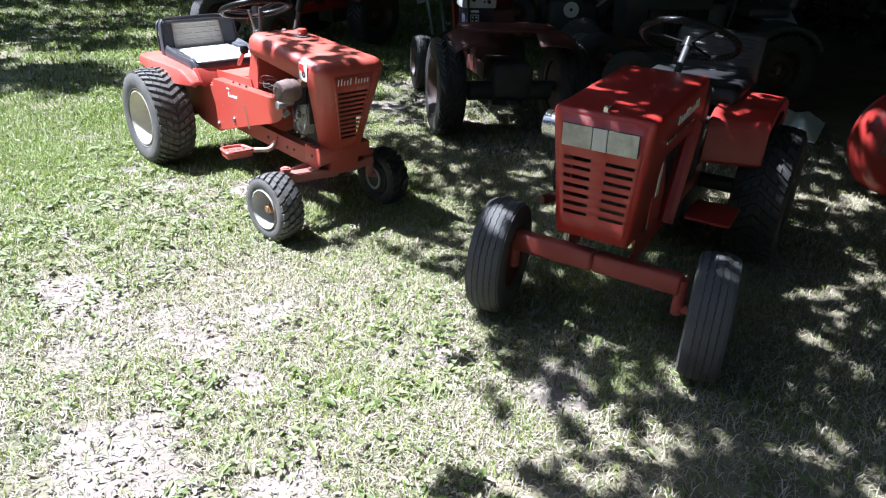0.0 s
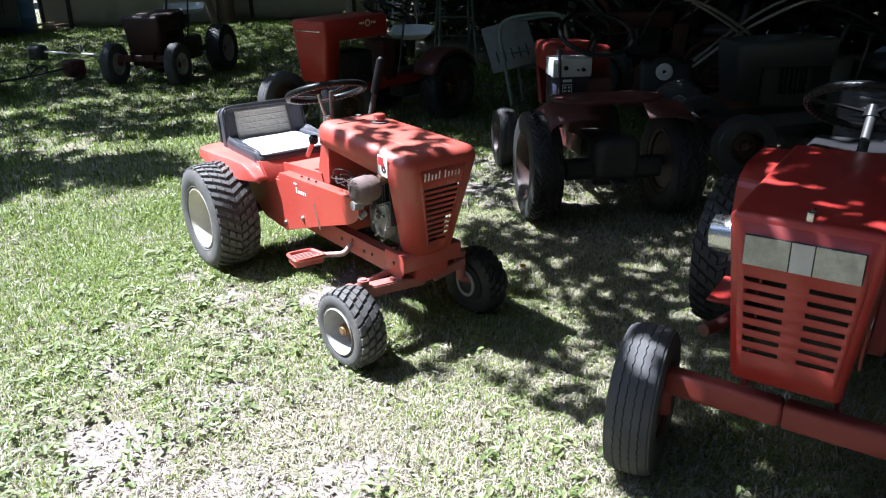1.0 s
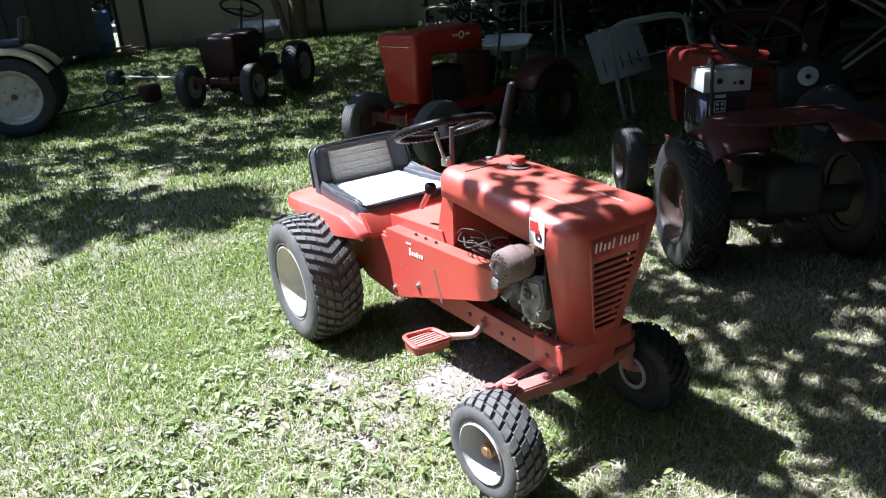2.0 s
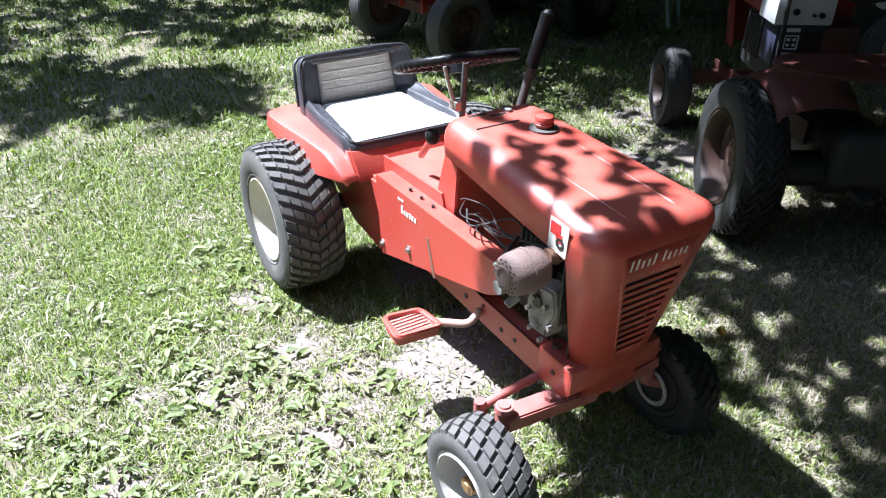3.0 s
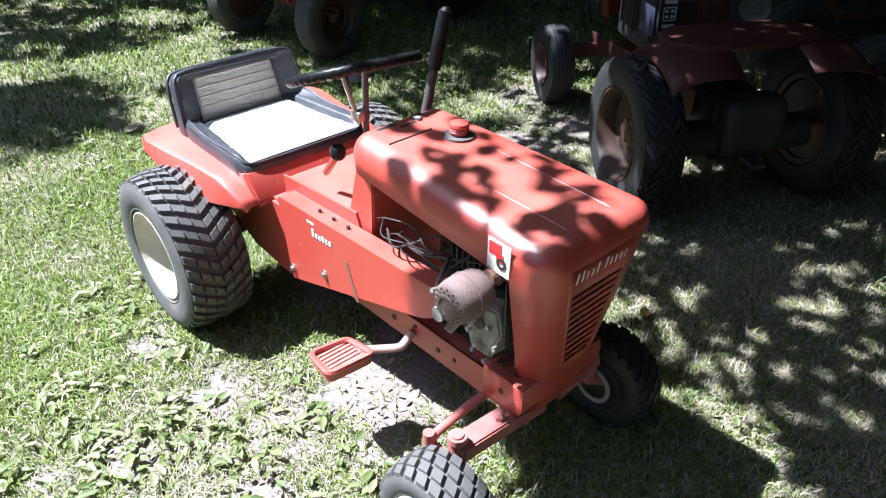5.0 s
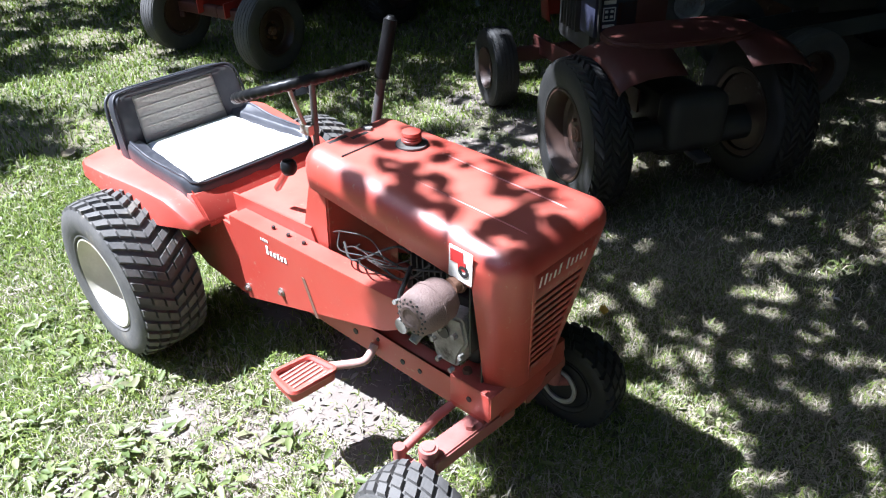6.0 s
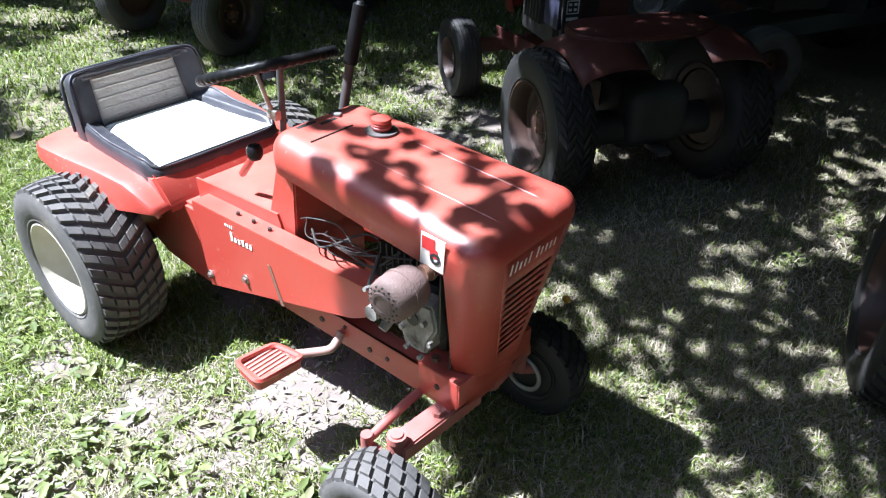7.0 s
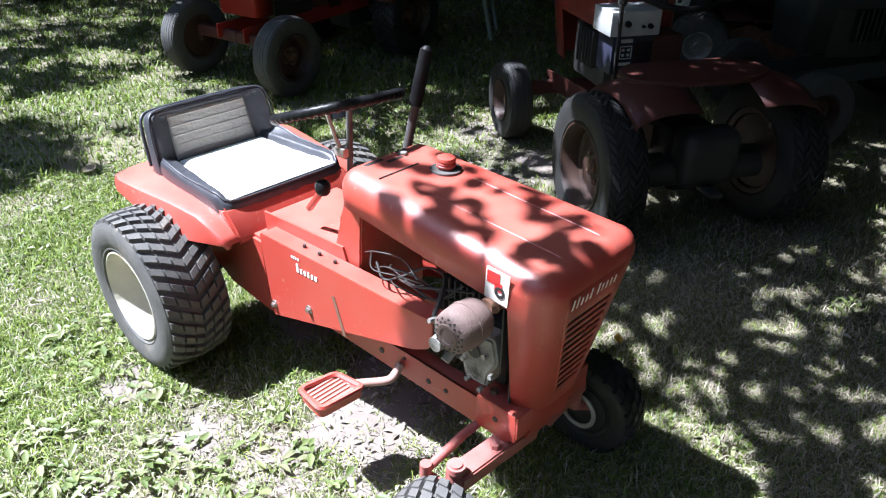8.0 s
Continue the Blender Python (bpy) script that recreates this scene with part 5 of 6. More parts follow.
def blades(x, y, z, hgt, wid, lean, seg2=True):
    """Bent grass blades: three triangles each."""
    n = len(x)
    a = rng.uniform(0, 2 * np.pi, n)
    b = a + rng.normal(0, 0.5, n)
    dx, dy = np.cos(a), np.sin(a)
    sx, sy = -np.sin(b) * wid / 2, np.cos(b) * wid / 2
    base = np.stack([x, y, z], 1)
    mid = base + np.stack([dx * lean * hgt * 0.35, dy * lean * hgt * 0.35, hgt * 0.62], 1)
    tip = base + np.stack([dx * lean * hgt, dy * lean * hgt, hgt * (1.0 - 0.35 * lean)], 1)
    s = np.stack([sx, sy, np.zeros(n)], 1)
    v = np.stack([base - s, base + s, mid - s * 0.8, mid + s * 0.8, tip], 1).reshape(-1, 3)
    o = (np.arange(n) * 5)[:, None]
    f = np.concatenate([o + np.array([[0, 1, 3]]), o + np.array([[0, 3, 2]]), o + np.array([[2, 3, 4]])], 1).reshape(-1, 3)
    return v, f


def leaves(p, size, nrm_up=0.5, ratio=0.6, fold=0.25):
    """Pointed leaves, folded along the midrib: four triangles each."""
    n = len(p)
    d = rng.normal(0, 1, (n, 3))
    d[:, 2] *= 0.45
    d /= np.linalg.norm(d, axis=1)[:, None]
    u = rng.normal(0, 1, (n, 3)) * (1 - nrm_up) + np.array([0, 0, 1.0]) * nrm_up * 2
    s = np.cross(d, u)
    s /= np.linalg.norm(s, axis=1)[:, None] + 1e-9
    w = np.cross(s, d)
    L = size[:, None]
    a, c = p - d * L * 0.5, p + d * L * 0.5
    m1, m2 = p - d * L * 0.12 - w * L * 0.02, p + d * L * 0.16
    l = p + s * L * ratio * 0.5 + w * L * fold * 0.3
    r = p - s * L * ratio * 0.5 + w * L * fold * 0.3
    v = np.stack([a, l, c, r, (m1 + m2) / 2], 1).reshape(-1, 3)
    o = (np.arange(n) * 5)[:, None]
    f = np.concatenate([o + np.array([[0, 4, 1]]), o + np.array([[1, 4, 2]]), o + np.array([[2, 4, 3]]), o + np.array([[3, 4, 0]])], 1).reshape(-1, 3)
    return v, f


def oval_leaves(p, size, g, ratio=0.75, flat=0.8, bend=0.0, tilt=0.4):
    """Broad rounded leaves with a pointed tip: six triangles each."""
    n = len(p)
    d = g.normal(0, 1, (n, 3))
    d[:, 2] *= tilt
    d /= np.linalg.norm(d, axis=1)[:, None]
    u = g.normal(0, 1, (n, 3)) * (1.4 - flat) + np.array([0, 0, flat])
    s = np.cross(d, u)
    s /= np.linalg.norm(s, axis=1)[:, None] + 1e-9
    L = size[:, None]
    w = np.cross(s, d)
    v = np.stack([p + d * L * a + s * L * ratio * b + w * L * bend * (abs(b) * 1.2 - abs(a + 0.1)) for a, b in ((-0.5, 0.0), (-0.36, 0.34), (-0.02, 0.5), (0.30, 0.30), (0.56, 0.0), (0.30, -0.30), (-0.02, -0.5), (-0.36, -0.34))], 1).reshape(-1, 3)
    o = (np.arange(n) * 8)[:, None]
    f = np.concatenate([o + np.array([[0, k, k + 1]]) for k in range(1, 7)], 1).reshape(-1, 3)
    return v, f


GRASS = leafy("lawn_grass", (0.075, 0.125, 0.024), (0.295, 0.365, 0.076), 0.3, (0.52, 0.47, 0.37), 0.16, 0.5)
GRASS_DRY = leafy("dry_lawn_grass", (0.27, 0.230, 0.170), (0.50, 0.440, 0.350), 0.25, (0.17, 0.19, 0.085), 0.18, 0.6)
GRASS_FAR = leafy("thicker_lawn_grass", (0.062, 0.105, 0.013), (0.215, 0.285, 0.042), 0.3, (0.36, 0.35, 0.24), 0.05, 0.6)
WEED = leafy("broad_weed_leaves", (0.085, 0.125, 0.032), (0.215, 0.255, 0.095), 0.35, (0.25, 0.25, 0.14), 0.25, 0.5)
CROWN = leafy("tree_leaves", (0.03, 0.06, 0.012), (0.07, 0.12, 0.025), 0.25)
# Leaf greens lowered below natural so the belts read as deep shade.
SHRUB = leafy("shade_darkened_shrub_leaves", (0.018, 0.034, 0.010), (0.042, 0.066, 0.018), 0.15)
STRAW = leafy("dead_leaf_litter", (0.17, 0.145, 0.118), (0.36, 0.318, 0.275), 0.1)


def lie(x, y):
    return np.array([rise(a, b) for a, b in zip(x, y)]) - 0.004


# bare dry spots: (x, y, half length along x, half length along y)
BARE = [(2.73, 4.03, 0.25, 0.27), (2.47, 4.11, 0.17, 0.18), (2.40, 4.32, 0.09, 0.10), (2.33, 4.67, 0.08, 0.08), (2.09, 3.63, 0.10, 0.13), (1.76, 3.42, 0.13, 0.26), (1.70, 3.15, 0.12, 0.15), (1.98, 3.13, 0.12, 0.12),
        (2.24, 3.02, 0.13, 0.10), (2.01, 2.84, 0.13, 0.15), (2.34, 3.97, 0.08, 0.09), (1.86, 4.0, 0.09, 0.14), (2.11, 4.24, 0.07, 0.10), (1.95, 4.31, 0.08, 0.08), (2.5, 2.55, 0.13, 0.10), (2.75, 2.15, 0.12, 0.09),
        (3.35, 4.75, 0.18, 0.20), (3.95, 5.0, 0.34, 0.40), (1.6, 2.5, 0.18, 0.24), (1.9, 2.2, 0.12, 0.16), (3.5, 5.4, 0.2, 0.2), (4.45, 4.8, 0.2, 0.25), (2.97, 4.15, 0.20, 0.38), (2.88, 4.58, 0.14, 0.2), (4.25, 4.35, 0.2, 0.2), (4.5, 5.3, 0.25, 0.2)]


def bareness(x, y):
    b = 0.85 * (value_noise(x * 1.7 + 3.3, y * 1.2 + 8.1, 1) * 0.6 + value_noise(x * 5.1, y * 4.3, 2) * 0.4)
    b = np.clip((b - 0.42) * 3.0, 0, 0.5)
    for cx, cy, rx, ry in BARE:
        k = 1.4 if cy < 3.75 else 1.0
        d = ((x - cx) / rx / k) ** 2 + ((y - cy) / ry / k) ** 2
        b = np.maximum(b, np.clip(0.95 - d * 0.75 + 1.7 * (value_noise(x * 7, y * 7, 3) - 0.5) + 0.9 * (value_noise(x * 19, y * 19, 4) - 0.5), 0, np.where(y < 3.75, 0.84, 0.93)))
    return b


def nearness(x, y):
    return np.exp(-((x - 2.7) / 2.3) ** 2 - ((y - 3.7) / 2.6) ** 2)


def lush(x, y):
    """How green the turf is: rich at the back and to the west, dry in front."""
    g = 0.55 * value_noise(x * 1.9 + 1.7, y * 1.9, 61) + 0.45 * value_noise(x * 6.3, y * 6.3, 62) - 0.12
    g += 0.55 * np.clip((y - 3.9) / 1.0, 0, 1) + 0.32 * np.clip((2.2 - x) / 0.8, 0, 1) * np.clip((y - 3.2) / 0.8, 0, 1)
    g -= 0.42 * np.clip((3.8 - y) / 0.9, 0, 1) * np.clip((3.3 - x) / 0.5, 0, 1)
    g -= 0.38 * np.clip((x - 3.2) / 0.5, 0, 1) * np.clip((6.2 - y) / 0.8, 0, 1)
    return np.clip(g, 0.05, 1.0)


def lawn(name, n, x0, x1, y0, y1, h, w, near, outside=None):
    """Grass blades, thick about the tractors and thinning out evenly; near: the close, fine kind."""
    x, y = rng.uniform(x0, x1, n), rng.uniform(y0, y1, n)
    q = nearness(x, y)
    q = np.clip(q * 1.5, 0, 1) if near else np.clip(1.15 - q * 1.3, 0, 1)
    keep = rng.uniform(0, 1, n) < q * (1 - bareness(x, y))
    if outside:
        keep &= (x < outside[0]) | (x > outside[1]) | (y < outside[2]) | (y > outside[3])
    x, y = x[keep], y[keep]
    green = rng.uniform(0, 1, len(x)) < (0.16 + 1.0 * lush(x, y) if near else 0.94)
    rich = green & (rng.uniform(0, 1, len(x)) < (np.clip((y - 4.4 - 0.5 * (x - 2.0).clip(-1, 1)) / 1.6, 0, 0.85) if near else 1.0))
    for kind, sheet, label in ((green & ~rich, GRASS, "patchy mown green grass"), (rich, GRASS_FAR, "thick deep green grass"), (~green, GRASS_DRY, "dry pale straw blades in the mown lawn")):
        if not kind.any():
            continue
        px, py = x[kind], y[kind]
        tall = 0.55 + 0.75 * value_noise(px * 3, py * 3, 5) + 0.25 * rng.normal(0, 1, len(px)).clip(-1, 2.5)
        hh = h * np.clip(tall, 0.3, 2.2) * (1.0 if sheet is not GRASS_DRY else 0.75)
        low = 0.8 if sheet is not GRASS_DRY else 1.25
        v, f = blades(px, py, lie(px, py), hh, w * rng.uniform(0.6, 1.4, len(px)), np.clip(rng.normal(low, 0.4, len(px)), 0.1, 2.0))
        raw_mesh(name, v, f, sheet, None, label, "grass")


lawn("grass", 560000, -0.5, 6.2, 0.2, 8.0, 0.032, 0.0034, True)
lawn("grass", 330000, 0.9, 4.0, 2.0, 6.2, 0.024, 0.0030, True)
lawn("grass", 170000, -1.0, 7.5, 5.2, 14.5, 0.040, 0.008, False)
lawn("grass", 50000, -12, 14, -8, 26, 0.06, 0.022, False, (-0.5, 11.0, 0.2, 20.5))
lawn("grass", 95000, -0.5, 11.0, 14.3, 20.5, 0.045, 0.013, False)


def dirt_patch(x, y, rx, ry, seed):
    """A worn bare spot with a ragged rim, a few millimetres over the thatch."""
    rr = random.Random(seed)
    bm = bmesh.new()
    n = 30
    c = bm.verts.new((x, y, rise(x, y) + 0.001))
    inner, outer = [], []
    for k in range(n):
        a = 2 * math.pi * k / n
        q = 1.05 + 0.65 * noise.noise((math.cos(a) * 2.4 + seed * 3.1, math.sin(a) * 1.7, seed)) + rr.uniform(-0.10, 0.10)
        for lst, s, dz in ((inner, 0.55, 0.001), (outer, 1.0, -0.009)):
            px, py = x + math.cos(a) * rx * q * s, y + math.sin(a) * ry * q * s
            lst.append(bm.verts.new((px, py, rise(px, py) + dz + rr.uniform(-0.001, 0.001))))
    for k in range(n):
        j = (k + 1) % n
        bm.faces.new((c, inner[k], inner[j]))
        bm.faces.new((inner[k], outer[k], outer[j], inner[j]))
    ob = part("dirt_patch", bm, DIRT, None, "", 60)
    return tagged(ob, "pale bare dirt patch worn in the lawn", "dirt", "bare patches in the lawn", "structure")


for _i, _b in enumerate(BARE):
    _k = 1.4 if _b[1] < 3.75 else 1.0
    dirt_patch(_b[0], _b[1], _b[2] * _k, _b[3] * _k, _i)


def weeds(name, n, x0, x1, y0, y1, size, spread, seed, lo):
    """Broad-leaved weeds and clover in low rosettes."""
    cx, cy = rng.uniform(x0, x1, n), rng.uniform(y0, y1, n)
    k = value_noise(cx * 1.5, cy * 1.5, seed) > lo
    cx, cy = cx[k], cy[k]
    m = rng.integers(4, 9, len(cx))
    px, py = np.repeat(cx, m), np.repeat(cy, m)
    px, py = px + rng.normal(0, spread, len(px)), py + rng.normal(0, spread, len(py))
    sz = size * rng.uniform(0.5, 1.35, len(px))
    p = np.stack([px, py, lie(px, py) + 0.008 + rng.uniform(0, 0.028, len(px))], 1)
    v, f = oval_leaves(p, sz, rng, 0.46, 1.2, 0.12, 0.18)
    return raw_mesh(name, v, f, WEED, None, "low broad-leaved weeds and clover in the lawn", "weeds")


weeds("weeds", 700, 1.1, 2.75, 3.4, 6.0, 0.026, 0.022, 6, 0.50)
weeds("weeds", 650, 1.0, 2.85, 1.5, 3.6, 0.027, 0.024, 26, 0.52)
weeds("weeds", 280, 1.1, 2.60, 3.4, 5.4, 0.034, 0.024, 16, 0.46)
weeds("weeds", 600, 2.6, 5.0, 1.2, 6.2, 0.026, 0.022, 7, 0.58)
weeds("weeds", 1100, 0.0, 8.5, 5.5, 13.0, 0.034, 0.04, 9, 0.45)

# pale dead leaves lying flat, most of them round the bare spots
_n = 60000
_x, _y = rng.uniform(1.0, 5.0, _n), rng.uniform(1.4, 6.2, _n)
_k = rng.uniform(0, 1, _n) < 0.08 + 0.22 * bareness(_x, _y) ** 1.5 + 0.14 * np.clip((3.9 - _y) / 0.8, 0, 1) * np.clip((3.0 - _x) / 0.4, 0, 1)
_x, _y = _x[_k], _y[_k]
_p = np.stack([_x, _y, lie(_x, _y) + rng.uniform(0.006, 0.020, len(_x))], 1)
_v, _f = oval_leaves(_p, rng.uniform(0.008, 0.030, len(_x)), rng, 0.40, 1.1, 0.2, 0.12)
raw_mesh("leaf_litter", _v, _f, STRAW, None, "pale dead leaf litter on the soil", "leaf litter")


def fallen_leaf(x, y, size, turn, material, label):
    """One curled leaf lying on the turf."""
    def fn(u, v):
        half = size * 0.32 * math.sin(math.pi * min(1.0, 0.04 + 0.93 * u)) ** 0.8
        k = v * 2 - 1
        return Vector((size * (u - 0.5), half * k, size * (0.16 * k * k + 0.10 * (2 * u - 1) ** 2)))
    bm = padded(10, 6, fn)
    ob = part("fallen_leaf", bm, material, None, "", 60, pose(x, y, rise(x, y) + 0.022, 8, 0, turn))
    return tagged(ob, label, "leaf")


fallen_leaf(3.517, 3.82, 0.045, 40, leafy("yellow_leaf", (0.30, 0.20, 0.02), (0.34, 0.23, 0.03), 0.3), "yellow fallen leaf curled on the shaded turf")
fallen_leaf(2.794, 6.14, 0.075, 25, leafy("bleached_leaf", (0.34, 0.29, 0.22), (0.38, 0.33, 0.25), 0.2), "large bleached dead leaf lying on the grass")


# ---------------- trees that shade the lawn ----------------
SHADE_X = [2.1, 2.5, 2.9, 3.15, 3.40, 3.62, 4.3, 4.9, 5.5, 6.5]
SHADE_Y = [1.6, 2.1, 2.45, 2.7, 3.1, 3.3, 3.45, 3.6, 3.78, 4.1, 4.5, 5.3, 6.2]
SHADE = [[.30, .74, .84, .88, .90, .90, .82, .82, .92, .98], [.10, .32, .42, .62, .78, .76, .72, .78, .90, .98], [.00, .06, .30, .74, .84, .76, .72, .78, .90, .98],
         [.00, .00, .20, .76, .88, .88, .82, .80, .90, .98], [.00, .00, .28, .76, .86, .84, .79, .76, .86, .98], [.00, .00, .26, .60, .78, .82, .76, .70, .78, .98],
         [.00, .00, .20, .64, .76, .83, .78, .66, .72, .98], [.00, .00, .00, .34, .68, .84, .82, .76, .66, .98], [.00, .00, .00, .04, .34, .88, .93, .92, .60, .98],
         [.00, .00, .00, .00, .18, .82, .84, .99, .72, .98], [.00, .00, .00, .00, .00, .14, .36, .86, .95, .98], [.00, .00, .00, .00, .06, .18, .30, .60, .97, .98],
         [.00, .00, .00, .05, .30, .56, .72, .94, .98, .98]]


def shade_share(x, y):
    """How much of the sun the crowns take away over each spot of the lawn."""
    xx = x + 0.14 * (value_noise(x * 1.6 + 4, y * 1.6, 21) - 0.5)
    col = np.stack([np.interp(y, SHADE_Y, [r[i] for r in SHADE]) for i in range(10)], 0)
    f = np.interp(xx, SHADE_X, np.arange(10.0))
    i = np.clip(f.astype(int), 0, 8)
    k = np.arange(len(x))
    s = col[i, k] * (1 - (f - i)) + col[i + 1, k] * (f - i)
    # across the back lawn: a band of shade from the west, a sunlit strip behind it, then broken shade deepening to the far end
    wob = 0.5 * (value_noise(x * 1.6, y * 1.6, 22) - 0.5)
    band = np.clip(2.0 - np.abs(y - 7.02 + 0.14 * (x - 1.5) + wob) / 0.30, 0, 1) * np.clip((3.1 - x) / 0.4, 0, 1)
    strip = 0.15 + 0.6 * (value_noise(x * 1.7, y * 2.2, 23) > 0.60)
    flecks = np.where(value_noise(x * 1.3, y * 1.6, 25) > 0.70, 0.25, 0.84)
    back = np.where(y < 7.5, 0.88 * band, np.where(y < 8.1 + 0.4 * wob, strip, np.where(y < 10.2, flecks, 0.92)))
    back = np.where(((x - 2.5) / 0.9) ** 2 + ((y - 9.5) / 0.4) ** 2 < 1 + wob, 0.2, back)
    s = np.where((y > 6.2) & (x < 4.0), back, np.where(y > 6.4, np.maximum(s, 0.88), s))
    return np.where(y > 13.0, 0.80, s)


def crown(name, parent, n, gx, gy, hlo, hhi, size, per, spread, density=1.0, seed=1):
    g = np.random.default_rng(seed)
    x, y = g.uniform(*gx, n), g.uniform(*gy, n)
    s = shade_share(x, y)
    clump = 0.25 + 2.1 * value_noise(x * 3.4, y * 3.4, 31) ** 1.6
    deep = np.maximum(np.clip((s - 0.70) / 0.22, 0, 1), np.clip((x - 3.5) / 0.25, 0, 1) * np.clip(s * 3 - 1, 0, 1))
    clump = clump * (1 - deep) + (0.30 + 1.4 * value_noise(x * 10.5, y * 10.5, 32)) * deep
    fade = np.clip(np.minimum.reduce([x - gx[0], gx[1] - x, y - gy[0], gy[1] - y]) / 1.2 + 0.5 * value_noise(x * 1.1, y * 1.1, 33) - 0.2, 0, 1)
    k = g.uniform(0, 1, n) < np.clip(-np.log(1 - np.clip(s, 0, 0.99)) / 3.2 * clump * density * fade, 0, 1)
    x, y = x[k], y[k]
    z = g.uniform(hlo, hhi, len(x))
    d = np.array([SUN_DIR.x / SUN_DIR.z, SUN_DIR.y / SUN_DIR.z])
    p = np.stack([x + d[0] * z, y + d[1] * z, z], 1)
    p = np.repeat(p, per, 0) + g.normal(0, spread, (len(p) * per, 3))
    v, f = oval_leaves(p, size * g.uniform(0.6, 1.3, len(p)), g)
    return raw_mesh(name, v, f, CROWN, parent, "", "", "stuff")


def tree(m, label, height, r, limbs, seed):
    rr = random.Random(seed)
    T = thing("tree", m, label, "tree")
    bm = bmesh.new()
    pts = [(0, 0, -0.1), (0.02, 0.03, height * 0.25), (-0.05, 0.02, height * 0.5), (0.06, -0.06, height * 0.75), (0.0, 0.05, height)]
    c = curve_pts(pts, 8)
    tube(bm, c, [r * (1.35 if i == 0 else 1.0) * (1 - 0.75 * i / (len(c) - 1)) for i in range(len(c))], 14)
    for v in bm.verts:
        v.co += Vector((noise.noise(v.co * 3.1), noise.noise(v.co * 2.7 + Vector((5, 0, 0))), 0)) * r * 0.18
    part("trunk", bm, BARK, T, "", 60)
    for a, b in limbs:
        bm = bmesh.new()
        a, b = Vector(a), Vector(b)
        mid = a.lerp(b, 0.5) + Vector((rr.uniform(-0.3, 0.3), rr.uniform(-0.3, 0.3), rr.uniform(0.1, 0.5)))
        c = curve_pts([a, mid, b], 8)
        tube(bm, c, [r * 0.42 * (1 - 0.85 * i / (len(c) - 1)) for i in range(len(c))], 8)
        for k in range(7):
            q = c[4 + int(k * 1.6)]
            e = q + Vector((rr.uniform(-1, 1), rr.uniform(-1, 1), rr.uniform(-0.2, 0.6)))
            tube(bm, [q, q.lerp(e, 0.5) + Vector((0, 0, 0.1)), e], [0.03, 0.018, 0.006], 6)
        part("limb", bm, BARK, T, "", 60)
    return T


near_tree = tree(pose(6.8, 0.1, 0), "tall leafy tree shading the parked tractors", 8.5, 0.24,
                 [((0, 0, 2.9), (-5.6, 2.9, 3.9)), ((0, 0, 3.4), (-4.6, 5.4, 4.3)), ((0, 0, 3.2), (-3.4, -0.4, 4.2)), ((0, 0, 4.0), (-5.0, 1.4, 4.8)), ((0, 0, 4.4), (-3.2, 4.0, 5.2)), ((0, 0, 4.9), (1.5, 1.8, 6.5)), ((0, 0, 4.6), (-2.0, 7.0, 5.0))], 1)
near_tree_crown = crown("crown", near_tree, 16500, (1.3, 8.0), (-2.0, 8.5), 2.4, 4.0, 0.088, 9, 0.06, seed=4)
near_tree_crown.matrix_parent_inverse = near_tree.matrix_world.inverted()
far_tree = tree(pose(7.3, 18.2, 0), "leafy tree with a sunlit trunk by the tarpaulin shelter", 9.5, 0.20,
                [((0, 0, 3.0), (-2.6, -2.0, 5.0)), ((0, 0, 3.6), (1.5, -3.0, 5.5)), ((0, 0, 4.5), (-1.5, 2.5, 6.5)), ((0, 0, 4.2), (2.8, 1.2, 6.2))], 2)
far_tree_crown = crown("crown", far_tree, 21000, (-3.5, 16.0), (5.0, 20.0), 4.6, 8.0, 0.17, 5, 0.2)
far_tree_crown.matrix_parent_inverse = far_tree.matrix_world.inverted()
# Out-of-view tree, put in to carry the sky-blocking crown below.
side_tree = tree(pose(10.5, 3.5, 0), "unseen leafy tree added to darken the parked tractors", 8.0, 0.22,
                 [((0, 0, 3.0), (-4.6, 1.5, 5.0)), ((0, 0, 3.4), (-4.0, -2.2, 5.2)), ((0, 0, 3.8), (-4.5, 4.5, 5.5)), ((0, 0, 4.2), (2.0, 0.5, 6.2))], 3)


def roof_of_leaves(parent, n, gx, gy, z, size):
    """Unseen broad upper crown, added to close the sky over the machines."""
    x, y = rng.uniform(*gx, n), rng.uniform(*gy, n)
    cx, cy = (gx[0] + gx[1]) / 2, (gy[0] + gy[1]) / 2
    d = ((x - cx) / (gx[1] - gx[0]) * 2) ** 2 + ((y - cy) / (gy[1] - gy[0]) * 2) ** 2
    k = rng.uniform(0, 1, n) < np.clip(1.3 - d + 0.5 * (value_noise(x, y, 51) - 0.5), 0, 1)
    x, y, d = x[k], y[k], d[k]
    zz = rng.uniform(z[0], z[1], len(x)) - 0.8 * d
    p = np.stack([x, y, zz], 1)
    v, f = leaves(p, size * rng.uniform(0.6, 1.3, len(p)), 0.55, 0.75, 0.2)
    ob = raw_mesh("crown", v, f, CROWN, parent, "", "", "stuff")
    ob.matrix_parent_inverse = parent.matrix_world.inverted()
    return ob


roof_of_leaves(side_tree, 96000, (3.45, 14.5), (-1.4, 14.8), (5.2, 8.2), 0.24)


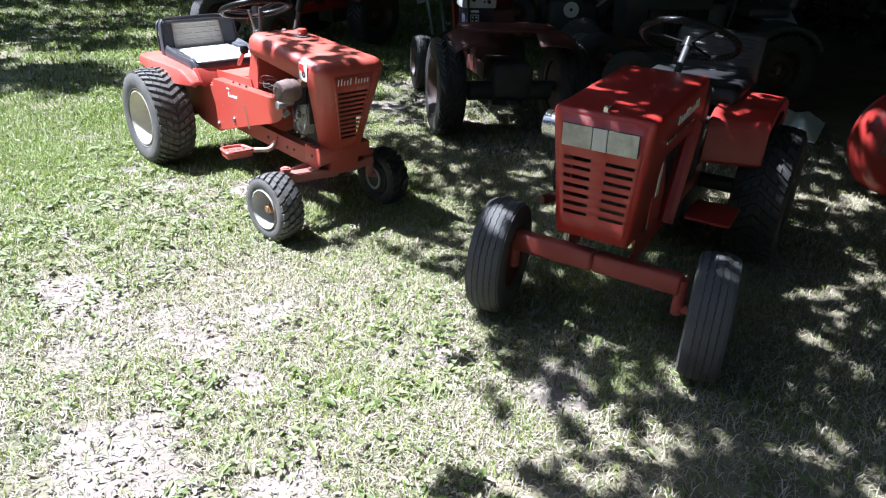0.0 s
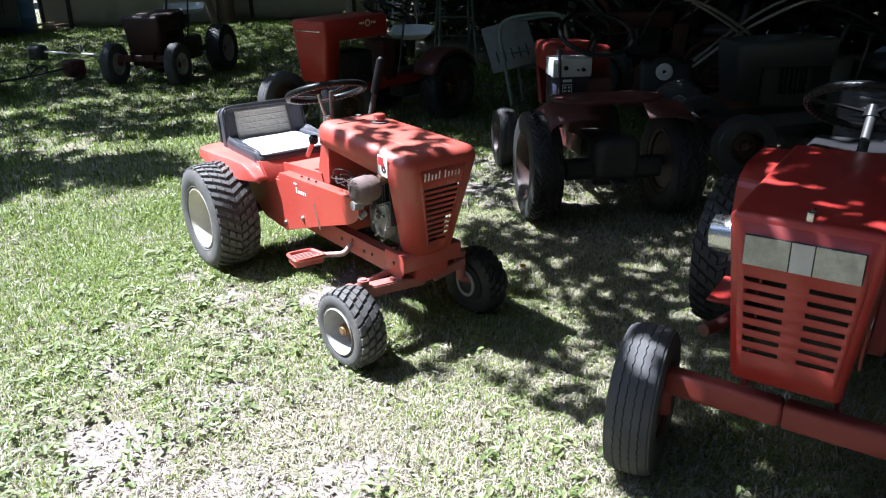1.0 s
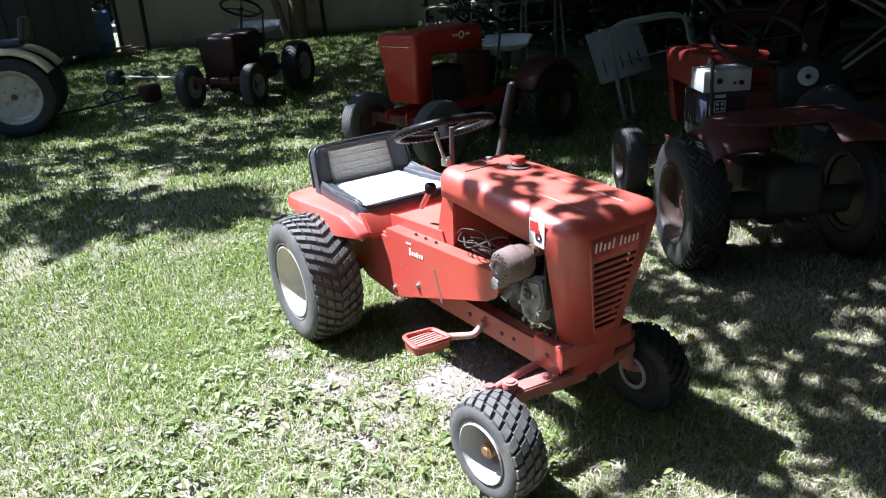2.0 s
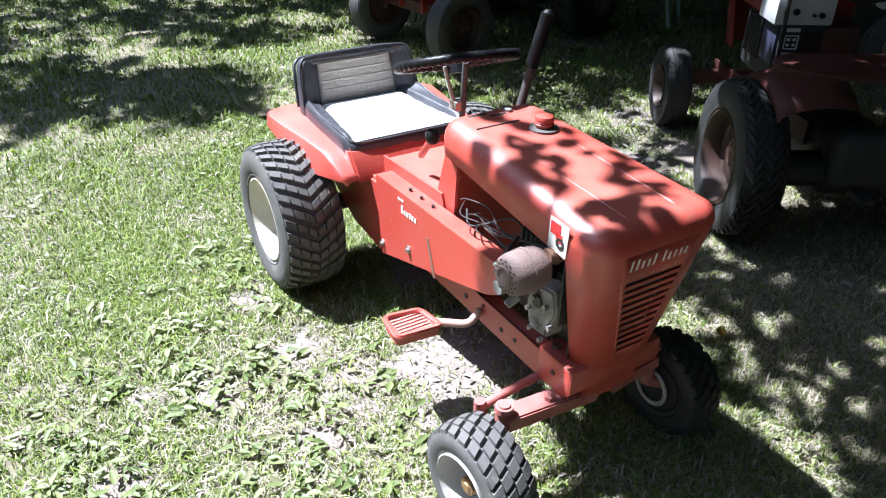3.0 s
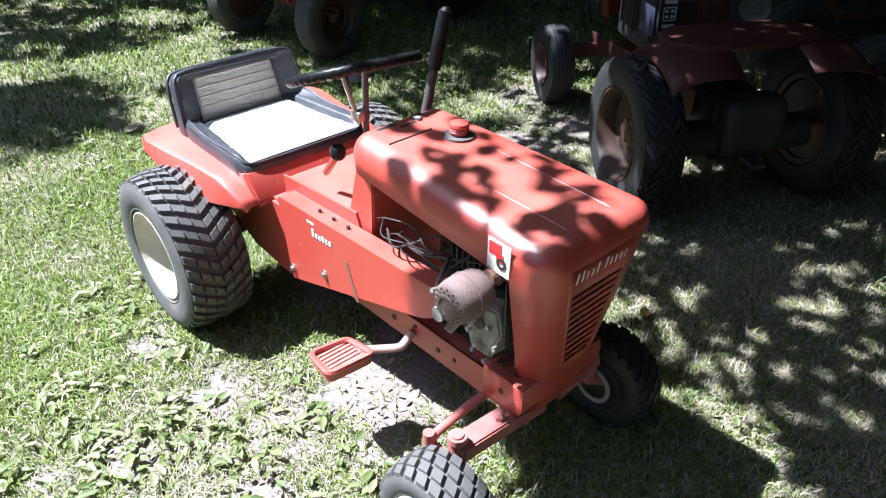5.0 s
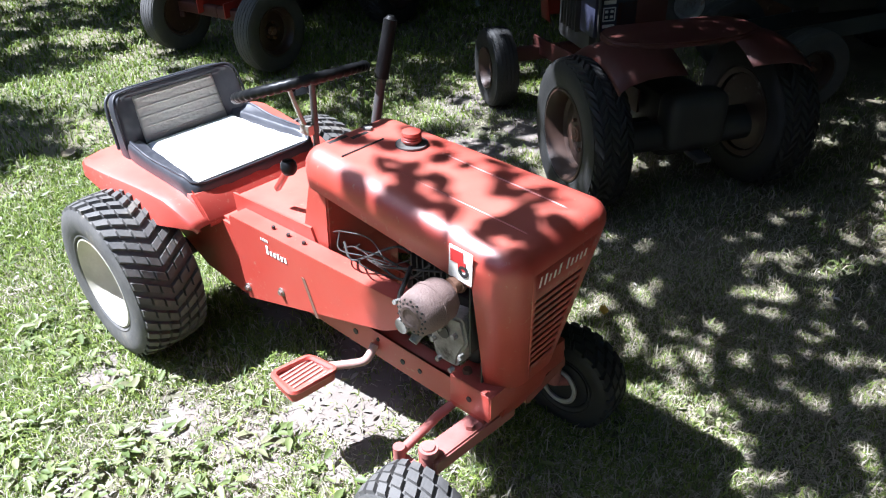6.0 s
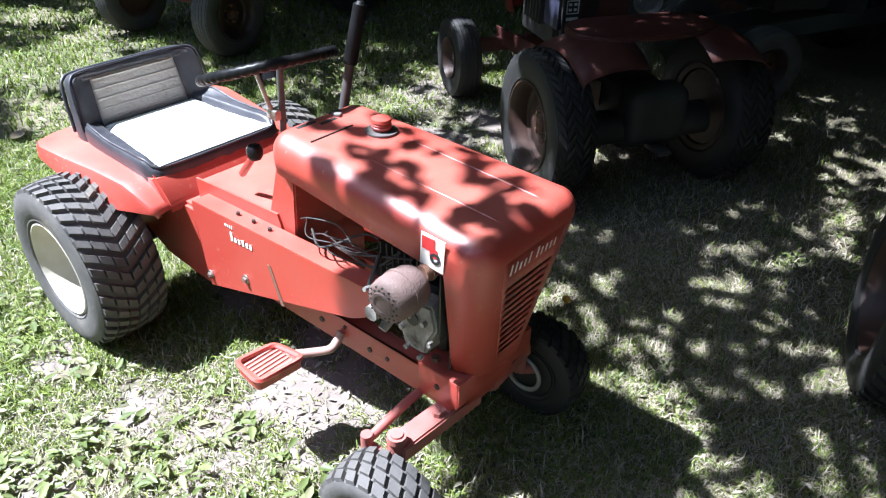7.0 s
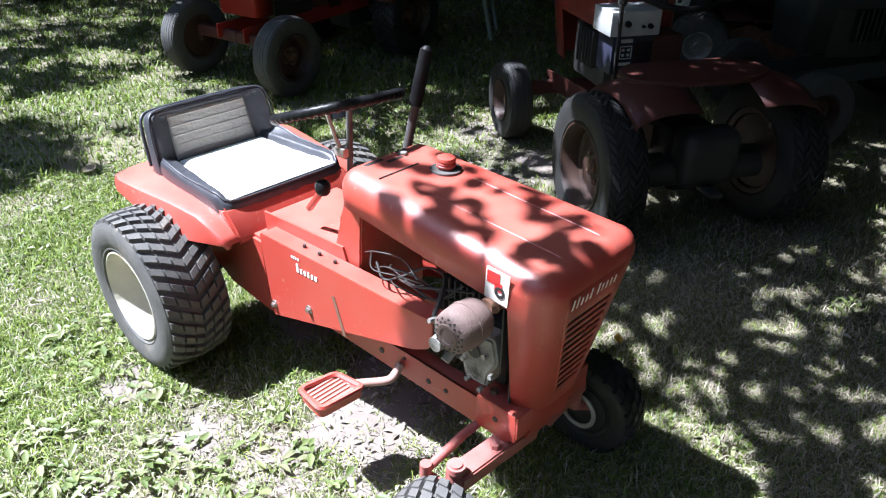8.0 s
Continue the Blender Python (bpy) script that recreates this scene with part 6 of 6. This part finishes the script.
def thicket(name, pts, n, size, label):
    """A dense belt of shrubs along a line of (x, y, height)."""
    i = rng.integers(0, len(pts) - 1, n)
    t = rng.uniform(0, 1, n)
    P = np.array(pts)
    q = P[i] * (1 - t[:, None]) + P[i + 1] * t[:, None]
    bump = 0.6 + 0.8 * value_noise(q[:, 0] * 1.3, q[:, 1] * 1.3, 41)
    z = q[:, 2] * bump * rng.uniform(0.0, 1.0, n) ** 0.8
    p = np.stack([q[:, 0] + rng.normal(0, 0.45, n), q[:, 1] + rng.normal(0, 0.45, n), z + 0.05], 1)
    v, f = leaves(p, size * rng.uniform(0.6, 1.4, n), 0.3, 0.6, 0.2)
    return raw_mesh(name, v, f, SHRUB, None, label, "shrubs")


thicket("shrubs", [(9.0, 13.0, 3.6), (9.6, 10.5, 4.6), (9.4, 8.0, 4.8), (9.8, 5.5, 4.8), (10.0, 3.0, 4.6), (9.5, 0.5, 4.4), (8.5, -2.0, 4.4)], 120000, 0.145, "dense shrubs behind the machines, leaf colour darkened for shade")
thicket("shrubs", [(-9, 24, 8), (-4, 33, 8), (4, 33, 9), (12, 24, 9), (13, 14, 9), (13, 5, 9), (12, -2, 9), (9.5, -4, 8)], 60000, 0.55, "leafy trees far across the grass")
# Out of view: added this tall to cut sky fill from the sides.
thicket("shrubs", [(9.5, -2.0, 8), (6, -6, 9), (0, -8.5, 9), (-6, -7, 9), (-10, 0, 9), (-11, 8, 9), (-12, 16, 9), (-9, 24, 8)], 16000, 0.70, "unseen tall leafy hedge added to block low sky light")

# single leafy shoots by the wheels
def shoot(name, x, y, n, h, size, seed):
    g = np.random.default_rng(seed)
    z = g.uniform(0.02, h, n)
    p = np.stack([x + g.normal(0, 0.05, n), y + g.normal(0, 0.05, n), z + rise(x, y)], 1)
    v, f = oval_leaves(p, size * g.uniform(0.6, 1.3, n), g, 0.5, 0.9, 0.12)
    return raw_mesh(name, v, f, WEED, None, "leafy green weed shoots in the grass", "weed", "stuff")


for _i, (_x, _y, _n, _h, _s) in enumerate([(3.36, 3.38, 10, 0.05, 0.032), (4.95, 4.05, 60, 0.26, 0.030), (5.2, 4.4, 60, 0.28, 0.030), (5.15, 3.8, 60, 0.2, 0.030), (4.0, 5.35, 40, 0.2, 0.026), (4.2, 5.7, 50, 0.26, 0.028), (3.75, 5.2, 30, 0.12, 0.026)]):
    shoot("weed_plant", _x, _y, _n, _h, _s, _i)


# ---------------- far things: shelter, trailer, stored clutter ----------------
def shelter():
    T = thing("tarpaulin_shelter", pose(3.85, 19.68, 0, 0, 0, -15.1), "long shelter walled with tan tarpaulin on dark posts", "shelter")
    Lw = 7.3
    bm = bmesh.new()
    nx, nz = 90, 14
    g = [[bm.verts.new((Lw * i / nx, 0.05 * noise.noise((i * 0.11, k * 0.25, 1.0)) + 0.02 * math.sin(i * 0.9) * (1 - k / nz), 0.02 + 2.5 * k / nz)) for k in range(nz + 1)] for i in range(nx + 1)]
    for i in range(nx):
        for k in range(nz):
            bm.faces.new((g[i][k], g[i + 1][k], g[i + 1][k + 1], g[i][k + 1]))
    solid(part("tarpaulin", bm, TARP, T, "", 60), 0.01, 0)
    bm = bmesh.new()
    box(bm, (Lw / 2, 1.62, 2.62), (Lw + 0.5, 3.3, 0.08), 0.02, (4, 0, 0))
    part("roof", bm, DARK_PAINT, T)
    bm = bmesh.new()
    box(bm, (Lw / 2, 2.9, 1.25), (Lw, 0.06, 2.5), 0.01)
    part("back_wall", bm, WOOD, T)
    for x, tip in ((0.56, 0.05), (4.31, -0.05), (6.67, -0.03), (7.25, 0.0), (0.04, 0.0)):
        bm = bmesh.new()
        tube(bm, [(x, -0.09, 0.0), (x + tip * 0.5, -0.09, 1.3), (x + tip, -0.09, 2.6)], 0.045, 8)
        part("post", bm, BLACK, T)
    return T


shelter()
_l = thing("leaning_pole", pose(6.85, 18.35, 0), "dark pole leaning on the tan shelter", "pole")
_b = bmesh.new()
tube(_b, [(0.12, -0.3, 0), (-0.05, -0.05, 1.2), (-0.25, 0.25, 2.5)], [0.09, 0.08, 0.05], 10)
part("shaft", _b, BARK, _l)


def trailer():
    T = thing("cargo_trailer", pose(1.95, 18.6, 0, 0, 0, 4), "dark box trailer parked beside the shelter", "trailer")
    bm = bmesh.new()
    box(bm, (0, 0, 1.04), (2.5, 1.9, 1.72), 0.06)
    part("body", bm, DARK_PAINT, T)
    for k in range(6):
        bm = bmesh.new()
        box(bm, (-1.0 + 0.4 * k, -0.965, 1.15), (0.05, 0.03, 1.4), 0.008)
        part("rib", bm, BLACK, T)
    for x in (-0.5, 0.5):
        wheel(T, (x, -0.78, 0.30), 0.30, 0.18, 0.17, "rib", GREY_BOX, -1, 0.04, RUST, 0.03, 0.02)
    return T


trailer()


def barrel(m):
    T = thing("barrel", m, "faded blue plastic barrel on the grass", "barrel", "blue barrels")
    bm = bmesh.new()
    lathe(bm, [(0.0, 0), (0.27, 0), (0.285, 0.03), (0.285, 0.28), (0.298, 0.30), (0.285, 0.32), (0.285, 0.58), (0.298, 0.60), (0.285, 0.62), (0.28, 0.86), (0.24, 0.90), (0.0, 0.90)], 32, "Z")
    part("drum", bm, BLUE, T)
    bm = bmesh.new()
    cyl(bm, (0.12, 0, 0.90), (0.12, 0, 0.925), 0.035, 0.035, 14)
    part("bung", bm, BLACK, T)
    return T


_d = barrel(pose(3.38, 18.9, 0))
copy_thing(_d, pose(3.20, 19.6, 0, 0, 0, 70))


def timber_pile():
    T = thing("timber_offcuts", pose(3.85, 18.7, 0, 0, 0, 20), "pale timber offcuts stacked at the shelter corner", "timber")
    rr = random.Random(3)
    for k in range(4):
        bm = bmesh.new()
        box(bm, (rr.uniform(-0.15, 0.15), rr.uniform(-0.08, 0.08), 0.04 + 0.045 * k), (rr.uniform(0.35, 0.6), 0.1, 0.04), 0.004, (0, rr.uniform(-4, 4), rr.uniform(-60, 60)))
        part("board", bm, WOOD, T)


timber_pile()


def trimmer(m, head_mat, shaft_mat, L=1.5):
    T = thing("string_trimmer", m, "string trimmer lying in the grass", "trimmer", "string trimmers on the grass")
    bm = bmesh.new()
    tube(bm, curve_pts([(0, 0, 0.14), (L * 0.5, 0.01, 0.10), (L * 0.9, 0, 0.09), (L, 0, 0.05)], 6), 0.013, 8)
    part("shaft", bm, shaft_mat, T)
    bm = bmesh.new()
    box(bm, (-0.10, 0, 0.13), (0.22, 0.2, 0.2), 0.05, None, 3)
    cyl(bm, (-0.1, -0.12, 0.12), (-0.1, 0.12, 0.12), 0.06, 0.06, 16)
    part("motor", bm, head_mat, T)
    bm = bmesh.new()
    tube(bm, [(L * 0.3 + 0.09 * math.cos(a * 0.3), 0.13 * math.sin(a * 0.3), 0.12 + 0.10 * abs(math.sin(a * 0.3))) for a in range(21)], 0.011, 6, True)
    part("loop_handle", bm, BLACK, T)
    bm = bmesh.new()
    lathe(bm, [(0, 0.0), (0.05, 0.0), (0.055, 0.02), (0.05, 0.05), (0, 0.05)], 16, "Z", (L, 0, 0))
    box(bm, (L - 0.06, 0, 0.07), (0.16, 0.22, 0.012), 0.004)
    part("cutting_head", bm, BLACK, T)


trimmer(pose(3.02, 13.55, 0, 0, 0, -43), BLACK, WHITE, 1.5)
trimmer(pose(2.95, 11.4, 0, 0, 0, 203), RED_DULL, BLACK, 1.15)
old_tractor(pose(1.76, 10.90, 0, 0, 0, 170), "cream-yellow lawn tractor with a cream rear rim", YELLOW, hood_top=1.05, hood_low=0.55, hood_w=0.22, wb=1.25, rear=(0.38, 0.24, 0.24), rim=CREAM, seat="vinyl", track=0.40, fender="flat")


def garden_chair(m, paint, label):
    T = thing("garden_chair", m, label, "chair", "stacked metal garden chairs")
    bm = bmesh.new()
    for s in (-1, 1):
        bm = bmesh.new()
        tube(bm, curve_pts([(0.24, s * 0.25, 0.0), (0.25, s * 0.26, 0.30), (0.24, s * 0.27, 0.62), (0.0, s * 0.28, 0.66), (-0.22, s * 0.26, 0.62), (-0.26, s * 0.24, 0.45), (-0.30, s * 0.24, 0.0)], 6), 0.014, 8)
        part("side_frame", bm, paint, T)
    for k in range(7):
        bm = bmesh.new()
        box(bm, (0.22 - 0.07 * k, 0, 0.40 + 0.004 * k), (0.045, 0.48, 0.008), 0.002)
        part("seat_slat", bm, paint, T)
    for k in range(6):
        bm = bmesh.new()
        box(bm, (-0.24 - 0.02 * k, 0, 0.48 + 0.07 * k), (0.008, 0.46, 0.045), 0.002, (0, -14, 0))
        part("back_slat", bm, paint, T)
    return T


_c = garden_chair(pose(5.75, 6.15, 0.18, 6, 10, 130), GREEN_FRAME, "pale green metal garden chair among the clutter")
_w = garden_chair(pose(8.3, 12.9, 0, 0, 0, 200), GREY_BOX, "grey metal garden chair by the shelter")
for _x, _y, _z, _a, _t in ((8.9, 12.6, 0, 240, 0), (8.6, 12.3, 0.0, 170, 0), (9.3, 12.2, 0, 300, 8), (8.6, 12.7, 0.42, 215, 12), (7.9, 13.1, 0, 150, 0)):
    copy_thing(_w, pose(_x, _y, _z, _t, _t, _a))


def slotted_panel(m):
    T = thing("slotted_panel", m, "grey slotted sheet-metal panel leaning on clutter", "panel")
    bm = bmesh.new()
    box(bm, (0, 0, 0.20), (0.40, 0.012, 0.40), 0.004)
    p = part("sheet", bm, GREY_PANEL, T)
    for k in range(5):
        bm = bmesh.new()
        box(bm, (-0.13 + 0.065 * k, -0.009, 0.12), (0.012, 0.006, 0.10), 0.002)
        part("slot", bm, BLACK, p)


slotted_panel(pose(5.70, 6.48, 0.40, -24, -14, -30))


def step_ladder(m):
    T = thing("step_ladder", m, "pale metal step ladder standing open", "ladder")
    for s in (-1, 1):
        for f in (-1, 1):
            bm = bmesh.new()
            tube(bm, [(f * 0.42, s * 0.24, 0), (f * 0.03, s * 0.17, 1.55)], 0.018, 6)
            part("leg", bm, GREEN_FRAME, T)
    for k in range(5):
        t = (k + 1) / 6
        bm = bmesh.new()
        box(bm, (0.42 - 0.39 * t, 0, 1.55 * t), (0.08, 0.46 - 0.13 * t, 0.02), 0.004)
        part("step", bm, GREEN_FRAME, T)


step_ladder(pose(7.5, 9.9, 0, 0, 0, 60))


def tiller(m, label):
    T = thing("garden_tiller", m, label, "tiller", "machines in the shade")
    for s in (-1, 1):
        wheel(T, (0, s * 0.24, 0.2), 0.2, 0.10, 0.085, "turf", RIM_WHITE, s, 0.03, RIM_WHITE, 0.02, 0.02)
    bm = bmesh.new()
    box(bm, (0.1, 0, 0.36), (0.42, 0.26, 0.3), 0.05, None, 3)
    cyl(bm, (0.12, -0.1, 0.44), (0.12, 0.12, 0.44), 0.11, 0.11, 20)
    part("engine", bm, BLACK, T)
    bm = bmesh.new()
    lathe(bm, [(0.014, 0.125), (0.060, 0.125), (0.064, 0.132), (0.060, 0.140), (0.018, 0.146), (0.014, 0.140)], 24, "Y", (0.12, 0, 0.44), close=True)
    part("starter", bm, WHITE, T, "white starter disc")
    for s in (-1, 1):
        bm = bmesh.new()
        tube(bm, curve_pts([(-0.05, s * 0.1, 0.45), (-0.4, s * 0.2, 0.75), (-0.75, s * 0.28, 0.95), (-0.92, s * 0.28, 0.96)], 6), 0.013, 8)
        h = part("handlebar", bm, STEEL, T)
        bm = bmesh.new()
        tube(bm, [(-0.82, s * 0.28, 0.957), (-0.96, s * 0.28, 0.962)], 0.018, 8)
        part("grip", bm, GRIP, h)
    bm = bmesh.new()
    cyl(bm, (-0.32, -0.22, 0.17), (-0.32, 0.22, 0.17), 0.02, 0.02, 8)
    shaft = part("tine_shaft", bm, RUST, T)
    for k in range(4):
        bm = bmesh.new()
        cyl(bm, (-0.32, -0.2 + 0.13 * k, 0.17), (-0.32, -0.19 + 0.13 * k, 0.17), 0.16, 0.16, 8)
        part("tine", bm, RUST, shaft)
    bm = bmesh.new()
    box(bm, (-0.32, 0, 0.36), (0.36, 0.5, 0.02), 0.008)
    part("tine_hood", bm, RED_DULL, T)
    return T


_t = tiller(pose(6.37, 5.316, 0, 0, 0, 130), "dark tiller with white wheel hubs in the shade")
copy_thing(_t, pose(6.9, 4.75, 0, 0, 0, -40))
copy_thing(_t, pose(7.4, 6.6, 0, 0, 0, 75))
old_tractor(pose(6.6, 3.9, 0, 0, 0, 150), "black seated tractor parked deep in the shade", DARK_PAINT, hood_top=0.80, hood_low=0.42, seat="vinyl", fender="flat", rim=RUST_RIM)
old_tractor(pose(7.7, 5.9, 0, 0, 0, 120), "red tractor darkened for shade, standing before the shrubs", RED_DULL, hood_top=0.80, hood_low=0.42, seat="vinyl", fender="flat", rim=RUST_RIM)


def sheet(m, sx, sy, h, label, mm, seed):
    """A crumpled plastic sheet thrown over something."""
    T = thing("plastic_sheet", m, label, "sheet", "plastic sheets")
    def fn(u, v):
        d = max(abs(u - 0.5), abs(v - 0.5)) * 2
        z = h * max(0.02, 1 - d ** 2.2) + 0.05 * noise.noise((u * 5, v * 5, seed)) * (1 - d * 0.7)
        return Vector(((u - 0.5) * sx, (v - 0.5) * sy, max(0.01, z)))
    solid(part("film", padded(26, 26, fn), mm, T, "", 50), 0.004, 0)


sheet(pose(6.05, 3.2, 0.0, 0, 0, 20), 0.55, 0.35, 0.10, "crumpled white plastic sheet on the ground", WHITE, 1.0)
sheet(pose(7.9, 4.5, 0.0, 0, 0, 35), 1.1, 0.7, 0.55, "pale blue plastic sheet over stored things", mat("pale_blue_film", (0.50, 0.58, 0.72), 0.35, col2=(0.40, 0.48, 0.62), scale=8, fac=0.8), 4.0)


def mower_deck():
    # Domed deck shape stands in for an unidentified red machine panel.
    T = thing("mower_deck", pose(5.32, 2.25, 0.0, 0, 0, -40), "red domed panel of another machine, stood on its edge", "mower deck")
    bm = bmesh.new()
    lathe(bm, [(0.0, -0.08), (0.11, -0.09), (0.23, -0.075), (0.265, -0.05), (0.275, 0.0), (0.275, 0.07), (0.285, 0.075)], 44, "Y", (0, 0, 0.285))
    dome = solid(part("dome", bm, RED_DEEP, T, "", 45), 0.004, 0)
    bm = bmesh.new()
    cyl(bm, (0, -0.08, 0.285), (0, -0.17, 0.285), 0.05, 0.04, 18)
    lathe(bm, [(0.03, -0.18), (0.09, -0.18), (0.08, -0.165), (0.09, -0.15), (0.03, -0.15)], 24, "Y", (0, 0, 0.285))
    part("pulley", bm, RUST, dome)
    bm = bmesh.new()
    for s in (-1, 1):
        box(bm, (s * 0.18, -0.10, 0.34), (0.03, 0.06, 0.16), 0.004)
    part("bracket", bm, RUST, dome)


mower_deck()


def pipe_rack():
    T = thing("metal_pipes", pose(7.6, 7.2, 0, 0, 0, 40), "bundle of dull metal pipes leaning in the shade", "pipes")
    rr = random.Random(8)
    for k in range(9):
        bm = bmesh.new()
        a = rr.uniform(-0.6, 0.6)
        tube(bm, [(a, -0.6, 0.02), (a + rr.uniform(-0.5, 0.5), 0.4, rr.uniform(0.9, 1.6))], 0.018, 8)
        part("pipe", bm, rr.choice([DULL_STEEL, GREEN_FRAME, DULL_STEEL, RUST]), T)


pipe_rack()
